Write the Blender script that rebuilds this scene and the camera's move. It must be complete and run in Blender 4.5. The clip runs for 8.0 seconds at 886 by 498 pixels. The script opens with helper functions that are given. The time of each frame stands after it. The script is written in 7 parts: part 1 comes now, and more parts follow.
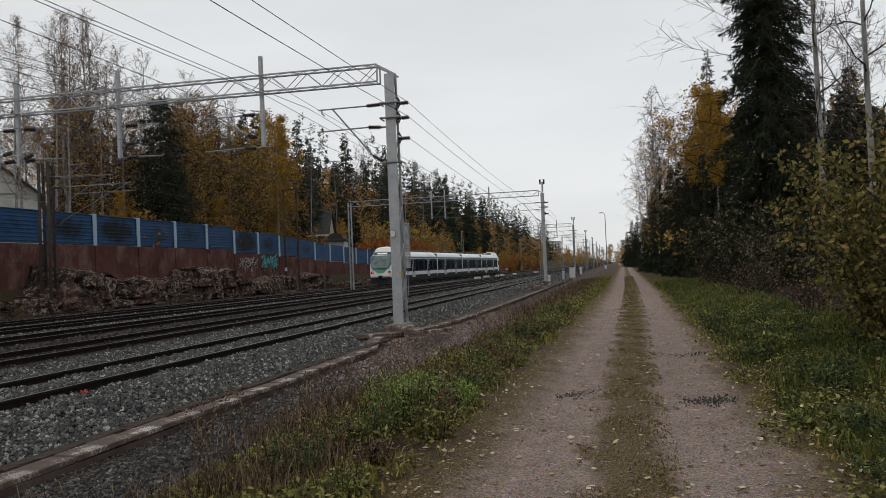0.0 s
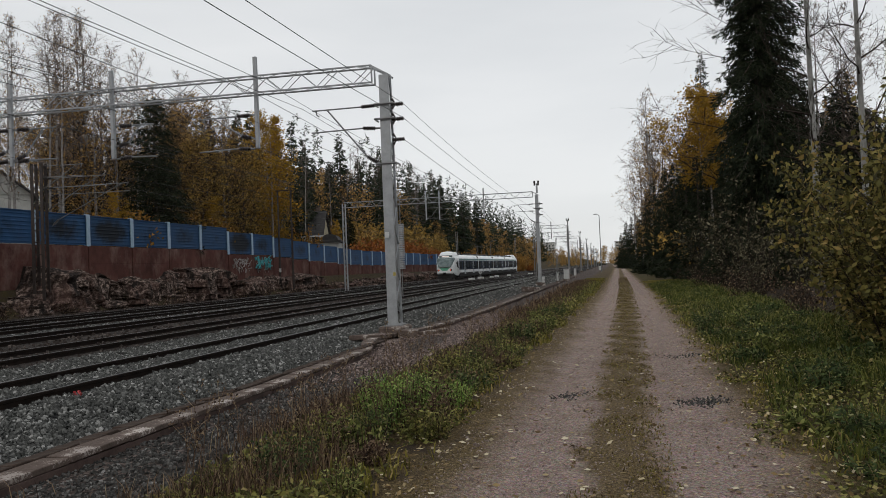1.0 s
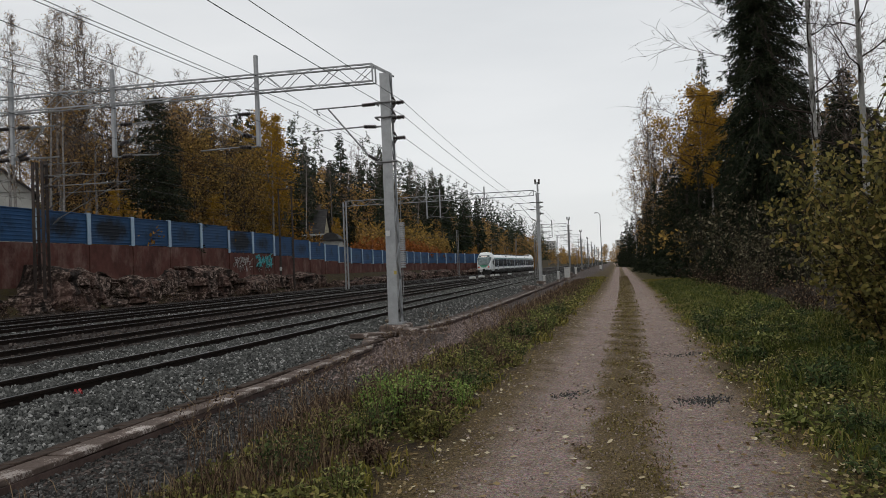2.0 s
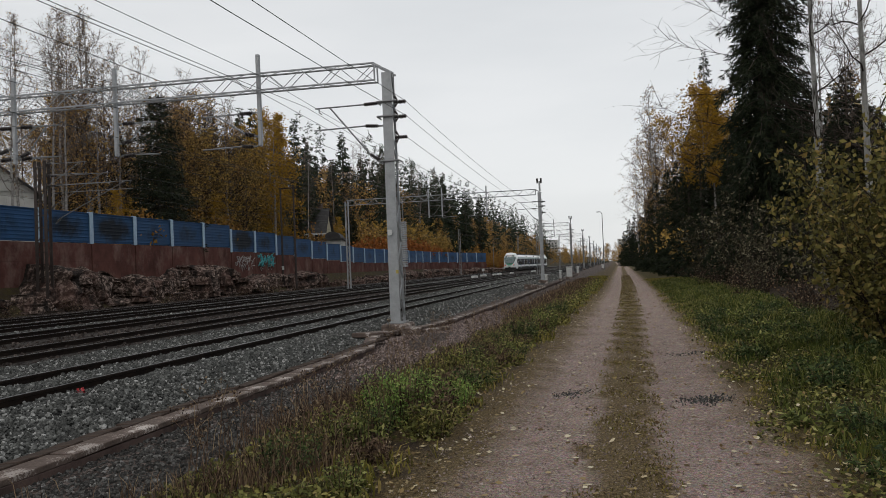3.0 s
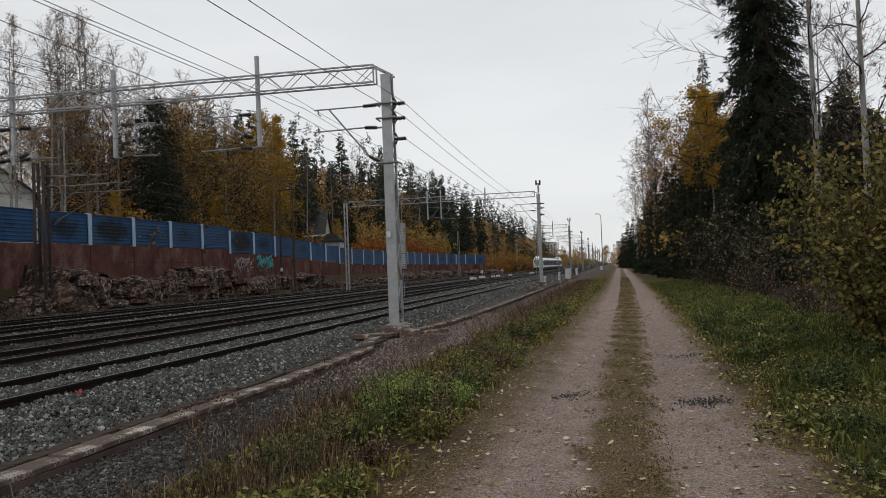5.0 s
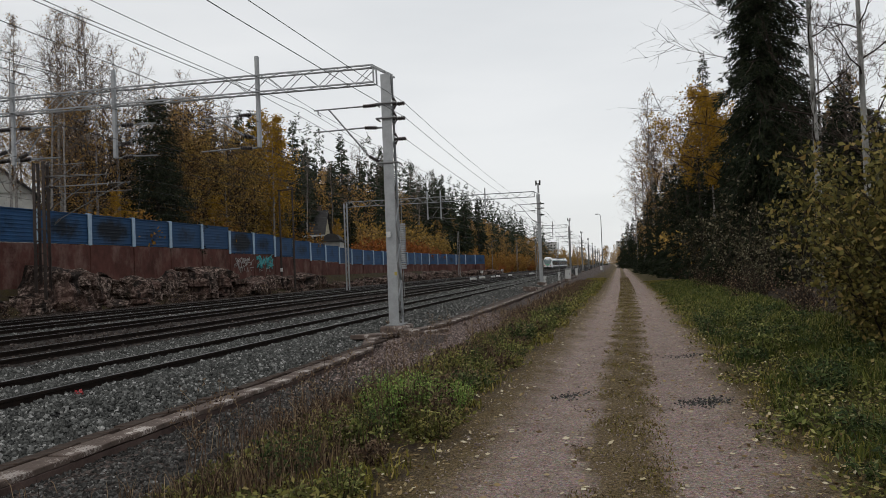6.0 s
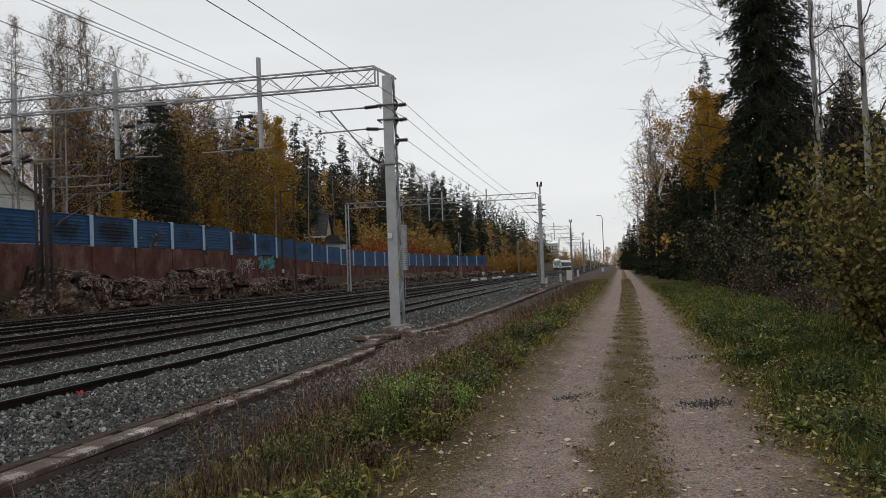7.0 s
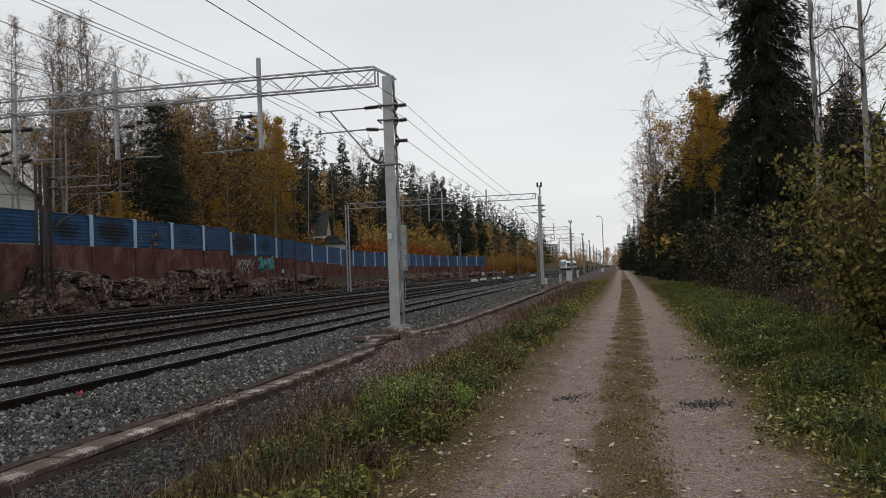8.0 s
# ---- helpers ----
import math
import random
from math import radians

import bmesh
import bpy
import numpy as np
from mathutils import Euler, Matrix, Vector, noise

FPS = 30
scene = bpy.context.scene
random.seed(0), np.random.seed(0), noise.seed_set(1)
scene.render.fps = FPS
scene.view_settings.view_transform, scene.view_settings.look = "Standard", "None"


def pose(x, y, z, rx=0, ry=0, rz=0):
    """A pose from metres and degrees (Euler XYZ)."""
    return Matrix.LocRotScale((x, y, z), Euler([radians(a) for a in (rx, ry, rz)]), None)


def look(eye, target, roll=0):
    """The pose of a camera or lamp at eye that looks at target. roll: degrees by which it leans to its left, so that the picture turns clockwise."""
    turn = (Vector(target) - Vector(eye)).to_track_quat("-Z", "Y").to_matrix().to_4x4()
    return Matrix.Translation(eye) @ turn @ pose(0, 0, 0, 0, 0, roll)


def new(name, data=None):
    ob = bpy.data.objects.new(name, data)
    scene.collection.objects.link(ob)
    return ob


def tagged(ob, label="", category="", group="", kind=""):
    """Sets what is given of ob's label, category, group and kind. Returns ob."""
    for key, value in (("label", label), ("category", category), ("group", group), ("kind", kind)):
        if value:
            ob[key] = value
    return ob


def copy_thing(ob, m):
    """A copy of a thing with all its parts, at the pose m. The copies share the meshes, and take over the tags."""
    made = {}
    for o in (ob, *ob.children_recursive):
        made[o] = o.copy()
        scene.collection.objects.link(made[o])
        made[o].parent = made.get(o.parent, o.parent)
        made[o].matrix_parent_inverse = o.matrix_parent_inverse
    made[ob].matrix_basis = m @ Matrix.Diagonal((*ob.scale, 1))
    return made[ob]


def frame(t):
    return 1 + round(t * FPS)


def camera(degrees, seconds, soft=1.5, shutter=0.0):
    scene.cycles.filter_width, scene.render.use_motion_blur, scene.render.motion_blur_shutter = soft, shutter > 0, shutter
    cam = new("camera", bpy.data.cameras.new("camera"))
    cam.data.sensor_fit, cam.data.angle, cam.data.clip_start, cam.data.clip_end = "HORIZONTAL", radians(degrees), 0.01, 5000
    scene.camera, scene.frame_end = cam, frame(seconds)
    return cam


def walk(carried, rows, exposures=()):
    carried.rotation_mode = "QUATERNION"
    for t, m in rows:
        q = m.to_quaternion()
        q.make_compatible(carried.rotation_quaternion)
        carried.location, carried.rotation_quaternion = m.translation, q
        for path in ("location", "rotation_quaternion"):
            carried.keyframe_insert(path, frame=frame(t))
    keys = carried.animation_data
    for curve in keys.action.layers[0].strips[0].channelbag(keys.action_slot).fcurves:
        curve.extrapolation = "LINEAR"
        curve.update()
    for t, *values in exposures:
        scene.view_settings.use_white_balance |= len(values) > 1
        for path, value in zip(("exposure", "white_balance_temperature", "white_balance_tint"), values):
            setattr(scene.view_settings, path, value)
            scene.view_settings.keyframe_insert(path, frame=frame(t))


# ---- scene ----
# ---- camera: a phone in the hand, on the gravel path ----
EYE = Vector((0.0, 0.0, 1.70))
LENS = 57.47
cam = camera(LENS, 8.0, soft=0.75)


def view(turn, tilt, lean):
    """Camera pose: turn and tilt from the resting view in degrees, lean in degrees."""
    a, b = radians(11.84 + turn), radians(1.507 + tilt)
    way = Vector((-math.sin(a) * math.cos(b), math.cos(a) * math.cos(b), math.sin(b)))
    return look(EYE, EYE + way * 10, -2.2 + lean)


walk(cam, [
    (0.0, view(0.20, -0.136, -0.20)), (0.2, view(0.02, -0.125, -0.17)), (0.5, view(-0.14, -0.116, -0.14)), (1.0, view(-0.20, -0.072, -0.13)),
    (1.5, view(-0.208, -0.116, -0.10)), (3.0, view(0.0, -0.228, -0.11)), (3.5, view(0.0, -0.18, -0.10)),
    (4.0, view(0.0, -0.104, -0.05)), (4.5, view(-0.08, -0.104, -0.04)), (6.0, view(-0.096, -0.092, -0.03)),
    (6.5, view(-0.032, -0.028, -0.02)), (7.0, view(0.0, 0.0, 0.0)), (7.5, view(-0.008, 0.036, 0.03)), (8.0, view(-0.012, 0.036, 0.06))],
     exposures=[(0.0, 0.0), (3.0, 0.01), (4.0, 0.03), (8.0, 0.04)])

# ---- world: thick even cloud, low sun behind it ----
SUN_UP, SUN_ROUND = radians(16), radians(200)
world = bpy.data.worlds.new("overcast_sky")
scene.world = world
world.use_nodes = True
wn, wl = world.node_tree.nodes, world.node_tree.links
wn.clear()
w_out = wn.new("ShaderNodeOutputWorld")
w_bg = wn.new("ShaderNodeBackground")
w_sky = wn.new("ShaderNodeTexSky")
w_sky.sky_type, w_sky.sun_disc = "NISHITA", False
w_sky.sun_elevation, w_sky.sun_rotation = SUN_UP, SUN_ROUND
w_co = wn.new("ShaderNodeTexCoord")
w_map = wn.new("ShaderNodeMapping")
w_map.inputs["Scale"].default_value = (1.0, 1.0, 4.5)
w_noise = wn.new("ShaderNodeTexNoise")
w_noise.inputs["Scale"].default_value, w_noise.inputs["Detail"].default_value = 1.6, 5.0
w_ramp = wn.new("ShaderNodeValToRGB")
w_ramp.color_ramp.elements[0].position, w_ramp.color_ramp.elements[0].color = 0.30, (6.95, 7.15, 7.35, 1)
w_ramp.color_ramp.elements[1].position, w_ramp.color_ramp.elements[1].color = 0.70, (8.35, 8.45, 8.55, 1)
w_mix = wn.new("ShaderNodeMix")
w_mix.data_type = "RGBA"
w_mix.inputs[0].default_value = 0.93
wl.new(w_co.outputs["Generated"], w_map.inputs["Vector"])
wl.new(w_map.outputs[0], w_noise.inputs["Vector"])
wl.new(w_noise.outputs["Fac"], w_ramp.inputs["Fac"])
wl.new(w_sky.outputs[0], w_mix.inputs["A"])
wl.new(w_ramp.outputs[0], w_mix.inputs["B"])
wl.new(w_mix.outputs["Result"], w_bg.inputs["Color"])
w_bg.inputs["Strength"].default_value = 0.10
wl.new(w_bg.outputs[0], w_out.inputs["Surface"])

sun_data = bpy.data.lights.new("sun", "SUN")
sun_data.energy, sun_data.angle, sun_data.color = 0.5, radians(25), (1.0, 0.96, 0.9)
sun = new("sun", sun_data)
sun.matrix_world = look((0, 0, 60), (math.sin(SUN_ROUND) * -40, math.cos(SUN_ROUND) * -40, 60 - 40 * math.tan(radians(40))))


# ---- mesh and material helpers ----
class Geo:
    """Collects vertices, quads and triangles of one mesh."""

    def __init__(self):
        self.v, self.q, self.t, self.n = [], [], [], 0

    def add(self, verts, quads=None, tris=None):
        verts = np.asarray(verts, dtype=np.float64).reshape(-1, 3)
        if quads is not None and len(quads):
            self.q.append(np.asarray(quads, dtype=np.int64).reshape(-1, 4) + self.n)
        if tris is not None and len(tris):
            self.t.append(np.asarray(tris, dtype=np.int64).reshape(-1, 3) + self.n)
        self.v.append(verts)
        self.n += len(verts)
        return self

    def box(self, cx, cy, cz, sx, sy, sz, b=0.0, turn=None):
        """A box of full sizes sx, sy, sz with chamfered edges of width b."""
        h = np.array((sx, sy, sz)) / 2
        if b <= 0:
            v = np.array([(x, y, z) for x in (-1, 1) for y in (-1, 1) for z in (-1, 1)]) * h
            q = [(0, 1, 3, 2), (4, 6, 7, 5), (0, 4, 5, 1), (2, 3, 7, 6), (0, 2, 6, 4), (1, 5, 7, 3)]
            t = None
        else:
            b = min(b, h.min() * 0.9)
            v, ids = [], {}
            for x in (-1, 1):
                for y in (-1, 1):
                    for z in (-1, 1):
                        s = np.array((x, y, z))
                        for a in range(3):
                            k = h - b
                            k[a] = h[a]
                            ids[(x, y, z, a)] = len(v)
                            v.append(s * k)
            q, t = [], []
            for a in range(3):
                o, p = (a + 1) % 3, (a + 2) % 3
                for s in (-1, 1):
                    ring = []
                    for (m, n) in ((-1, -1), (1, -1), (1, 1), (-1, 1)):
                        c = [0, 0, 0]
                        c[a], c[o], c[p] = s, m, n
                        ring.append(ids[(*c, a)])
                    q.append(ring if s > 0 else ring[::-1])
                for m in (-1, 1):
                    for n in (-1, 1):
                        c0, c1 = [0, 0, 0], [0, 0, 0]
                        c0[a], c0[o], c0[p] = -1, m, n
                        c1[a], c1[o], c1[p] = 1, m, n
                        ring = [ids[(*c0, o)], ids[(*c1, o)], ids[(*c1, p)], ids[(*c0, p)]]
                        q.append(ring if m * n < 0 else ring[::-1])
            for x in (-1, 1):
                for y in (-1, 1):
                    for z in (-1, 1):
                        ring = [ids[(x, y, z, 0)], ids[(x, y, z, 1)], ids[(x, y, z, 2)]]
                        t.append(ring if x * y * z > 0 else ring[::-1])
            v = np.array(v)
        if turn is not None:
            v = v @ np.array(turn.to_3x3()).T
        return self.add(v + np.array((cx, cy, cz)), q, t)

    def bars(self, p0, p1, r0, r1, sides=4):
        """Many straight tapered bars at once, open ended."""
        p0, p1 = np.asarray(p0, float).reshape(-1, 3), np.asarray(p1, float).reshape(-1, 3)
        n = len(p0)
        r0, r1 = np.broadcast_to(r0, n), np.broadcast_to(r1, n)
        d = p1 - p0
        d = d / np.maximum(np.linalg.norm(d, axis=1, keepdims=True), 1e-9)
        ref = np.where(np.abs(d[:, 2:3]) > 0.9, np.array([[1.0, 0, 0]]), np.array([[0, 0, 1.0]]))
        u = np.cross(d, ref)
        u /= np.maximum(np.linalg.norm(u, axis=1, keepdims=True), 1e-9)
        w = np.cross(d, u)
        a = np.arange(sides) * 2 * math.pi / sides + math.pi / 4
        ring = np.cos(a)[None, :, None] * u[:, None, :] + np.sin(a)[None, :, None] * w[:, None, :]
        lo = p0[:, None, :] + ring * r0[:, None, None]
        hi = p1[:, None, :] + ring * r1[:, None, None]
        v = np.concatenate([lo, hi], axis=1).reshape(-1, 3)
        k = np.arange(sides)
        f = np.stack([k, (k + 1) % sides, (k + 1) % sides + sides, k + sides], axis=1)
        q = (f[None] + (np.arange(n) * 2 * sides)[:, None, None]).reshape(-1, 4)
        return self.add(v, q)

    def ribbons(self, p0, p1, r0, r1, rng):
        """Many thin twigs, one narrow tapering strip each."""
        p0, p1 = np.asarray(p0, float).reshape(-1, 3), np.asarray(p1, float).reshape(-1, 3)
        n = len(p0)
        r0, r1 = np.broadcast_to(r0, n)[:, None], np.broadcast_to(r1, n)[:, None]
        d = p1 - p0
        u = np.cross(d, rng.normal(size=(n, 3)))
        u /= np.maximum(np.linalg.norm(u, axis=1, keepdims=True), 1e-9)
        v = np.stack([p0 - u * r0, p0 + u * r0, p1 + u * r1, p1 - u * r1], axis=1).reshape(-1, 3)
        k = np.arange(n)[:, None] * 4
        return self.add(v, np.concatenate([k, k + 1, k + 2, k + 3], axis=1))

    def tube(self, pts, radii, sides=8, caps=True):
        """One tube along a line of points."""
        pts = np.asarray(pts, float)
        radii = np.broadcast_to(radii, len(pts))
        d = np.gradient(pts, axis=0)
        d /= np.maximum(np.linalg.norm(d, axis=1, keepdims=True), 1e-9)
        ref = np.array([1.0, 0, 0]) if abs(d[0][2]) > 0.8 else np.array([0, 0, 1.0])
        u = np.cross(d, ref)
        u /= np.maximum(np.linalg.norm(u, axis=1, keepdims=True), 1e-9)
        w = np.cross(d, u)
        a = np.arange(sides) * 2 * math.pi / sides
        v = pts[:, None] + (np.cos(a)[None, :, None] * u[:, None] + np.sin(a)[None, :, None] * w[:, None]) * radii[:, None, None]
        q = []
        for i in range(len(pts) - 1):
            for k in range(sides):
                m = (k + 1) % sides
                q.append((i * sides + k, i * sides + m, (i + 1) * sides + m, (i + 1) * sides + k))
        t = []
        v = v.reshape(-1, 3)
        if caps:
            v = np.concatenate([v, pts[:1], pts[-1:]])
            e = (len(pts) - 1) * sides
            for k in range(sides):
                m = (k + 1) % sides
                t += [(len(v) - 2, m, k), (len(v) - 1, e + k, e + m)]
        return self.add(v, q, t)

    def loft(self, rings, caps=True):
        """Closed rings of equal length joined one after another."""
        rings = np.asarray(rings, float)
        m, n = rings.shape[:2]
        q = [(i * n + k, i * n + (k + 1) % n, (i + 1) * n + (k + 1) % n, (i + 1) * n + k) for i in range(m - 1) for k in range(n)]
        v, t = rings.reshape(-1, 3), []
        if caps:
            v = np.concatenate([v, rings[0].mean(0)[None], rings[-1].mean(0)[None]])
            for k in range(n):
                t += [(m * n, (k + 1) % n, k), (m * n + 1, (m - 1) * n + k, (m - 1) * n + (k + 1) % n)]
        return self.add(v, q, t)

    def leaves(self, pts, size, rng, flat=0.0, slim=0.55):
        """A kite-shaped leaf at every point, turned at random. flat: 1 lies level."""
        pts = np.asarray(pts, float).reshape(-1, 3)
        n = len(pts)
        size = np.broadcast_to(size, n)
        a = rng.normal(size=(n, 3))
        a[:, 2] *= 1 - flat
        a /= np.linalg.norm(a, axis=1, keepdims=True) + 1e-9
        b = rng.normal(size=(n, 3))
        b[:, 2] *= 1 - flat
        b -= (b * a).sum(1, keepdims=True) * a
        b /= np.linalg.norm(b, axis=1, keepdims=True) + 1e-9
        s = size[:, None]
        v = np.stack([pts, pts + a * s * 0.5 + b * s * slim / 2, pts + a * s, pts + a * s * 0.5 - b * s * slim / 2], axis=1).reshape(-1, 3)
        k = np.arange(n)[:, None] * 4
        return self.add(v, np.concatenate([k, k + 1, k + 2, k + 3], axis=1))

    def blades(self, pts, height, width, lean, rng):
        """Upright grass blades or stalks: two joined quads tapering to the tip."""
        pts = np.asarray(pts, float).reshape(-1, 3)
        n = len(pts)
        h, w = np.broadcast_to(height, n)[:, None], np.broadcast_to(width, n)[:, None]
        a = rng.uniform(0, 2 * math.pi, n)
        side = np.stack([np.cos(a), np.sin(a), np.zeros(n)], axis=1)
        a2 = rng.uniform(0, 2 * math.pi, n)
        out = np.stack([np.cos(a2), np.sin(a2), np.zeros(n)], axis=1) * (lean * rng.uniform(0.2, 1.0, n))[:, None] * h
        up = np.array([[0, 0, 1.0]])
        mid, tip = pts + out * 0.35 + up * h * 0.6, pts + out + up * h * (1 - 0.25 * lean)
        v = np.stack([pts - side * w / 2, pts + side * w / 2, mid + side * w * 0.4, mid - side * w * 0.4, tip], axis=1).reshape(-1, 3)
        k = np.arange(n)[:, None] * 5
        return self.add(v, np.concatenate([k, k + 1, k + 2, k + 3], axis=1), np.concatenate([k + 3, k + 2, k + 4], axis=1))

    def moved(self, x, y, z, turn=0.0, scale=1.0):
        """The whole geometry as plain arrays at another place."""
        v = np.concatenate(self.v)
        c, s = math.cos(turn), math.sin(turn)
        r = np.array([[c, -s, 0], [s, c, 0], [0, 0, 1]])
        q = np.concatenate(self.q) if self.q else None
        t = np.concatenate(self.t) if self.t else None
        return v @ r.T * scale + np.array((x, y, z)), q, t

    def mesh(self, name, material, smooth=False):
        v = np.concatenate(self.v)
        q = np.concatenate(self.q) if self.q else np.zeros((0, 4), int)
        t = np.concatenate(self.t) if self.t else np.zeros((0, 3), int)
        me = bpy.data.meshes.new(name)
        me.vertices.add(len(v))
        me.vertices.foreach_set("co", v.astype(np.float32).ravel())
        loops = np.concatenate([q.ravel(), t.ravel()]).astype(np.int32)
        me.loops.add(len(loops))
        me.loops.foreach_set("vertex_index", loops)
        me.polygons.add(len(q) + len(t))
        start = np.concatenate([np.arange(len(q)) * 4, len(q) * 4 + np.arange(len(t)) * 3]).astype(np.int32)
        me.polygons.foreach_set("loop_start", start)
        me.polygons.foreach_set("use_smooth", np.full(len(q) + len(t), smooth))
        me.update(calc_edges=True)
        me.materials.append(material)
        return me


def part(name, geo, material, parent=None, label="", smooth=False, m=None):
    """One mesh object, under its thing when that is given."""
    data = geo.mesh(name, material, smooth) if isinstance(geo, Geo) else geo
    ob = new(name, data)
    if parent is not None:
        ob.parent = parent
    if m is not None:
        ob.matrix_basis = m
    if label:
        ob["label"] = label
    return ob


def thing(name, label, category, m=None, group="", kind=""):
    ob = new(name)
    ob.empty_display_size = 0.2
    if m is not None:
        ob.matrix_basis = m
    return tagged(ob, label, category, group, kind)


class Mat:
    """A small builder of node materials."""

    def __init__(self, name, rough=0.8, metal=0.0):
        self.m = bpy.data.materials.new(name)
        self.m.use_nodes = True
        self.nt = self.m.node_tree
        self.b = self.nt.nodes["Principled BSDF"]
        self.b.inputs["Roughness"].default_value, self.b.inputs["Metallic"].default_value = rough, metal
        self.b.inputs["Specular IOR Level"].default_value = 0.12 if rough > 0.6 and metal == 0 else 0.4
        self.geo = self.nt.nodes.new("ShaderNodeTexCoord")

    def node(self, kind, **values):
        nd = self.nt.nodes.new(kind)
        for k, val in values.items():
            nd.inputs[k.replace("_", " ")].default_value = val
        return nd

    def link(self, a, b):
        self.nt.links.new(a, b)

    def noise(self, scale, detail=4.0, rough=0.6, stretch=(1, 1, 1), world_space=False):
        mp = self.node("ShaderNodeMapping", Scale=stretch)
        if world_space:
            g = self.nt.nodes.new("ShaderNodeNewGeometry")
            self.link(g.outputs["Position"], mp.inputs["Vector"])
        else:
            self.link(self.geo.outputs["Object"], mp.inputs["Vector"])
        n = self.node("ShaderNodeTexNoise", Scale=scale, Detail=detail, Roughness=rough)
        self.link(mp.outputs[0], n.inputs["Vector"])
        return n.outputs["Fac"]

    def cells(self, scale, out="Color", stretch=(1, 1, 1)):
        mp = self.node("ShaderNodeMapping", Scale=stretch)
        self.link(self.geo.outputs["Object"], mp.inputs["Vector"])
        n = self.node("ShaderNodeTexVoronoi", Scale=scale)
        self.link(mp.outputs[0], n.inputs["Vector"])
        return n.outputs[out]

    def island(self):
        return self.nt.nodes.new("ShaderNodeNewGeometry").outputs["Random Per Island"]

    def ramp(self, fac, stops):
        r = self.nt.nodes.new("ShaderNodeValToRGB")
        els = r.color_ramp.elements
        while len(els) < len(stops):
            els.new(0.5)
        for e, (p, c) in zip(els, stops):
            e.position, e.color = p, (*c, 1) if len(c) == 3 else c
        self.link(fac, r.inputs["Fac"])
        return r.outputs["Color"]

    def mix(self, fac, a, b, how="MIX"):
        n = self.nt.nodes.new("ShaderNodeMix")
        n.data_type, n.blend_type = "RGBA", how
        for sock, val in ((n.inputs[0], fac), (n.inputs["A"], a), (n.inputs["B"], b)):
            if isinstance(val, (int, float)):
                sock.default_value = val
            elif isinstance(val, tuple):
                sock.default_value = (*val, 1)
            else:
                self.link(val, sock)
        return n.outputs["Result"]

    def math(self, how, a, b=0.0, clamp=False):
        n = self.nt.nodes.new("ShaderNodeMath")
        n.operation, n.use_clamp = how, clamp
        for sock, val in ((n.inputs[0], a), (n.inputs[1], b)):
            if isinstance(val, (int, float)):
                sock.default_value = val
            else:
                self.link(val, sock)
        return n.outputs[0]

    def color(self, c):
        if isinstance(c, tuple):
            self.b.inputs["Base Color"].default_value = (*c, 1)
        else:
            self.link(c, self.b.inputs["Base Color"])
        return self

    def bump(self, height, strength=0.4, distance=0.02):
        n = self.node("ShaderNodeBump", Strength=strength, Distance=distance)
        self.link(height, n.inputs["Height"])
        self.link(n.outputs[0], self.b.inputs["Normal"])
        return self

    def rough(self, fac, lo, hi):
        n = self.nt.nodes.new("ShaderNodeMapRange")
        n.inputs["To Min"].default_value, n.inputs["To Max"].default_value = lo, hi
        self.link(fac, n.inputs["Value"])
        self.link(n.outputs[0], self.b.inputs["Roughness"])
        return self


def grained(name, lo, hi, scale=8.0, rough=0.8, metal=0.0, fine=60.0, bump=0.25, distance=0.01, stretch=(1, 1, 1), stain=None):
    """Two-scale mottled surface between two colours, with an optional stain colour."""
    m = Mat(name, rough, metal)
    big, small = m.noise(scale, 5, 0.65, stretch), m.noise(fine, 3, 0.6, stretch)
    fac = m.math("ADD", m.math("MULTIPLY", big, 0.7), m.math("MULTIPLY", small, 0.3))
    c = m.ramp(fac, [(0.32, lo), (0.66, hi)])
    if stain:
        c = m.mix(m.ramp(m.noise(scale * 0.35, 4, 0.7, stretch), [(0.52, (0, 0, 0)), (0.68, (1, 1, 1))]), c, stain)
    m.color(c).bump(fac, bump, distance).rough(big, max(rough - 0.12, 0.05), min(rough + 0.1, 1.0))
    return m.m


def leafy(name, stops, rough=0.65, trans=0.25):
    """Leaf material: a colour for each leaf out of a ramp."""
    m = Mat(name, rough)
    c = m.ramp(m.island(), stops)
    m.color(c)
    if trans:
        t = m.nt.nodes.new("ShaderNodeBsdfTranslucent")
        m.link(c, t.inputs["Color"])
        mx = m.node("ShaderNodeMixShader", Fac=trans)
        m.link(m.b.outputs[0], mx.inputs[1])
        m.link(t.outputs[0], mx.inputs[2])
        m.link(mx.outputs[0], m.nt.nodes["Material Output"].inputs["Surface"])
    return m.m
# ---- materials ----
M_RAIL_SIDE = grained("rusty_rail", (0.006, 0.0045, 0.004), (0.020, 0.013, 0.010), 6, 0.85, 0.0, 80, 0.2, 0.004)
M_RAIL_TOP = grained("worn_rail_head", (0.05, 0.048, 0.047), (0.11, 0.108, 0.105), 4, 0.35, 0.9, 60, 0.05, 0.002, (1, 0.1, 1))
M_SLEEPER = grained("concrete_sleeper", (0.07, 0.060, 0.053), (0.16, 0.145, 0.13), 5, 0.9, 0, 70, 0.3, 0.006, stain=(0.045, 0.033, 0.027))
_m = Mat("weathered_concrete", 0.9)
_f = _m.math("ADD", _m.math("MULTIPLY", _m.noise(2.2, 5, 0.7), 0.7), _m.math("MULTIPLY", _m.noise(45, 3, 0.6), 0.3))
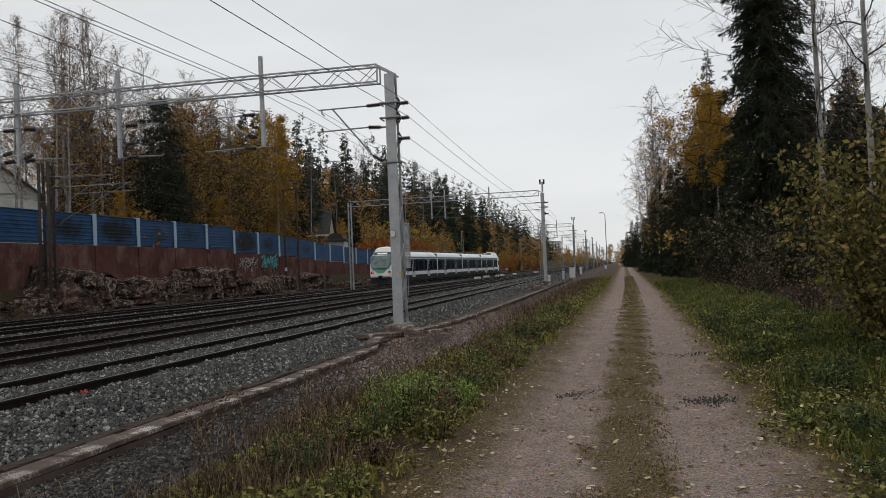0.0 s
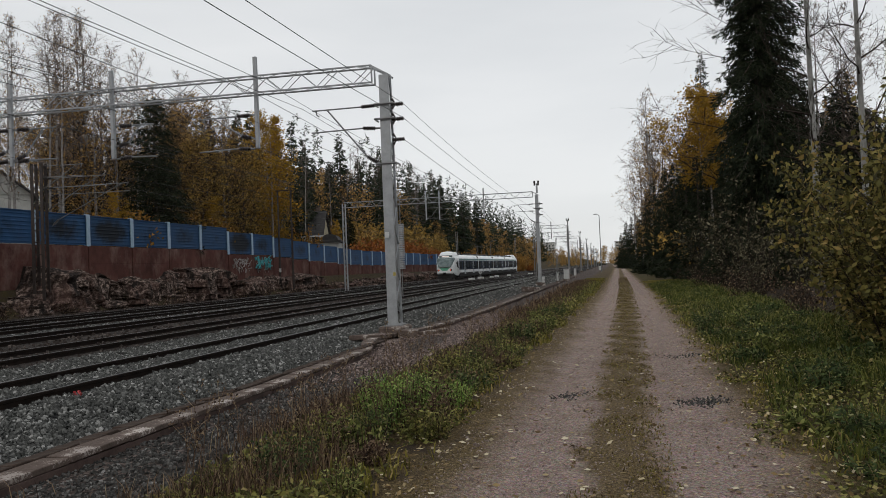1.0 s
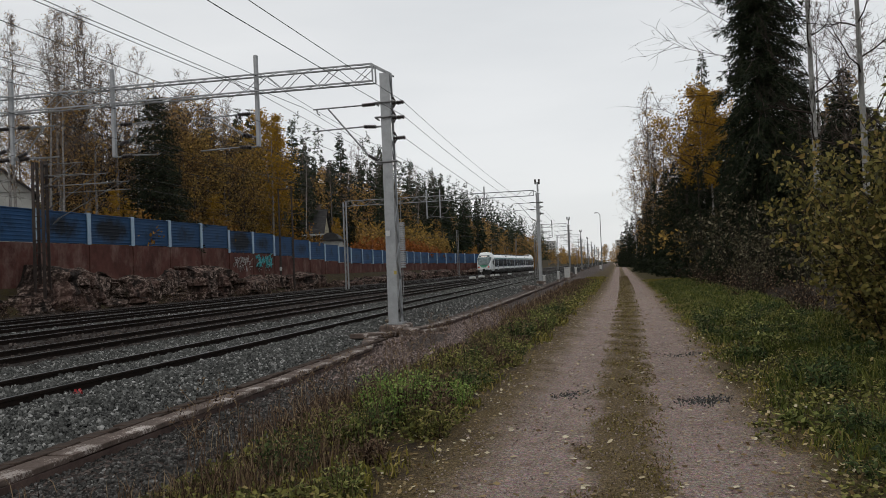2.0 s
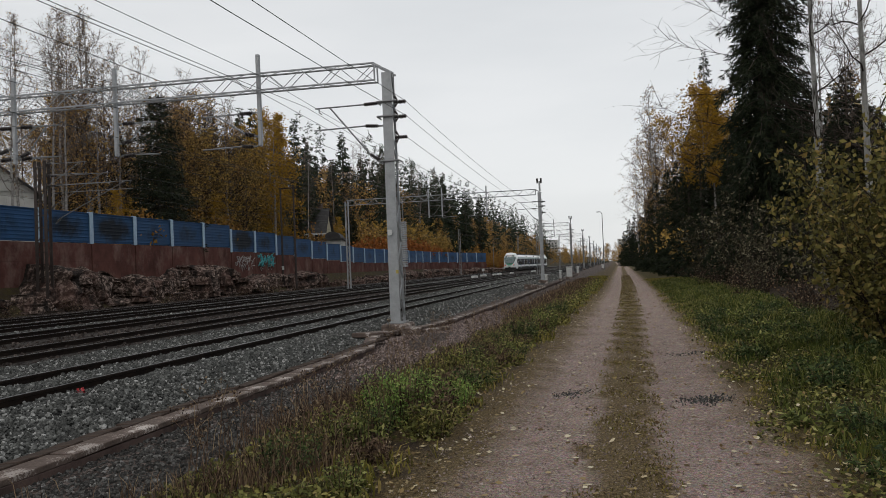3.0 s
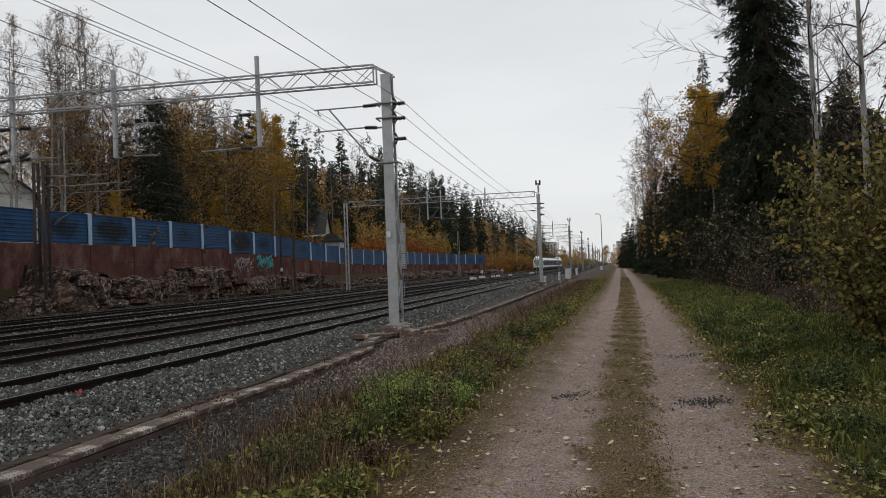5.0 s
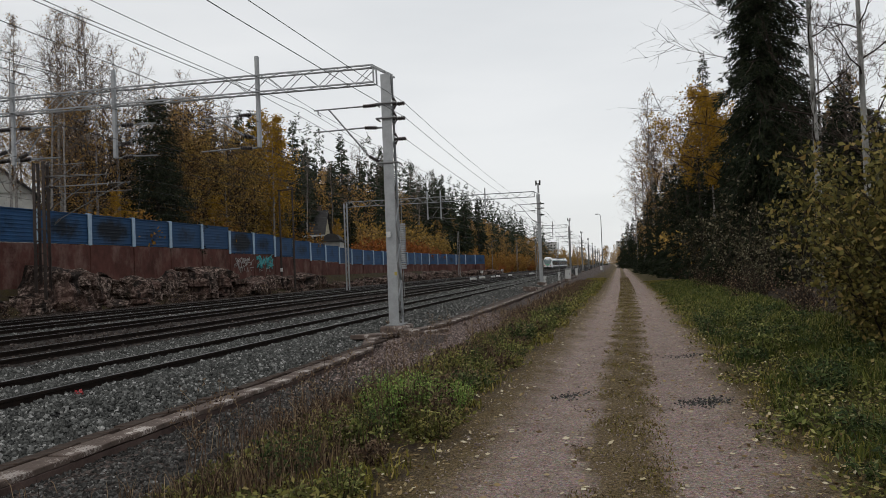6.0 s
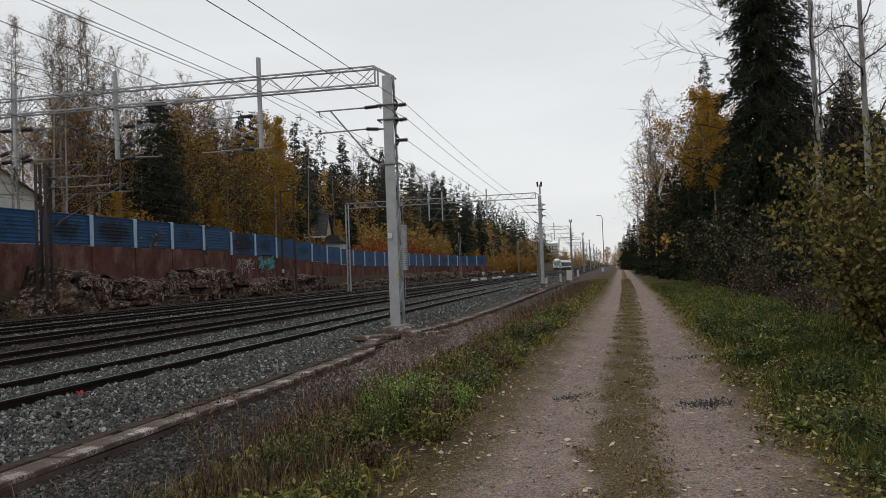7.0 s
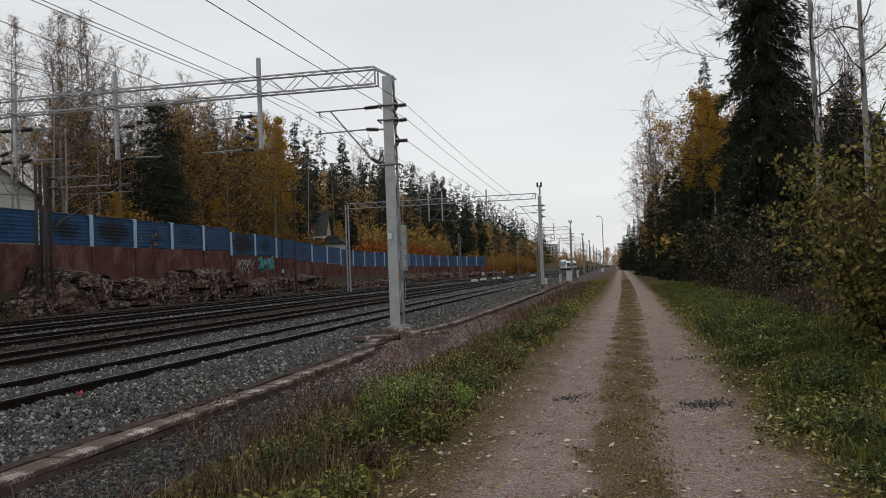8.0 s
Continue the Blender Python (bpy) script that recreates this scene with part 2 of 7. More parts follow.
_c = _m.ramp(_f, [(0.40, (0.070, 0.054, 0.046)), (0.545, (0.15, 0.115, 0.098)), (0.555, (0.38, 0.335, 0.305)), (0.64, (0.52, 0.475, 0.44))])
_c = _m.mix(_m.math("MULTIPLY", _m.nt.nodes.new("ShaderNodeObjectInfo").outputs["Random"], 0.5), _c, (0.085, 0.062, 0.052))
_m.color(_c).bump(_f, 0.4, 0.01)
M_CONCRETE = _m.m
M_CONCRETE_PINK = grained("reddish_concrete", (0.05, 0.034, 0.030), (0.115, 0.080, 0.070), 3.0, 0.9, 0, 50, 0.35, 0.008, stain=(0.03, 0.022, 0.02))
M_GALV = grained("galvanised_steel", (0.22, 0.23, 0.24), (0.36, 0.37, 0.38), 3, 0.55, 0.35, 40, 0.08, 0.003)
M_GALV_DARK = grained("dull_and_shaded_steel", (0.13, 0.13, 0.13), (0.24, 0.24, 0.24), 3, 0.6, 0.4, 40, 0.08, 0.003)
M_RUST_STEEL = grained("dark_weathered_steel", (0.022, 0.017, 0.015), (0.070, 0.053, 0.046), 3, 0.75, 0.3, 40, 0.1, 0.003)
M_WIRE = grained("dark_wire", (0.018, 0.018, 0.018), (0.045, 0.045, 0.045), 3, 0.6, 0.4, 20, 0.0, 0.001)
M_INSUL = grained("brown_porcelain", (0.020, 0.016, 0.015), (0.05, 0.04, 0.038), 5, 0.3, 0, 30, 0.05, 0.002)
M_WHITE_PAINT = grained("white_enamel", (0.40, 0.41, 0.41), (0.56, 0.56, 0.55), 3, 0.6, 0, 30, 0.05, 0.002, stain=(0.28, 0.26, 0.24))
M_YELLOW = grained("yellow_tag", (0.30, 0.23, 0.05), (0.42, 0.32, 0.08), 6, 0.6)
M_BARK_BIRCH = Mat("birch_bark", 0.85)
_c = M_BARK_BIRCH.ramp(M_BARK_BIRCH.noise(5, 5, 0.7, (1.0, 1.0, 4.5)), [(0.36, (0.035, 0.03, 0.028)), (0.47, (0.24, 0.225, 0.21)), (0.75, (0.42, 0.40, 0.375))])
M_BARK_BIRCH.color(_c).bump(M_BARK_BIRCH.noise(12, 4), 0.3, 0.02)
M_BARK_BIRCH = M_BARK_BIRCH.m
M_BARK_DARK = grained("spruce_bark", (0.035, 0.028, 0.024), (0.105, 0.085, 0.07), 4, 0.95, 0, 30, 0.6, 0.03, (1, 1, 0.35))
M_TWIG_BIRCH = grained("birch_twig", (0.085, 0.066, 0.056), (0.19, 0.15, 0.125), 3, 0.9, 0, 20, 0.1)
M_TWIG = grained("bare_twig", (0.014, 0.010, 0.008), (0.040, 0.030, 0.024), 3, 0.9, 0, 20, 0.1)
M_LEAF_YELLOW = leafy("yellow_birch_leaf", [(0.0, (0.20, 0.115, 0.018)), (0.4, (0.34, 0.195, 0.022)), (0.8, (0.46, 0.27, 0.03)), (1.0, (0.26, 0.18, 0.04))])
M_LEAF_RUST = leafy("rust_leaf", [(0.0, (0.14, 0.085, 0.040)), (0.5, (0.31, 0.185, 0.066)), (1.0, (0.48, 0.30, 0.085))])
M_LEAF_GOLD = leafy("golden_brown_leaf", [(0.0, (0.14, 0.075, 0.022)), (0.5, (0.26, 0.135, 0.032)), (1.0, (0.36, 0.20, 0.045))])
M_LEAF_OLIVE = leafy("olive_leaf", [(0.0, (0.13, 0.092, 0.038)), (0.5, (0.28, 0.19, 0.058)), (1.0, (0.54, 0.34, 0.08))])
M_LEAF_SHRUB = leafy("willow_leaf", [(0.0, (0.045, 0.042, 0.016)), (0.4, (0.105, 0.096, 0.028)), (0.8, (0.205, 0.172, 0.05)), (1.0, (0.29, 0.20, 0.07))])
M_LEAF_PALE = leafy("pale_alder_leaf", [(0.0, (0.022, 0.019, 0.010)), (0.5, (0.065, 0.056, 0.032)), (0.85, (0.13, 0.115, 0.07)), (1.0, (0.26, 0.235, 0.16))])
M_HEDGE = leafy("orange_hedge_leaf", [(0.0, (0.15, 0.05, 0.018)), (0.5, (0.26, 0.088, 0.024)), (1.0, (0.34, 0.14, 0.035))])
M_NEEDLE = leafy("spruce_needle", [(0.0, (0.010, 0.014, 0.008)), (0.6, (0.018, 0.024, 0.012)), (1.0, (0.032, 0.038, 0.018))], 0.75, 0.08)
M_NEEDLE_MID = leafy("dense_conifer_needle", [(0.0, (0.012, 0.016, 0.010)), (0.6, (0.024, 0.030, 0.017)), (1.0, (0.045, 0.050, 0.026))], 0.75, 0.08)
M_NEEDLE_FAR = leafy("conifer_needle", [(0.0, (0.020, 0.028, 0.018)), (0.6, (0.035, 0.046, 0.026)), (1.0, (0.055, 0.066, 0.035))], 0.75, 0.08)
M_GRASS = leafy("autumn_grass", [(0.0, (0.065, 0.055, 0.014)), (0.4, (0.145, 0.135, 0.028)), (0.8, (0.24, 0.20, 0.045)), (1.0, (0.36, 0.27, 0.10))])
M_GRASS_GREEN = leafy("lush_grass", [(0.0, (0.022, 0.032, 0.009)), (0.5, (0.072, 0.090, 0.019)), (0.88, (0.155, 0.160, 0.038)), (1.0, (0.28, 0.24, 0.09))])
M_WEED = leafy("weed_leaf", [(0.0, (0.036, 0.028, 0.014)), (0.35, (0.080, 0.082, 0.026)), (0.65, (0.175, 0.18, 0.052)), (0.88, (0.29, 0.265, 0.08)), (1.0, (0.40, 0.32, 0.14))])
M_WEED_BRIGHT = leafy("bright_weed_leaf", [(0.0, (0.050, 0.095, 0.022)), (0.6, (0.18, 0.28, 0.066)), (1.0, (0.40, 0.48, 0.15))])
M_WEED_MIX = leafy("mixed_weed_leaf", [(0.0, (0.030, 0.032, 0.012)), (0.4, (0.085, 0.105, 0.030)), (0.75, (0.20, 0.22, 0.065)), (1.0, (0.42, 0.40, 0.15))])
M_WEED_DARK = leafy("dark_dock_leaf", [(0.0, (0.016, 0.024, 0.010)), (0.5, (0.045, 0.070, 0.024)), (0.85, (0.10, 0.13, 0.045)), (1.0, (0.26, 0.25, 0.12))])
M_STALK = leafy("dry_stalk", [(0.0, (0.016, 0.009, 0.007)), (0.5, (0.096, 0.060, 0.040)), (0.85, (0.20, 0.136, 0.084)), (1.0, (0.34, 0.26, 0.16))])
M_FALLEN = leafy("fallen_leaf", [(0.0, (0.08, 0.05, 0.025)), (0.4, (0.20, 0.135, 0.06)), (0.7, (0.36, 0.27, 0.13)), (1.0, (0.60, 0.54, 0.40))], 0.7, 0.1)


def stone_material(name, stops):
    m = Mat(name, 0.9)
    c = m.mix(0.22, m.ramp(m.island(), stops), m.ramp(m.noise(30, 4), [(0.3, stops[0][1]), (0.7, stops[-1][1])]))
    m.color(c).bump(m.noise(70, 3), 0.4, 0.006)
    return m.m


M_STONE = stone_material("ballast_stone", [(0.0, (0.014, 0.015, 0.014)), (0.5, (0.038, 0.040, 0.037)), (0.85, (0.125, 0.127, 0.119)), (1.0, (0.40, 0.395, 0.38))])
M_STONE_DARK = stone_material("dark_gravel_stone", [(0.0, (0.008, 0.008, 0.007)), (0.55, (0.030, 0.029, 0.027)), (0.9, (0.10, 0.097, 0.09)), (1.0, (0.26, 0.25, 0.24))])
M_STONE_OLD = stone_material("old_ballast_stone", [(0.0, (0.010, 0.007, 0.006)), (0.6, (0.036, 0.027, 0.023)), (1.0, (0.15, 0.125, 0.112))])
M_STONE_BROWN = stone_material("brown_gravel_stone", [(0.0, (0.026, 0.019, 0.017)), (0.5, (0.125, 0.092, 0.082)), (1.0, (0.42, 0.335, 0.305))])


def path_middle(y):
    y = np.asarray(y, float)
    return -0.15 + 0.0225 * np.clip(y - 8.0, 0.0, 20.0) + 0.0165 * np.clip(y - 28.0, 0.0, 25.0) + 0.009 * np.clip(y - 53.0, 0.0, 220.0)


def ground_height(x, y):
    """Height of the ground sheet."""
    x, y = np.asarray(x, float), np.asarray(y, float)
    left = -x
    z = np.zeros(np.broadcast(x, y).shape)
    d = x - path_middle(y)
    z = z - 0.045 * np.exp(-((np.abs(d - 0.1) - 0.85) / 0.32) ** 2) * (np.abs(d) < 2.2)
    s = np.clip((left - 2.2) / 2.6, 0, 1)
    z = z - 0.16 * s * s * (3 - 2 * s)
    z = z - 0.12 * np.clip((left - 5.6) / 1.5, 0, 1)
    r = np.clip((left - 33.5) / 4.0, 0, 1)
    z = z + 2.7 * r * r * (3 - 2 * r) + (0.16 + 0.22 * np.clip((y - 100) / 60, 0, 1)) * np.clip(left - 40, 0, 34) + 0.05 * np.clip(left - 97, 0, 200)
    q = np.clip((d - 1.9) / 3.0, 0, 1)
    z = z + 0.12 * q - 0.16 * np.exp(-((d - 6.0) / 1.0) ** 2) + 0.05 * np.clip(d - 8, 0, 60)
    z = z + 0.03 * np.sin(x * 1.7 + 0.6 * np.sin(y * 0.9)) * np.cos(y * 1.3) * np.clip((np.abs(d) - 1.6) * 0.6, 0, 1) * (left < 5)
    return z


def ground_material():
    m = Mat("earth_grass_and_gravel", 0.95)
    sep = m.nt.nodes.new("ShaderNodeSeparateXYZ")
    m.link(m.geo.outputs["Object"], sep.inputs[0])
    x, y = sep.outputs[0], sep.outputs[1]
    mid = -0.15
    for start, run, slope in ((8.0, 20.0, 0.0225), (28.0, 25.0, 0.0165), (53.0, 220.0, 0.009)):
        mid = m.math("ADD", m.math("MULTIPLY", m.math("MINIMUM", m.math("MAXIMUM", m.math("SUBTRACT", y, start), 0.0), run), slope), mid)
    d = m.math("SUBTRACT", x, mid)
    wob = m.math("MULTIPLY", m.math("SUBTRACT", m.noise(0.9, 6, 0.7), 0.5), 0.9)
    dd = m.math("ADD", d, wob)
    n1, n2, n3 = m.noise(2.2, 6, 0.7), m.noise(35, 4, 0.7), m.noise(120, 2, 0.6)
    peb = m.cells(55)
    fine = m.math("ADD", m.math("MULTIPLY", n2, 0.55), m.math("MULTIPLY", n3, 0.45))
    gravel = m.ramp(fine, [(0.38, (0.110, 0.080, 0.070)), (0.5, (0.275, 0.207, 0.176)), (0.63, (0.54, 0.432, 0.375))])
    gravel = m.mix(0.2, gravel, m.mix(1.0, gravel, peb, "OVERLAY"))
    gravel = m.mix(m.ramp(n1, [(0.45, (0, 0, 0)), (0.75, (0.6, 0.6, 0.6))]), gravel, (0.15, 0.108, 0.088))
    moss = m.ramp(fine, [(0.40, (0.024, 0.016, 0.006)), (0.5, (0.100, 0.070, 0.026)), (0.62, (0.25, 0.185, 0.09))])
    earth = m.ramp(fine, [(0.3, (0.018, 0.012, 0.009)), (0.55, (0.045, 0.033, 0.024)), (0.75, (0.09, 0.068, 0.052))])
    turf = m.ramp(fine, [(0.3, (0.025, 0.020, 0.008)), (0.55, (0.065, 0.052, 0.018)), (0.75, (0.12, 0.090, 0.035))])
    # mossy middle strip between the wheel tracks
    strip = m.math("SUBTRACT", 1.0, m.math("ABSOLUTE", m.math("MULTIPLY", m.math("SUBTRACT", dd, 0.18), 1.9)), True)
    strip = m.ramp(m.math("MULTIPLY", strip, m.math("ADD", n1, 0.55)), [(0.25, (0, 0, 0)), (0.6, (0.9, 0.9, 0.9))])
    path = m.mix(strip, gravel, moss)
    # thin moss creeping in from both edges of the worn surface
    creep = m.math("ADD", m.math("MULTIPLY", n1, 0.9), 0.35)
    moss_l = m.ramp(m.math("MULTIPLY", m.math("SUBTRACT", m.math("MULTIPLY", dd, -1.0), 0.72, True), creep), [(0.04, (0, 0, 0)), (0.42, (0.92, 0.92, 0.92))])
    moss_r = m.ramp(m.math("MULTIPLY", m.math("SUBTRACT", dd, 1.16, True), creep), [(0.04, (0, 0, 0)), (0.42, (0.9, 0.9, 0.9))])
    path = m.mix(moss_r, m.mix(moss_l, path, moss), moss)
    edge_r = m.ramp(m.math("SUBTRACT", dd, 1.42, True), [(0.1, (0, 0, 0)), (0.55, (1, 1, 1))])
    edge_l = m.ramp(m.math("SUBTRACT", m.math("MULTIPLY", dd, -1.0), 1.15, True), [(0.1, (0, 0, 0)), (0.55, (1, 1, 1))])
    c = m.mix(edge_r, path, turf)
    c = m.mix(edge_l, c, m.mix(m.ramp(n1, [(0.4, (0, 0, 0)), (0.6, (1, 1, 1))]), earth, moss))
    shoulder = m.ramp(m.math("SUBTRACT", m.math("MULTIPLY", dd, -1.0), 3.0, True), [(0.1, (0, 0, 0)), (0.9, (1, 1, 1))])
    brown = m.ramp(m.cells(28, "Color"), [(0.1, (0.016, 0.012, 0.010)), (0.5, (0.058, 0.044, 0.038)), (0.9, (0.16, 0.126, 0.112))])
    c = m.mix(shoulder, c, brown)
    yard = m.ramp(m.math("MULTIPLY", m.math("SUBTRACT", m.math("MULTIPLY", x, -1.0), 6.2), 0.7, True), [(0.1, (0, 0, 0)), (0.9, (1, 1, 1))])
    grey = m.ramp(m.cells(22, "Color"), [(0.1, (0.02, 0.02, 0.02)), (0.5, (0.05, 0.048, 0.047)), (0.9, (0.12, 0.118, 0.115))])
    c = m.mix(yard, c, grey)
    bank = m.ramp(m.math("MULTIPLY", m.math("SUBTRACT", m.math("MULTIPLY", x, -1.0), 31.5), 0.5, True), [(0.1, (0, 0, 0)), (0.9, (1, 1, 1))])
    c = m.mix(bank, c, m.mix(m.ramp(n1, [(0.35, (0, 0, 0)), (0.65, (1, 1, 1))]), earth, turf))
    wood = m.ramp(m.math("MULTIPLY", m.math("SUBTRACT", d, 4.8), 0.5, True), [(0.1, (0, 0, 0)), (0.9, (1, 1, 1))])
    c = m.mix(wood, c, earth)
    m.color(c).bump(fine, 0.9, 0.04)
    # damp, slightly glossy wheel tracks
    m.rough(n1, 0.75, 1.0)
    return m.m


def lines(parts):
    """Grid lines out of stretches (start, stop, step)."""
    out = []
    for a, b, s in parts:
        out += list(np.arange(a, b - s * 0.25, s))
    return np.array(out + [parts[-1][1]])


def build_ground():
    xs = lines([(-2500, -300, 200), (-300, -100, 20), (-100, -38, 4), (-38, -32, 0.5), (-32, -8, 2), (-8, -2.4, 0.2), (-2.4, 2.6, 0.1), (2.6, 9, 0.25), (9, 30, 1.5), (30, 120, 10), (120, 2500, 200)])
    ys = lines([(-400, -40, 40), (-40, 2, 4), (2, 26, 0.25), (26, 60, 1), (60, 300, 8), (300, 3600, 150)])
    gx, gy = np.meshgrid(xs, ys)
    gz = ground_height(gx, gy)
    near = (gy > 1) & (gy < 60) & (gx > -5.2) & (gx < 9)
    rng = np.random.default_rng(5)
    gz = gz + near * rng.normal(0, 0.006, gx.shape)
    n = len(xs)
    i, k = np.meshgrid(np.arange(len(ys) - 1), np.arange(n - 1), indexing="ij")
    a = (i * n + k).ravel()
    g = Geo().add(np.stack([gx, gy, gz], -1).reshape(-1, 3), np.stack([a, a + 1, a + n + 1, a + n], 1))
    tagged(part("ground", g, ground_material(), smooth=True), "gravel track, autumn grass verges and stony railway land", "ground", kind="structure")


build_ground()


# ---- railway ----
def along(xy, y):
    """Offset to the left of the path of a track's centre line at y."""
    k = np.array(xy)
    return np.interp(y, k[:, 0], k[:, 1])


TRACKS = [
    ("near main line", [(-60, 9.40), (60, 9.40), (400, 9.6), (1200, 12.0)]),
    ("second line", [(-60, 14.00), (60, 14.0), (150, 14.0), (400, 14.0), (1200, 16.5)]),
    ("third line", [(-60, 18.45), (50, 18.45), (90, 17.6), (150, 14.9), (165, 14.3)]),
    ("fourth line", [(-60, 22.75), (70, 22.75), (105, 23.5), (150, 24.45), (162, 24.5)]),
    ("train line", [(-60, 27.2), (45, 27.0), (88, 26.1), (161, 24.6), (345, 20.9), (450, 19.4), (1200, 20.5)]),
]
RAIL_TOP = 0.08


def rail_profile(g, pts):
    """Rail with foot, web and head along a line of points on the rail head."""
    prof = np.array([(-0.07, -0.165), (0.07, -0.165), (0.07, -0.15), (0.012, -0.13), (0.010, -0.05), (0.034, -0.04), (0.034, -0.004), (0.028, 0.0), (-0.028, 0.0), (-0.034, -0.004), (-0.034, -0.04), (-0.010, -0.05), (-0.012, -0.13), (-0.07, -0.15)])
    g.loft([[(p[0] + a, p[1], p[2] + b) for a, b in prof] for p in pts])


def build_track(name, line, detailed, seed):
    rng = np.random.default_rng(seed)
    th = thing("railway_track", "rusty steel rails on concrete sleepers in grey ballast, %s" % name, "railway track", kind="structure")
    end = line[-1][0]
    ys = np.array(sorted(set([y for y in np.concatenate([np.arange(-20, 240, 6.0), np.arange(240, 1201, 40.0)]) if y <= end] + [end])))
    xs = -along(line, ys)
    for side in (-1, 1):
        g, h = Geo(), Geo()
        rail_profile(g, [(x + side * 0.797, y, RAIL_TOP - 0.003) for x, y in zip(xs, ys)])
        r = part("rail", g, M_RAIL_SIDE, th)
        h.loft([[(x + side * 0.797 - 0.026, y, RAIL_TOP - 0.002), (x + side * 0.797 + 0.026, y, RAIL_TOP - 0.002), (x + side * 0.797 + 0.022, y, RAIL_TOP + 0.002), (x + side * 0.797 - 0.022, y, RAIL_TOP + 0.002)] for x, y in zip(xs, ys)])
        part("running_surface", h, M_RAIL_TOP, r, "worn shiny rail head")
    one = Geo()
    one.box(0, 0, -0.11, 2.6, 0.26, 0.20, 0.03)
    for s in (-1, 1):
        one.box(s * 0.797, 0, 0.0, 0.36, 0.16, 0.035, 0.01)
        for q in (-1, 1):
            one.box(s * 0.797 + q * 0.095, 0, 0.03, 0.04, 0.09, 0.05, 0.012)
    z = RAIL_TOP - 0.185
    me = one.mesh("sleeper", M_SLEEPER)
    yy = np.arange(2.0, min(end, 260.0), 0.61)
    rest = Geo()
    for y in yy:
        x = -float(along(line, y))
        zz = z + rng.normal(0, 0.006)
        if detailed and y < 92:
            part("sleeper", me, None, th, m=pose(x, y, zz, 0, 0, rng.normal(0, 0.5)))
        elif y < 150:
            rest.box(x, y, zz - 0.11, 2.6, 0.26, 0.20)
            for s in (-1, 1):
                rest.box(x + s * 0.797, y, zz + 0.02, 0.30, 0.12, 0.05)
    if rest.n:
        tagged(part("far_sleepers", rest, M_SLEEPER, th), kind="stuff")


def lump(rng, n_kinds=10):
    """Small angular stones, eight corners each, flattened at random."""
    out = []
    for _ in range(n_kinds):
        v = np.array([(x, y, z) for x in (-1, 1) for y in (-1, 1) for z in (-1, 1)], float)
        v *= rng.uniform(0.35, 1.0, (8, 3)) * rng.uniform(0.6, 1.0, (1, 3))
        v[v[:, 2] > 0, :2] *= rng.uniform(0.5, 0.95)
        out.append(v)
    return np.array(out)


BOX_Q = np.array([(0, 1, 3, 2), (4, 6, 7, 5), (0, 4, 5, 1), (2, 3, 7, 6), (1, 5, 7, 3)])


def stones(pts, size, rng):
    kinds = lump(rng)
    n = len(pts)
    v = kinds[rng.integers(0, len(kinds), n)] * np.broadcast_to(size, n)[:, None, None]
    a, b = rng.uniform(0, 2 * math.pi, n), rng.uniform(-0.9, 0.9, n)
    ca, sa, cb, sb = np.cos(a), np.sin(a), np.cos(b), np.sin(b)
    z0, o1 = np.zeros(n), np.ones(n)
    rz = np.stack([np.stack([ca, -sa, z0], 1), np.stack([sa, ca, z0], 1), np.stack([z0, z0, o1], 1)], 1)
    rx = np.stack([np.stack([o1, z0, z0], 1), np.stack([z0, cb, -sb], 1), np.stack([z0, sb, cb], 1)], 1)
    v = np.einsum("nij,nkj->nki", rz @ rx, v) + np.asarray(pts)[:, None, :]
    q = (BOX_Q[None] + (np.arange(n) * 8)[:, None, None]).reshape(-1, 4)
    return v.reshape(-1, 3), q


def bed_height(left):
    """Top of the ballast: shoulder up from the cable trough, then nearly level, low between the tracks."""
    left = np.asarray(left, float)
    z = np.interp(left, [5.6, 6.2, 7.6, 8.0, 10.9, 11.4, 12.2, 12.7, 32.0, 33.0], [-0.34, -0.26, -0.06, -0.055, -0.055, -0.14, -0.14, -0.06, -0.07, -0.3])
    return z


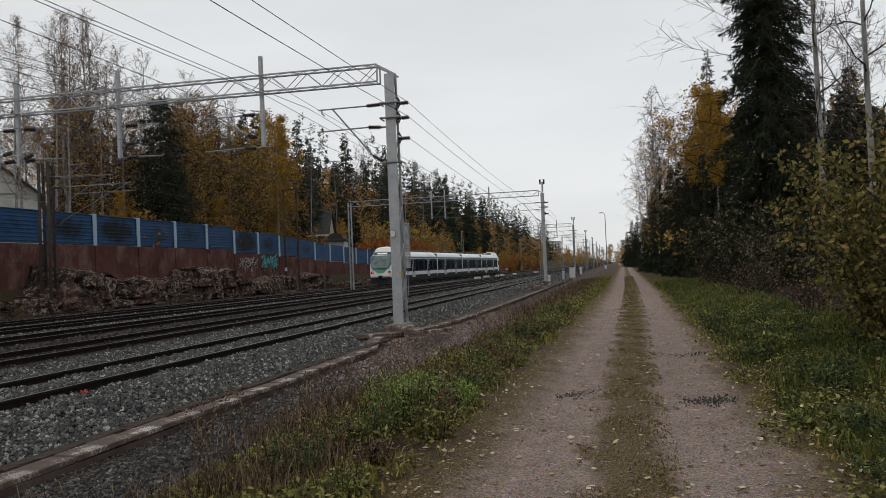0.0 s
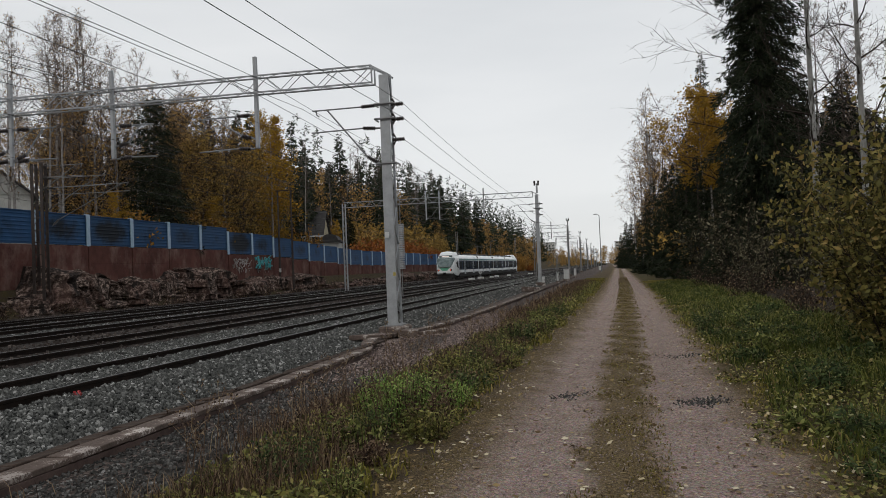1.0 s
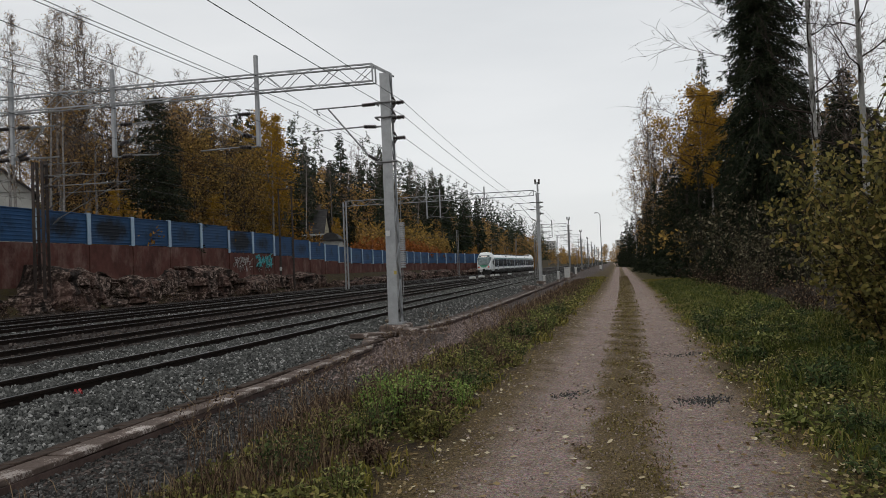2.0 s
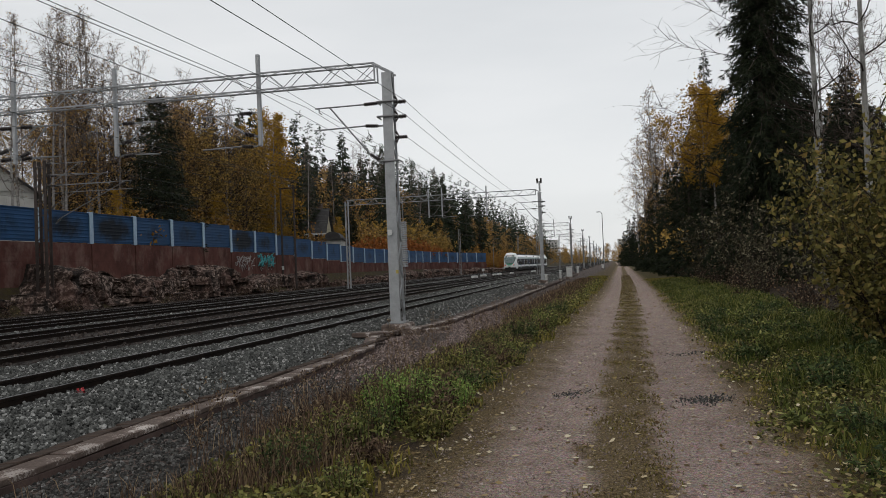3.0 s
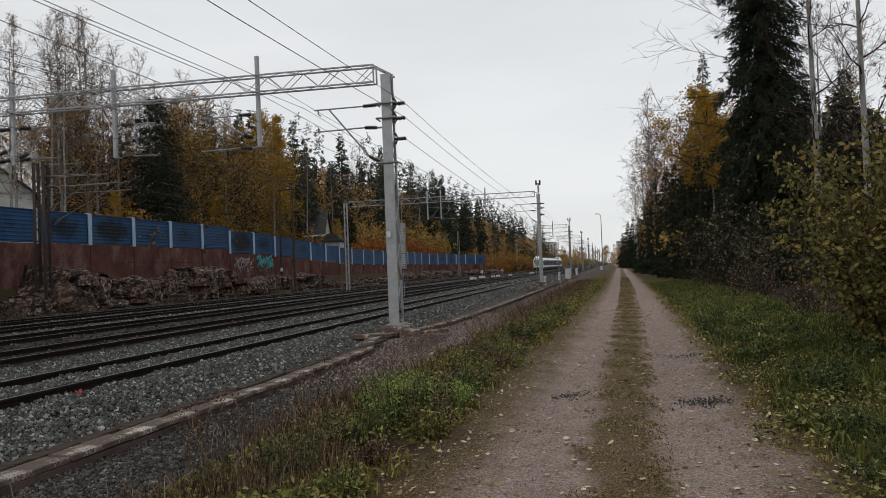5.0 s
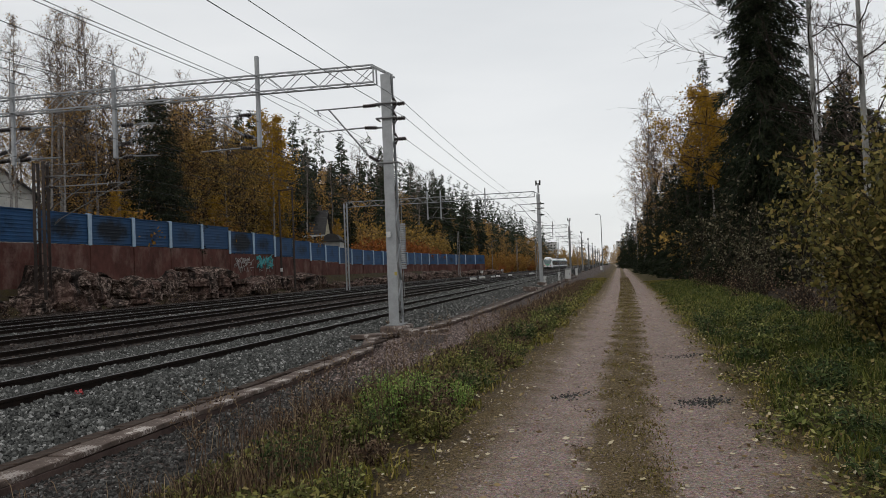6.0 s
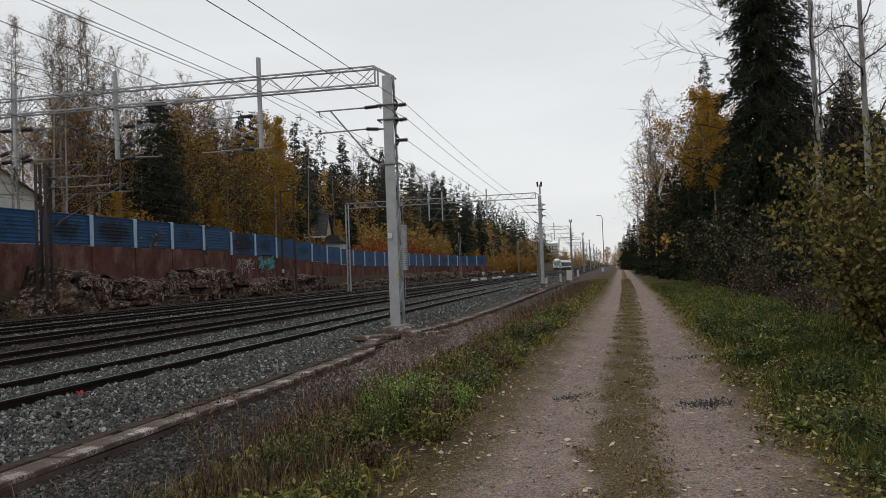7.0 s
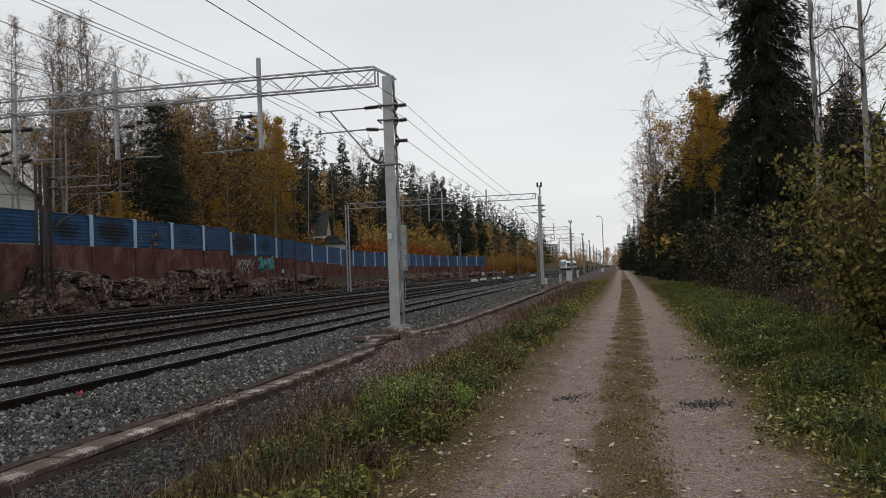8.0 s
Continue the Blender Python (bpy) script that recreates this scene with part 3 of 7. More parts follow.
def build_ballast():
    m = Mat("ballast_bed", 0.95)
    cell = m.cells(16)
    # near-black low tones paint the shade between stones into the bed's colour
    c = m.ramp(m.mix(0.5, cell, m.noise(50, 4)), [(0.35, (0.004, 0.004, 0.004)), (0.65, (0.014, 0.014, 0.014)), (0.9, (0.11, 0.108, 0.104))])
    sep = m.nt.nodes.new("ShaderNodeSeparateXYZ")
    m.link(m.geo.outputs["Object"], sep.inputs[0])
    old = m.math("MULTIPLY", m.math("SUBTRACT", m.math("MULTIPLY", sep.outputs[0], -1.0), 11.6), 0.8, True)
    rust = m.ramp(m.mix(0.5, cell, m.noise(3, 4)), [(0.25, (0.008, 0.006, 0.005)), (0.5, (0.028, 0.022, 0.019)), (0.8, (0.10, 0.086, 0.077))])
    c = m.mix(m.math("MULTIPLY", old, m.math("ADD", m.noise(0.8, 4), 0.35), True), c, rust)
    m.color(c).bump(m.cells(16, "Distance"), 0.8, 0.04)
    ls = np.array([5.6, 6.0, 6.3, 6.8, 7.3, 7.6, 8.0, 9.4, 10.9, 11.2, 11.4, 12.2, 12.5, 12.7, 16, 20, 24, 28, 32, 33])
    ys = lines([(-60, 240, 5), (240, 1200, 60)])
    gl, gy = np.meshgrid(ls, ys)
    pull = np.clip((gy - 100) / 300, 0, 1) * np.clip((gl - 16) / 16, 0, 1) * 8
    n = len(ls)
    i, k = np.meshgrid(np.arange(len(ys) - 1), np.arange(n - 1), indexing="ij")
    a = (i * n + k).ravel()
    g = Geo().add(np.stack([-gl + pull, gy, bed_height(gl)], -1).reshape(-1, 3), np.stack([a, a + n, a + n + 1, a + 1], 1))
    tagged(part("ballast_bed", g, m.m, smooth=True), "grey crushed-stone ballast bed under the tracks, gaps painted near-black as shade", "ballast", kind="structure")
    rng = np.random.default_rng(11)
    for label, lo, hi, y0, y1, n, s0, s1, mt in (
            ("loose grey crushed stones beside the near track", 5.98, 12.6, 6.2, 24, 76000, 0.024, 0.052, M_STONE),
            ("grey crushed stones farther along the near track", 5.98, 12.6, 24, 64, 30000, 0.030, 0.056, M_STONE),
            ("grey crushed stones far along the near track", 5.98, 12.6, 64, 135, 16000, 0.06, 0.11, M_STONE),
            ("darker old ballast stones between the far tracks", 12.6, 32, 13, 64, 11000, 0.035, 0.065, M_STONE_OLD),
            ("strip of fresh grey ballast between far tracks", 19.9, 21.2, 21, 110, 7000, 0.045, 0.085, M_STONE),
            ("strip of fresh grey ballast beyond the fourth track", 24.3, 25.5, 26, 110, 6000, 0.045, 0.085, M_STONE)):
        left = rng.uniform(lo, hi, n)
        y = y0 + (y1 - y0) * rng.uniform(0, 1, n) ** 1.3
        keep = np.ones(n, bool)
        for _, line in TRACKS:
            off = np.abs(left - along(line, y))
            keep &= np.abs(off - 0.80) > 0.16
        keep &= left < 0.9 * y + 0.8
        left, y = left[keep], y[keep]
        heap = 0.018 * np.sin(left * 5.1 + 2.0 * np.sin(y * 1.9)) + 0.018 * np.sin(y * 4.3 + 1.5 * np.sin(left * 2.7))
        pts = np.stack([-left, y, bed_height(left) + heap * 0.7 + rng.uniform(-0.02, 0.035, len(y))], 1)
        g = Geo()
        g.add(*stones(pts, rng.uniform(s0, s1, len(y)), rng))
        tagged(part("ballast_stones", g, mt), label, "stones", kind="stuff")
    n = 26000
    left = rng.uniform(2.9, 5.5, n)
    y = 6 + 26 * rng.uniform(0, 1, n) ** 1.2
    left = left + 0.9 * np.clip((y - 17) / 3, 0, 1) * (left > 4.3) * (y < 22)
    pts = np.stack([-left, y, ground_height(-left, y) + 0.004], 1)
    near = y + rng.normal(0, 1.5, n) < 13.5
    for sel, mt, label in ((near, M_STONE_DARK, "dark grey spilled ballast on the verge below the trough"), (~near, M_STONE_BROWN, "brownish gravel stones on the verge below the trough")):
        g = Geo()
        g.add(*stones(pts[sel], rng.uniform(0.014, 0.036, int(sel.sum())), rng))
        tagged(part("gravel_stones", g, mt), label, "stones", kind="stuff")


EDGE_BOARD = Geo().box(0, 0, 0, 0.27, 0.225, 0.05, 0.008).mesh("edge_board", grained("tarred_board", (0.022, 0.015, 0.012), (0.070, 0.050, 0.040), 4, 0.9, 0, 60, 0.4, 0.008))


def build_duct():
    """Concrete cable trough with loose lids, stepping round the mast footing."""
    rng = np.random.default_rng(21)
    th = thing("cable_trough", "weathered concrete cable trough with loose lids beside the ballast", "cable trough", kind="structure")
    line = [(5.50, -2.0), (5.44, 17.3), (6.18, 20.1), (6.2, 20.7)]
    line2 = [(5.75, 22.4), (5.30, 26.0), (5.08, 38.0), (5.0, 60.0), (4.9, 120.0)]
    for ln in (line, line2):
        g = Geo()
        for w, zlo, zhi in ((-0.11, -0.42, -0.085), (0.11, -0.42, -0.085)):
            g.loft([[(-l + w - 0.035, y, zlo), (-l + w + 0.035, y, zlo), (-l + w + 0.035, y, zhi), (-l + w - 0.035, y, zhi)] for l, y in ln])
        part("trough_wall", g, M_CONCRETE_PINK, th, "dirt-stained trough side")
        if ln is line:
            for k in range(66):
                yb = 4.0 + k * 0.24
                board = part("edge_board", EDGE_BOARD, None, th, m=pose(-(5.50 - 0.06 * (yb + 2) / 19.3) - 0.30 + rng.normal(0, 0.008), yb, -0.042 + rng.normal(0, 0.006), rng.normal(0, 1.5), rng.normal(-6, 2), rng.normal(0, 1.5)))
                if k == 0:
                    board["label"] = "dark tarred board between trough and ballast"
        for (l0, y0), (l1, y1) in zip(ln[:-1], ln[1:]):
            run = math.hypot(l1 - l0, y1 - y0)
            n = max(1, int(run / 1.0))
            if y0 > 59:
                break
            for i in range(n):
                f = (i + 0.5) / n
                ang = math.degrees(math.atan2(l1 - l0, y1 - y0))
                lid = Geo().box(0, 0, 0, 0.29, run / n - 0.025, 0.06, 0.006)
                part("trough_lid", lid, M_CONCRETE, th, m=pose(-(l0 + (l1 - l0) * f) + rng.normal(0, 0.007), y0 + (y1 - y0) * f, -0.05 + rng.normal(0, 0.006), rng.normal(0, 0.5), rng.normal(0, 0.9), ang + rng.normal(0, 0.5)))


build_ballast()
for i, (nm, ln) in enumerate(TRACKS):
    build_track(nm, ln, i < 2, 40 + i)
build_duct()


# ---- overhead line ----
def lattice_mast(name, label, x, y, h, w=0.42, mat=None, lean=0.0, group="line masts", plated=True):
    """Box lattice mast: four corner posts, flat plate on two faces, zigzag bracing on the others, concrete footing."""
    mat = mat or M_GALV
    th = thing(name, label, "mast", pose(x, y, 0, 0, lean, 1.5 if y < 30 else 0), group)
    part("footing", Geo().box(0, 0, -0.12, w + 0.4, w * 1.7 + 0.5, 0.5, 0.05), M_CONCRETE, th, "concrete footing")
    d0, d1 = (w * 1.7, w * 0.85) if plated else (w * 0.55, w * 0.45)
    for x0, x1, sy in ((-0.40, 0.40, -1), (-0.40, -0.24, 1), (0.24, 0.40, 1)) if plated else ((-0.5, -0.28, -1), (0.28, 0.5, -1), (-0.5, -0.28, 1), (0.28, 0.5, 1)):
        g = Geo()
        g.loft([[(x0 * w, sy * d / 2 - 0.03, z), (x1 * w, sy * d / 2 - 0.03, z), (x1 * w, sy * d / 2 + 0.03, z), (x0 * w, sy * d / 2 + 0.03, z)] for z, d in ((0.1, d0), (h, d1))])
        part("channel", g, mat, th)
    n = max(4, int(h / 0.55))
    for sx in (-1, 1):
        a = np.array([(sx * w * 0.36, (d0 + (d1 - d0) * z / h) * 0.47 * (-1) ** i, z) for i, z in enumerate(np.linspace(0.35, h - 0.1, n + 1))])
        part("lacing", Geo().tube(a, 0.026, 4), mat, th)
    if not plated:
        for k, z in enumerate(np.arange(0.6, h - 0.2, 0.75)):
            part("rung", Geo().box(0, -(d0 + (d1 - d0) * z / h) / 2, z, w * 0.95, 0.04, 0.07, 0.008), mat, th)
    part("base_plate", Geo().box(0, 0, 0.14, w + 0.12, w * 1.7 + 0.2, 0.05, 0.01), M_GALV_DARK, th)
    return th


def insulator(g, p0, p1, r=0.055, n=7):
    p0, p1 = np.array(p0, float), np.array(p1, float)
    pts, rad = [], []
    for i in range(n * 2 + 1):
        pts.append(p0 + (p1 - p0) * i / (n * 2))
        rad.append(r if i % 2 else r * 0.5)
    g.tube(pts, rad, 8)


def arm(parent, x, y, z, reach, drop=0.65, mat=None, brace=None):
    """Cantilever on a mast or drop post: stay tube, bracket tube, registration arm and insulators; reach is signed."""
    mat = mat or M_GALV_DARK
    s = 1 if reach > 0 else -1
    tip = np.array((x + reach, y, z))
    brace = drop * 2.65 if brace is None else brace
    runs = (((x, y, z + 0.02), (x + s * 0.15, y, z + 0.02), (x + s * 0.55, y, z + 0.01), tip),
            ((x, y, z - brace), (x + s * 0.12, y, z - brace * 0.96), (x + s * 0.42, y, z - brace * 0.85), tip - np.array((s * 0.45, 0, 0))),
            ((x, y, z - drop), (x + s * 0.15, y, z - drop), (x + s * 0.52, y, z - drop + 0.03), tip + np.array((s * 0.05, 0, -drop))))
    for a, b, c, d in runs:
        part("arm_clamp", Geo().bars([a], [b], 0.03, 0.03, 6), mat, parent)
        part("cantilever_tube", Geo().bars([c], [d], 0.024, 0.024, 6), mat, parent)
        n = Geo()
        insulator(n, b, c, 0.068)
        part("insulator", n, M_INSUL, parent, "dark brown ribbed insulator")
    part("wire_hook", Geo().tube([tip - np.array((s * 0.12, 0, 0)), tip - np.array((s * 0.12, 0, 0.12)), tip - np.array((s * 0.2, 0, 0.18))], 0.02, 5), mat, parent)


def drop_post(parent, x, y, top, low, mat):
    g = Geo().box(x, y, (top + low) / 2, 0.115, 0.115, top - low, 0.015)
    part("drop_post", g, mat, parent)


def truss(parent, x0, x1, y, z0, z1, mat, depth=0.36):
    """Box girder of four chords with zigzag lacing on all faces."""
    for yy in (y - depth / 2, y + depth / 2):
        for z in (z0, z1):
            # rear chords take the darker steel: the girder's shaded back, put into colour
            part("girder_chord", Geo().box((x0 + x1) / 2, yy, z, abs(x1 - x0), 0.045, 0.045, 0.006), mat if yy < y else M_GALV_DARK, parent)
    g = Geo()
    n = max(2, int(abs(x1 - x0) / 0.55))
    xs = np.linspace(x0, x1, n + 1)
    for yy in (y - depth / 2, y + depth / 2):
        a = np.array([(x, yy, z0 if i % 2 else z1) for i, x in enumerate(xs)])
        g.bars(a[:-1], a[1:], 0.014, 0.014)
    for z in (z0, z1):
        a = np.array([(x, y - depth / 2 if i % 2 else y + depth / 2, z) for i, x in enumerate(xs)])
        g.bars(a[:-1], a[1:], 0.011, 0.011)
    part("lacing", g, mat, parent)


def portal(x, y, width, h, posts, group, arms=True, mat=None):
    mat = mat or M_GALV
    th = lattice_mast("portal_gantry", "grey galvanised steel portal gantry spanning the tracks", x, y, h - 0.3, 0.36, mat, -0.25 if y < 30 else 0.0, group)
    truss(th, -0.35, -width, 0.0, h - 0.5, h, mat)
    g = Geo()
    g.bars([(0.2, -0.15, h - 0.35), (0.2, 0.15, h - 0.35)], [(-0.4, -0.18, h), (-0.4, 0.18, h)], 0.04, 0.04)
    g.bars([(-0.35, -0.18, h - 0.5), (-0.35, 0.18, h - 0.5)], [(-0.35, -0.18, h), (-0.35, 0.18, h)], 0.03, 0.03)
    part("knee", g, mat, th)
    for q in (-0.14, 0.14):
        part("far_leg_chord", Geo().box(-width + q, 0, h / 2 - 0.1, 0.07, 0.26, h, 0.012), mat, th)
    z = np.linspace(0.3, h - 0.2, 15)
    part("far_leg_lacing", Geo().tube([(-width + 0.13 * (-1) ** i, -0.1, v) for i, v in enumerate(z)], 0.02, 4), mat, th)
    for k, px in enumerate(posts):
        drop_post(th, px, 0.0, h + 0.62, h - 2.15, mat)
        if arms:
            arm(th, px - 0.08 if k == 0 else px + 0.08, 0.0, h - (1.15 if k < 2 else 1.0), -1.75 if k == 0 else (1.3, 1.3, 1.5, 1.9)[k], 1.0, None, (0.7, 0.62, 0.95, 0.8)[k])
    if arms:
        arm(th, -0.2, 0.0, h - 1.17, -2.05)
    for z in (h - 1.17, h - 1.6, h - 2.2):
        n = Geo().tube([(0.20, -0.12, z + 0.15), (0.32, -0.12, z), (0.20, -0.12, z - 0.15)], 0.045, 8)
        insulator(n, (0.16, -0.05, z), (0.52, -0.05, z), 0.07, 5)
        part("feeder_insulator", n, M_INSUL, th, "dark ribbed feeder insulator")
    for z in (h - 1.17, h - 1.6, h - 2.9):
        part("clamp", Geo().tube([(-0.3, 0.2, z), (-0.3, -0.26, z), (0.3, -0.26, z), (0.3, 0.2, z)], 0.03, 4), M_GALV_DARK, th)
    if y > 30:
        part("top_post", Geo().box(0.05, 0, h + 0.3, 0.16, 0.2, 0.9, 0.02), mat, th)
        for q in (-0.15, 0.2):
            part("top_insulator", Geo().tube([(q, 0, h + 0.55), (q, 0, h + 1.0)], [0.07, 0.09], 8), M_INSUL, th)
    if y < 30:
        part("mast_tag", Geo().box(-0.05, -0.36, 2.75, 0.12, 0.012, 0.16, 0.003), M_WHITE_PAINT, th, "small white mast plate")
        part("warning_tag", Geo().box(0.13, -0.40, 1.62, 0.08, 0.012, 0.10, 0.003), M_YELLOW, th, "small yellow warning plate")
    return th


portal(-6.17, 22.7, 18.9, 7.72, [-4.0, -8.75, -12.3, -13.05], "portal gantries")
portal(-6.45, 75.5, 18.85, 8.6, [-5.0, -9.3, -10.6], "portal gantries")
for yy in (130, 185, 240, 295, 350, 410, 470):
    portal(-6.35 - 0.001 * (yy - 75), yy, 5.35, 8.0, [-2.6], "portal gantries", yy < 200, M_GALV_DARK)

# single masts along the far side
for (mx, my, mh, ar) in ((-34.2, 43.6, 9.2, 1), (-31.0, 165, 9.4, 0), (-28.6, 250, 10.5, 0), (-26.5, 310, 8.8, 0)):
    th = lattice_mast("catenary_mast", "dark weathered lattice mast at the foot of the rock" if my < 60 else "grey lattice mast beyond the far track", mx, my, mh, 0.85 if my < 60 else 0.40, M_RUST_STEEL if my < 60 else M_GALV_DARK, 0.0, "far side masts", False)
    if my < 160:
        arm(th, 0.1, 0, mh - 0.2, 3.0, 0.7, None, 1.5)
        arm(th, 0.1, 0.5, mh - 0.9, 4.2, 0.6, None, 2.1)
        arm(th, 0.1, 1.0, mh - 1.4, 5.4, 0.5, None, 2.4)


def wires():
    """Feeders, messenger and contact wires, sagging between the gantries."""
    spans = [-32.0, 22.9, 75.5, 130, 185, 240, 295, 350, 410, 470]
    sets = []
    for z in (6.62, 6.19, 5.55):
        sets.append(("feeder_wire", [(5.75, z)], 0.009, 0.50))
    for left in (8.85, 13.6, 18.2, 22.9, 26.8):
        sets.append(("messenger_wire", [(left, 6.68)], 0.008, 0.55))
        sets.append(("contact_wire", [(left + 0.1, 5.78)], 0.007, 0.05))
    for left, z in ((10.25, 7.22), (10.15, 7.68), (15.0, 7.86), (15.1, 7.72), (15.0, 7.62), (15.2, 7.48), (19.3, 7.9), (19.4, 7.6)):
        sets.append(("return_wire", [(left, z)], 0.009, 0.45))
    for name, ((left, z),), r, sag in sets:
        g = Geo()
        pts = []
        for a, b in zip(spans[:-1], spans[1:]):
            if z == 5.55 and a < 0:
                continue
            for f in np.linspace(0, 1, 10, endpoint=False):
                y = a + (b - a) * f
                shift = np.clip((y - 90) / 300, 0, 1) * np.clip((left - 20) / 7, 0, 1) * 5
                pts.append((-left + shift, y, z - sag * 4 * f * (1 - f)))
        g.tube(pts, r, 4)
        label = {"feeder_wire": "dark feeder wire on the mast insulators", "messenger_wire": "sagging messenger wire over a track", "contact_wire": "taut contact wire over a track", "return_wire": "return wire on the gantry posts"}[name]
        w = tagged(part(name, g, M_WIRE), label, "wire", "overhead wires")
        if name == "messenger_wire":
            for a, b in zip(spans[1:4], spans[2:5]):
                for f in np.linspace(0.06, 0.94, 8):
                    y = a + (b - a) * f
                    part("dropper", Geo().bars([(-left, y, z - sag * 4 * f * (1 - f))], [(-left - 0.1, y, 5.76)], 0.004, 0.004, 3), M_WIRE, w)


wires()


# ---- noise barrier on the rock ----
def panel_material():
    m = Mat("blue_corrugated_panel", 0.55)
    n = m.noise(0.9, 5, 0.65)
    obj = m.nt.nodes.new("ShaderNodeObjectInfo").outputs["Random"]
    c = m.mix(n, (0.010, 0.044, 0.112), (0.028, 0.094, 0.215))
    c = m.mix(m.math("MULTIPLY", obj, 0.35), c, (0.022, 0.045, 0.080))
    # sooty graffiti-removal patches
    sp = m.nt.nodes.new("ShaderNodeSeparateXYZ")
    m.link(m.geo.outputs["Object"], sp.inputs[0])
    far = m.math("ADD", m.math("POWER", m.math("ABSOLUTE", m.math("MULTIPLY", sp.outputs[1], 0.48)), 2.0), m.math("POWER", m.math("ABSOLUTE", m.math("MULTIPLY", sp.outputs[2], 1.05)), 2.0))
    info = m.nt.nodes.new("ShaderNodeObjectInfo")
    wide = m.nt.nodes.new("ShaderNodeSeparateColor")
    m.link(info.outputs["Color"], wide.inputs[0])
    p = m.math("SUBTRACT", m.math("ADD", wide.outputs[0], m.math("MULTIPLY", m.noise(1.3, 5, 0.65, (1, 1, 1), True), 2.0)), m.math("ADD", far, 0.95), True)
    c = m.mix(m.ramp(p, [(0.0, (0, 0, 0)), (1.0, (0.95, 0.95, 0.95))]), c, (0.007, 0.009, 0.012))
    m.color(c).bump(m.noise(25, 3), 0.1, 0.004).rough(n, 0.55, 0.75)
    m.b.inputs["Specular IOR Level"].default_value = 0.2
    return m.m


def maroon_material():
    m = Mat("maroon_concrete_wall", 0.9)
    n, st = m.noise(0.5, 6, 0.7, (1, 1, 1), True), m.noise(0.9, 6, 0.7, (1, 0.7, 0.45), True)
    c = m.ramp(n, [(0.3, (0.050, 0.021, 0.017)), (0.7, (0.125, 0.054, 0.044))])
    c = m.mix(m.ramp(st, [(0.50, (0, 0, 0)), (0.72, (0.7, 0.7, 0.7))]), c, (0.22, 0.150, 0.130))
    c = m.mix(m.ramp(m.noise(2.4, 5, 0.7, (1, 1, 0.25), True), [(0.58, (0, 0, 0)), (0.75, (0.6, 0.6, 0.6))]), c, (0.030, 0.020, 0.018))
    m.color(c).bump(m.noise(20, 4), 0.3, 0.01)
    return m.m


M_PANEL, M_MAROON = panel_material(), maroon_material()
M_POST_LIGHT = grained("light_blue_post", (0.22, 0.32, 0.44), (0.36, 0.46, 0.56), 2, 0.6)
M_TEAL = grained("turquoise_paint", (0.03, 0.22, 0.24), (0.08, 0.38, 0.40), 5, 0.6)
M_PALE = grained("pale_grey_paint", (0.30, 0.28, 0.27), (0.48, 0.45, 0.44), 5, 0.7)
BAY = 5.32


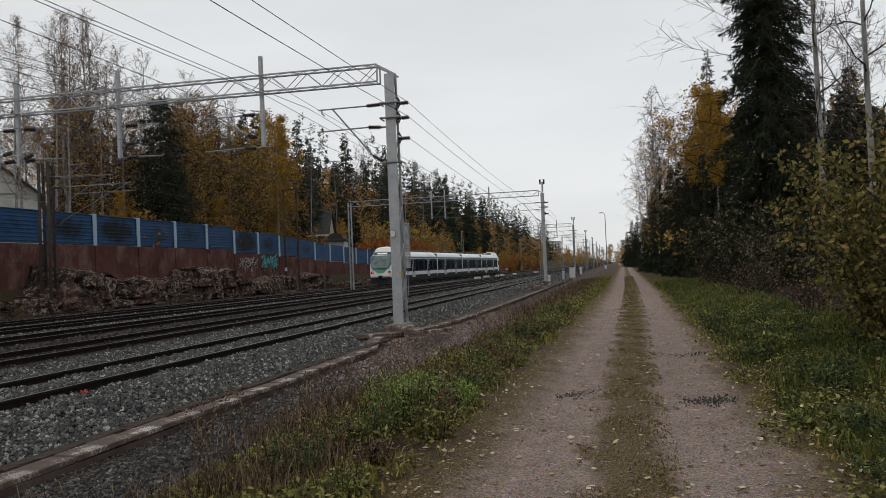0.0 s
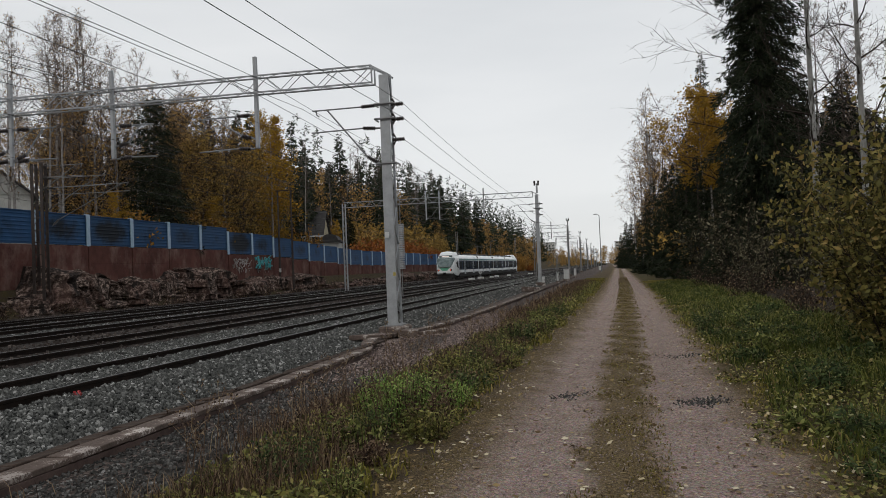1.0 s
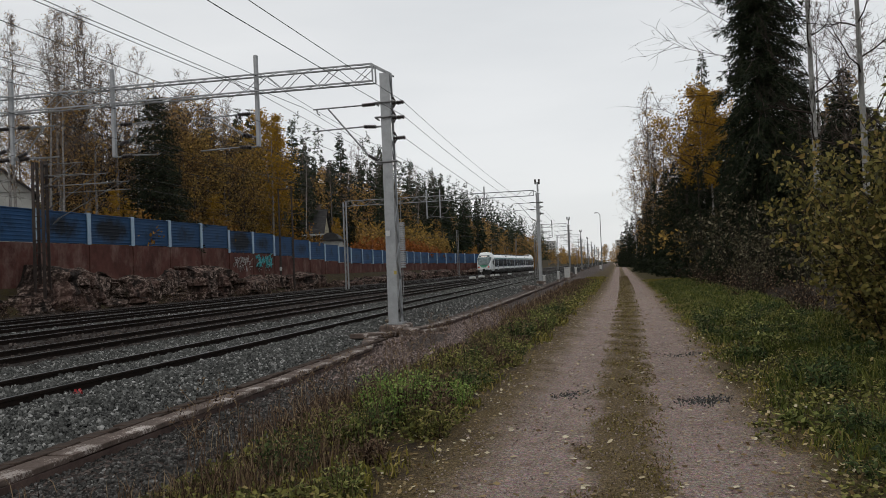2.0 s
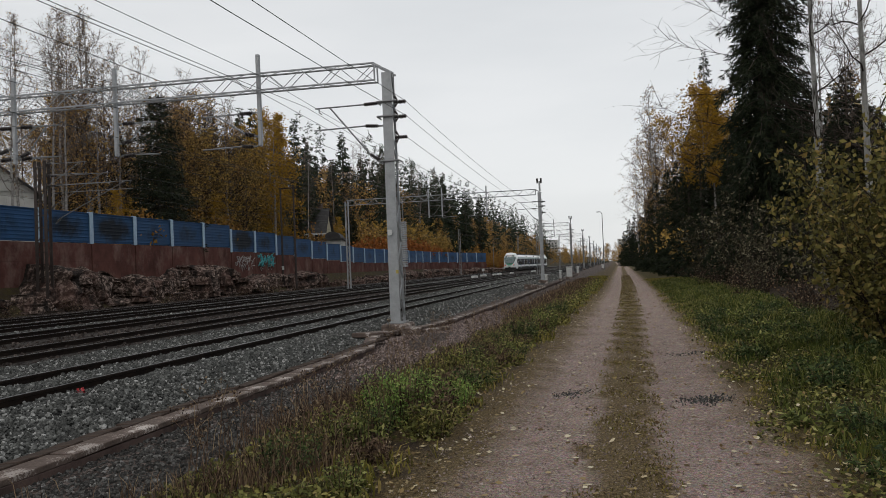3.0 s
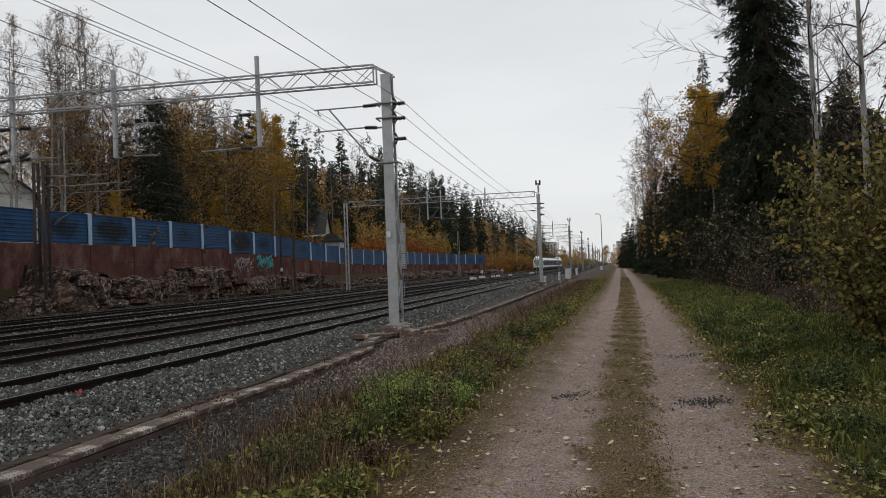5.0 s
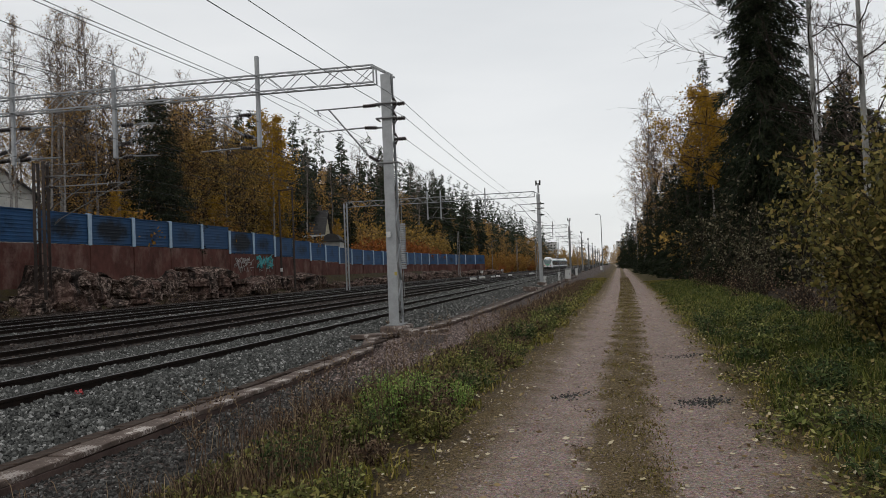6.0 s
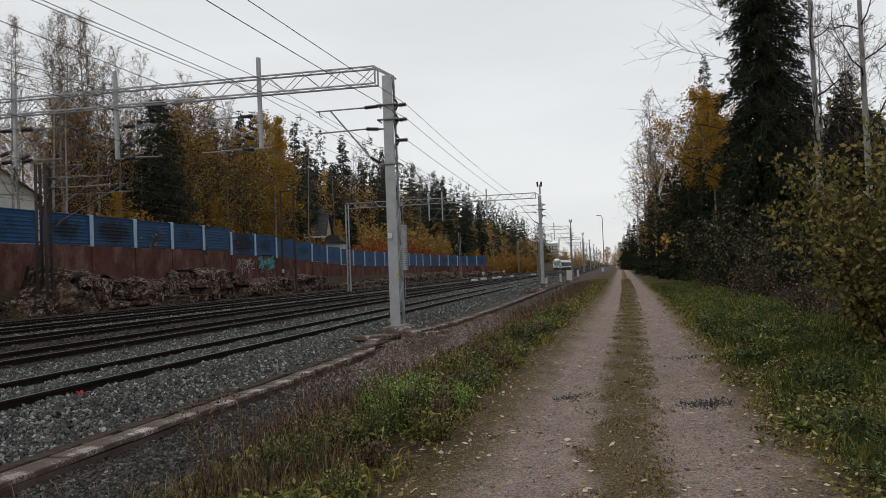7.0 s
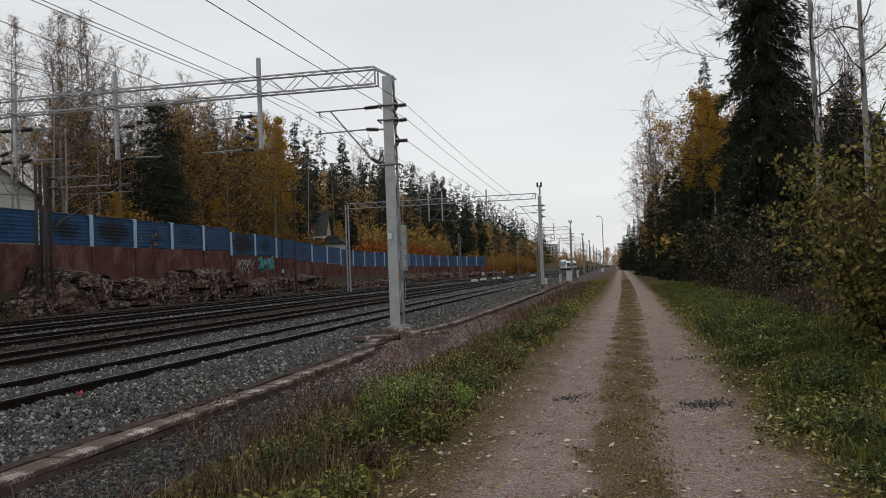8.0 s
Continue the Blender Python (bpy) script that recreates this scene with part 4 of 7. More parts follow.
def barrier():
    rng = np.random.default_rng(3)
    th = thing("noise_barrier", "blue corrugated noise barrier on a maroon retaining wall above rough rock", "noise barrier", kind="structure")
    X = -36.0
    panel = Geo()
    panel.box(0, 0, 0, 0.10, BAY - 0.2, 2.08, 0.01)
    for k in range(8):
        panel.box(0.06, 0, -0.88 + k * 0.25, 0.045, BAY - 0.24, 0.10, 0.02)
    panel.box(0.03, 0, 1.05, 0.2, BAY - 0.2, 0.06, 0.01)
    me_panel = panel.mesh("panel", M_PANEL)
    post = Geo().box(0, 0, 0, 0.26, 0.26, 2.25, 0.02)
    post.box(0.14, 0, 0, 0.06, 0.40, 2.22, 0.01)
    me_post = post.mesh("barrier_post", M_POST_LIGHT)
    low = Geo()
    low.box(0, 0, -0.7, 0.22, BAY - 0.06, 3.3, 0.01)
    low.box(0.1, 0, -0.28, 0.05, BAY - 0.06, 0.03, 0.008)
    low.box(0.08, -BAY / 2 + 0.12, -0.7, 0.14, 0.16, 3.2, 0.02)
    me_low = low.mesh("retaining_slab", M_MAROON)
    y = 45.3 - BAY * 13
    i = -13
    while y < 188:
        yc = y + BAY / 2
        top = 6.5 if yc < 71.9 else float(np.interp(yc, [72, 82, 85.2, 90.5, 96, 101, 107, 112, 118, 150, 190], [6.12, 6.12, 5.9, 5.68, 5.5, 5.32, 5.1, 4.98, 4.9, 4.9, 4.6]))
        bend, bend2 = (float(np.clip((v - 150) / 40, 0, 1) ** 1.7 * 7.0) for v in (y, y + BAY))
        mid, ang = (bend + bend2) / 2, -math.degrees(math.atan2(bend2 - bend, BAY))
        bot = top - 2.14
        lean = rng.normal(0, 0.25)
        pan = part("panel", me_panel, None, th, m=pose(X + mid, yc, top - 1.07, 0, lean, ang))
        soot = {0: 0.95, 1: 1.25, 2: 0.45, 3: 0.6, 4: 0.1, 5: 1.5, 6: 0.8, 8: 0.7}.get(i, 0.1 + 0.4 * rng.random())
        pan.color = (soot, soot, soot, 1)
        part("barrier_post", me_post, None, th, m=pose(X + bend, y, top - 1.05, 0, 0, ang))
        part("retaining_slab", me_low, None, th, m=pose(X + mid - 0.02 + rng.normal(0, 0.015), yc, bot - 0.96, 0, 0, ang))
        if i in (5, 6):
            g = Geo()
            if i == 6:
                for _ in range(44):
                    yy, zz = rng.uniform(-2.2, 1.9), rng.uniform(-0.35, 0.75)
                    g.tube([(0.15, yy, zz - 0.3), (0.15, yy + rng.uniform(-0.3, 0.3), zz), (0.15, yy + rng.uniform(0, 0.5), zz + rng.uniform(-0.2, 0.35))], 0.055, 5)
                part("graffiti", g, M_TEAL, th, "turquoise sprayed scrawl", m=pose(X, yc, bot - 0.95))
            h = Geo()
            for _ in range(34 if i == 5 else 8):
                yy, zz = rng.uniform(-2.2, 2.1), rng.uniform(-0.6, 0.6)
                h.tube([(0.135, yy, zz - 0.35), (0.135, yy + rng.uniform(-0.4, 0.4), zz), (0.135, yy + rng.uniform(-0.2, 0.6), zz + rng.uniform(-0.2, 0.4))], 0.03, 4)
            part("graffiti", h, M_PALE, th, "pale sprayed scrawl", m=pose(X, yc, bot - 0.95))
        y += BAY
        i += 1


barrier()


def rock_material():
    m = Mat("blasted_granite", 0.9)
    n1, n2, st = m.noise(0.5, 6, 0.65), m.noise(4, 6, 0.7), m.noise(1.1, 5, 0.65, (1, 1, 0.12))
    c = m.ramp(n2, [(0.36, (0.014, 0.010, 0.008)), (0.50, (0.075, 0.052, 0.042)), (0.62, (0.44, 0.34, 0.29))])
    c = m.mix(m.ramp(n1, [(0.45, (0, 0, 0)), (0.65, (0.7, 0.7, 0.7))]), c, (0.13, 0.075, 0.062))
    c = m.mix(m.ramp(st, [(0.50, (0, 0, 0)), (0.60, (0.9, 0.9, 0.9))]), c, (0.014, 0.012, 0.011))
    c = m.mix(m.ramp(m.noise(1.7, 4), [(0.62, (0, 0, 0)), (0.72, (0.6, 0.6, 0.6))]), c, (0.03, 0.027, 0.012))
    m.color(c).bump(n2, 0.9, 0.25)
    return m.m


def rock_face():
    """Blasted rock cutting: ledges and cracks under the retaining wall."""
    ys, us = np.arange(-6, 205, 0.33), np.linspace(0, 1, 26)
    gy, gu = np.meshgrid(ys, us, indexing="ij")
    crest = np.interp(ys, [-30, 38, 43.2, 44.2, 51.4, 52.4, 58.5, 61.5, 66.5, 70, 77.7, 85.7, 90.2, 95, 110, 130, 160, 205], [1.5, 1.5, 1.6, 2.75, 2.95, 1.8, 2.25, 3.0, 2.7, 1.7, 1.55, 2.1, 2.1, 0.7, 0.8, 1.1, 1.5, 1.0])
    x, z = np.zeros_like(gy), np.zeros_like(gy)
    for i, yy in enumerate(ys):
        top = crest[i] + 0.4 * noise.noise(Vector((yy * 0.45, 0.3, 9.0))) + 0.35 * (noise.cell(Vector((yy * 0.5, 4.0, 1.0))) - 0.5)
        for k, u in enumerate(us):
            zz = -0.35 + (top + 0.35) * u
            jag = 0.35 * noise.noise(Vector((yy * 0.8, zz * 1.3, 5.0)))
            big = noise.cell(Vector((2.0, yy * 0.5 + jag, zz * 0.30 + jag)))
            small = noise.cell(Vector((7.0, yy * 1.4 + jag * 2, zz * 0.7 - jag * 2)))
            fine = noise.fractal(Vector((4.0, yy * 1.6, zz * 2.0)), 0.8, 2.1, 4)
            x[i, k] = -33.1 - 0.35 * u - 1.6 * max(0.0, u - 0.8) / 0.2 + 1.0 * (big - 0.5) + 0.5 * (small - 0.5) + 0.16 * fine - (1.4 if k == len(us) - 1 else 0)
            z[i, k] = zz + 0.10 * noise.noise(Vector((yy * 1.7, u * 6, 2)))
    x += np.clip((gy - 150) / 40, 0, 1) ** 1.7 * 6.0
    n = len(us)
    i, k = np.meshgrid(np.arange(len(ys) - 1), np.arange(n - 1), indexing="ij")
    a = (i * n + k).ravel()
    g = Geo().add(np.stack([x, gy, z], -1).reshape(-1, 3), np.stack([a, a + 1, a + n + 1, a + n], 1))
    tagged(part("rock_face", g, rock_material()), "rough blasted granite cutting with ledges and dark streaks", "rock", kind="structure")


rock_face()
# ---- the train ----
M_TRAIN_WHITE = grained("white_train_paint", (0.68, 0.71, 0.72), (0.80, 0.82, 0.82), 0.8, 0.35, 0, 20, 0.03, 0.002, stain=(0.50, 0.51, 0.50))
M_TRAIN_GREY = grained("grey_train_skirt", (0.40, 0.45, 0.48), (0.54, 0.58, 0.60), 0.8, 0.5, 0, 20, 0.03, 0.002)
M_TRAIN_GREEN = grained("green_train_paint", (0.10, 0.36, 0.24), (0.16, 0.46, 0.32), 1, 0.4)
M_TRAIN_BLUE = grained("blue_green_stripe", (0.02, 0.125, 0.125), (0.045, 0.19, 0.18), 1, 0.4)
M_TRAIN_BAND = grained("black_blue_paint", (0.005, 0.010, 0.020), (0.012, 0.024, 0.045), 1.5, 0.8)
M_TRAIN_DARK = grained("dark_underframe", (0.012, 0.012, 0.013), (0.04, 0.038, 0.036), 2, 0.8)
M_TRAIN_ROOF = grained("grey_train_roof", (0.05, 0.05, 0.052), (0.12, 0.12, 0.12), 1.2, 0.7)
M_RED_LAMP = grained("red_tail_lamp", (0.35, 0.02, 0.02), (0.5, 0.04, 0.03), 6, 0.3)
_b = M_RED_LAMP.node_tree.nodes["Principled BSDF"]
_b.inputs["Emission Color"].default_value, _b.inputs["Emission Strength"].default_value = (1.0, 0.12, 0.05, 1), 1.6
_g = Mat("dark_train_glass", 0.08)
_g.b.inputs["Roughness"].default_value = 0.15
_g.color(_g.ramp(_g.noise(0.6, 3), [(0.3, (0.003, 0.005, 0.009)), (0.7, (0.008, 0.014, 0.024))]))
_g.b.inputs["Specular IOR Level"].default_value = 0.08
_g.b.inputs["IOR"].default_value = 1.15
M_TRAIN_GLASS = _g.m
_g = Mat("cab_glass", 0.06)
_g.color(_g.ramp(_g.noise(1.5, 3), [(0.3, (0.06, 0.085, 0.09)), (0.7, (0.20, 0.245, 0.24))]))
_g.b.inputs["Specular IOR Level"].default_value = 0.2
M_CAB_GLASS = _g.m


def body_ring(y, half=1.6, lo=0.55, hi=3.72, squeeze=1.0, crown=0.30):
    """Cross-section of a car body at y."""
    h = half * squeeze
    pts = [(-h * 0.93, lo), (h * 0.93, lo), (h, lo + 0.28), (h, hi - 0.75), (h * 0.965, hi - 0.38), (h * 0.84, hi - 0.10), (h * 0.55, hi + crown * 0.5), (0, hi + crown * 0.7), (-h * 0.55, hi + crown * 0.5), (-h * 0.84, hi - 0.10), (-h * 0.965, hi - 0.38), (-h, hi - 0.75), (-h, lo + 0.28)]
    return [(x, y, z) for x, z in pts]


def train():
    th = thing("commuter_train", "white low-floor electric commuter train with green nose and dark window band", "train")
    cars = ((0.0, 20.5), (21.0, 37.2), (37.7, 53.9), (54.4, 74.8))
    for c, (y0, y1) in enumerate(cars):
        first, last = c == 0, c == 3
        rings = []
        a, b = (y0 + 3.6 if first else y0), (y1 - 3.6 if last else y1)
        nose = [(0.0, 0.72, 1.0, 2.05), (0.18, 0.82, 0.85, 2.35), (0.75, 0.90, 0.72, 3.05), (1.35, 0.95, 0.62, 3.62), (2.1, 0.985, 0.57, 3.78), (3.6, 1.0, 0.55, 3.72)]
        if first:
            rings += [body_ring(y0 + q, 1.6, lo, hi, w) for q, w, lo, hi in nose[:-1]]
        rings += [body_ring(a), body_ring(b)]
        if last:
            rings += [body_ring(y1 - q, 1.6, lo, hi, w) for q, w, lo, hi in nose[:-1][::-1]]
        car = part("car_body", Geo().loft(rings), M_TRAIN_WHITE, th)
        # dark window band, stripe and skirt on both sides, set a little proud
        for s in (-1, 1):
            part("window_band", Geo().box(s * 1.6, (a + b) / 2, 2.18, 0.03, b - a - 0.1, 1.50, 0.01), M_TRAIN_BAND, car, "black window band")
            n = int((b - a) / 2.35)
            for i in range(n):
                yc = a + (b - a) * (i + 0.5) / n
                w = 1.25 if i % 3 == 1 else 1.95
                part("window", Geo().box(s * 1.612, yc, 2.16, 0.02, w, 1.12, 0.008), M_TRAIN_GLASS, car, "dark tinted pane")
            for i in range(2):
                yc = a + (b - a) * (0.28 + 0.44 * i)
                for k in (-1, 1):
                    d = part("door", Geo().box(s * 1.62, yc + k * 0.36, 1.80, 0.035, 0.62, 2.1, 0.01), M_TRAIN_GREY, car, "light grey sliding door leaf")
                    part("door_pane", Geo().box(s * 1.64, yc + k * 0.36, 2.1, 0.012, 0.48, 1.45, 0.005), M_TRAIN_GLASS, d)
            part("stripe", Geo().box(s * 1.597, (a + b) / 2, 3.10, 0.030, b - a, 0.22, 0.004), M_TRAIN_BLUE, car, "blue-green stripe above the windows")
            part("skirt", Geo().box(s * 1.56, (a + b) / 2, 0.66, 0.12, b - a, 0.66, 0.02), M_TRAIN_DARK, car, "dark side skirt")
        # roof boxes
        for i in range(3):
            yc = a + (b - a) * (0.2 + 0.3 * i)
            part("roof_box", Geo().box(0, yc, 3.98, 1.7, (b - a) * (0.14, 0.22, 0.1)[i], (0.34, 0.22, 0.40)[i], 0.07), M_TRAIN_ROOF, car, "grey roof equipment box")
        if first or last:
            e = 1 if first else -1
            ye = y0 if first else y1
            fair = [[(x * 1.18, ye + e * q, z) for x, z in ((-0.9, 3.6), (0.9, 3.6), (1.05, 3.75), (0.8, 3.75 + k), (0, 3.85 + k), (-0.8, 3.75 + k), (-1.05, 3.75))] for q, k in ((1.25, 0.02), (1.6, 0.42), (2.4, 0.58), (4.6, 0.55), (5.6, 0.12))]
            part("roof_fairing", Geo().loft(fair), M_TRAIN_WHITE, car, "rounded white roof fairing")

            def nose_at(z):
                return float(np.interp(z, [2.05, 2.35, 3.05, 3.62], [0.0, 0.18, 0.75, 1.35]))
            glass = Geo()
            g = []
            for z, w in ((1.95, 1.0), (2.5, 1.2), (3.05, 1.34), (3.38, 1.30)):
                g.append([(-w, ye + e * (nose_at(z) - 0.24), z), (w, ye + e * (nose_at(z) - 0.24), z), (w * 1.06, ye + e * (nose_at(z) + 0.35), z), (-w * 1.06, ye + e * (nose_at(z) + 0.35), z)])
            part("windscreen", glass.loft(g), M_CAB_GLASS, car, "large raked cab windscreen")
            d = Geo().box(0, ye + e * 1.02, 3.60, 1.15, 0.2, 0.16, 0.02)
            part("display_housing", Geo().box(0, ye + e * 1.06, 3.60, 2.1, 0.2, 0.34, 0.04), M_CAB_GLASS, car, "grey glazed display housing")
            dm = Mat("lit_destination_display", 0.4)
            dm.color((0.40, 0.36, 0.34))
            dm.b.inputs["Emission Color"].default_value, dm.b.inputs["Emission Strength"].default_value = (1.0, 0.86, 0.78, 1), 0.6
            part("destination_display", d, dm.m, car, "lit destination display")
            mask = Geo().loft([[(-0.38, ye + e * q, 1.36), (0.38, ye + e * q, 1.36), (0.88, ye + e * (q + 0.01), 1.90), (-0.88, ye + e * (q + 0.01), 1.86)] for q in (-0.035, 0.25)])
            part("nose_panel", mask, M_TRAIN_GREEN, car, "green nose panel")
            for s in (-1, 1):
                part("tail_lamp", Geo().box(s * 1.0, ye + e * 0.03, 1.45, 0.34, 0.16, 0.26, 0.04), M_TRAIN_DARK, car, "dark lamp housing")
                part("red_lamp", Geo().box(s * 0.95, ye - e * 0.055, 1.45, 0.13, 0.04, 0.13, 0.02), M_RED_LAMP, car)
                side = Geo().loft([[(s * 1.585, ye + e * 1.75, 2.0), (s * 1.585, ye + e * 3.0, 1.72), (s * 1.60, ye + e * 3.0, 2.75), (s * 1.56, ye + e * 2.4, 2.9)], [(s * 1.622, ye + e * 1.75, 2.0), (s * 1.622, ye + e * 3.0, 1.72), (s * 1.625, ye + e * 3.0, 2.75), (s * 1.61, ye + e * 2.4, 2.9)]])
                part("cab_side_window", side, M_TRAIN_GLASS, car)
                part("mirror", Geo().box(s * 1.62, ye + e * 1.5, 2.5, 0.1, 0.1, 0.3, 0.02), M_TRAIN_DARK, car)
            part("snow_plough", Geo().loft([[(-1.25, ye + e * 0.15, 0.15), (1.25, ye + e * 0.15, 0.15), (1.3, ye + e * 0.25, 0.98), (-1.3, ye + e * 0.25, 0.98)], [(-1.35, ye + e * 1.4, 0.15), (1.35, ye + e * 1.4, 0.15), (1.45, ye + e * 1.4, 0.98), (-1.45, ye + e * 1.4, 0.98)]]), M_TRAIN_DARK, car, "black snow plough and coupler cover")
            part("coupler", Geo().box(0, ye - e * 0.15, 0.95, 0.4, 0.5, 0.3, 0.05), M_TRAIN_DARK, car)
        for yc in ((y0 + 3.0, y1 - 0.1) if first else ((y1 - 3.0,) if last else (y1 - 0.1,))):
            bg = Geo().box(0, yc, 0.55, 2.3, 3.0, 0.35, 0.08)
            bogie = part("bogie", bg, M_TRAIN_DARK, th, "dark bogie frame")
            for q in (-1.2, 1.2):
                for s in (-1, 1):
                    part("wheel", Geo().tube([(s * 0.72, yc + q, 0.43), (s * 0.86, yc + q, 0.43)], 0.43, 20), M_RAIL_SIDE, bogie)
        part("underframe", Geo().box(0, (a + b) / 2, 0.45, 2.5, b - a - 1.0, 0.5, 0.06), M_TRAIN_DARK, th, "dark underfloor equipment")
        if not last:
            part("gangway", Geo().box(0, y1 + 0.25, 2.1, 2.95, 1.0, 3.2, 0.1), M_TRAIN_DARK, th, "black gangway bellows")
    pan = Geo()
    pan.bars([(-0.5, 30, 4.2), (0.5, 30, 4.2), (-0.4, 31.6, 5.0), (0.4, 31.6, 5.0), (-0.8, 30.4, 5.75)], [(-0.4, 31.6, 5.0), (0.4, 31.6, 5.0), (-0.3, 30.4, 5.72), (0.3, 30.4, 5.72), (0.8, 30.4, 5.75)], 0.03, 0.03)
    part("pantograph", pan, M_GALV_DARK, th, "raised pantograph")
    return th


TRAIN = train()


# ---- trees ----
def unit(v):
    return v / np.maximum(np.linalg.norm(v, axis=-1, keepdims=True), 1e-9)


def broadleaf(seed, h, base, spread, n, rise, twigs, trunk_r, leaf=0, size=0.2, twig_r=0.012, weep=0.25, gappy=1.5, forks=3, wander=0.02):
    """Broadleaf tree: a wandering trunk, bent limbs, branchlets, fine twigs and leaves held in uneven clumps."""
    rng = np.random.default_rng(seed)
    k = 10
    zz = np.linspace(0, h, k)
    off = np.cumsum(rng.normal(0, wander * h / k, (k, 2)), axis=0)
    trunk = np.concatenate([off - off[0], zz[:, None]], axis=1)
    wood, fine, green = Geo(), Geo(), Geo()
    wood.tube(trunk, trunk_r * (1 - zz / h * 0.93), 7)
    f = base + (1 - base) * (np.arange(n) + rng.uniform(0, 1, n)) / n
    g = (f - base) / (1 - base)
    p = np.stack([np.interp(f * h, zz, trunk[:, 0]), np.interp(f * h, zz, trunk[:, 1]), f * h], 1)
    a = np.arange(n) * 2.4 + rng.normal(0, 0.5, n)
    ln = spread * (0.35 + np.sin(math.pi * np.minimum(0.97, 0.22 + 0.75 * g))) * rng.uniform(0.5, 1.15, n)
    d = unit(np.stack([np.cos(a), np.sin(a), rise * (0.6 + 0.7 * g) * rng.uniform(0.5, 1.4, n)], 1))
    rr = np.maximum(0.012, trunk_r * (1 - f * 0.9) * 0.36)
    weight = rng.uniform(0.1, 1, n) ** gappy
    o1, d1, l1, w1 = [], [], [], []
    for step in range(5):
        q = p + d * (ln / 5)[:, None]
        fine.bars(p, q, rr * (1 - step * 0.17), rr * (0.83 - step * 0.16), 3)
        for _ in range(forks if step else 1):
            o1.append(p + (q - p) * rng.uniform(0, 1, (n, 1)))
            d1.append(unit(d * 0.9 + rng.normal(0, 0.6, (n, 3)) + (0, 0, 0.15)))
            l1.append(ln * rng.uniform(0.16, 0.45, n))
            w1.append(weight)
        d = unit(d + rng.normal(0, 0.17, (n, 3)) + (0, 0, 0.08))
        p = q
    o1, d1, l1, w1 = np.concatenate(o1), np.concatenate(d1), np.concatenate(l1)[:, None], np.concatenate(w1)
    e1 = o1 + d1 * l1
    fine.ribbons(o1, e1, twig_r * 1.5, twig_r * 0.7, rng)
    tips, tw = [o1 + (e1 - o1) * 0.6, e1], [w1, w1]
    for _ in range(twigs):
        o2 = o1 + (e1 - o1) * rng.uniform(0.2, 1.0, (len(o1), 1))
        d2 = unit(d1 + rng.normal(0, 0.55, d1.shape) - (0, 0, weep))
        m2 = o2 + d2 * l1 * rng.uniform(0.25, 0.5, l1.shape)
        e2 = m2 + unit(d2 + rng.normal(0, 0.25, d2.shape) - (0, 0, weep * 1.6)) * l1 * rng.uniform(0.2, 0.5, l1.shape)
        fine.ribbons(o2, m2, twig_r, twig_r * 0.7, rng)
        fine.ribbons(m2, e2, twig_r * 0.7, twig_r * 0.35, rng)
        tips += [m2, e2]
        tw += [w1, w1]
    if leaf:
        tips, tw = np.concatenate(tips), np.concatenate(tw)
        pts = tips[rng.choice(len(tips), leaf, p=tw / tw.sum())] + rng.normal(0, size * 1.1, (leaf, 3))
        green.leaves(pts, rng.uniform(0.6, 1.3, leaf) * size, rng, 0.0, 0.75)
    return wood, fine, green


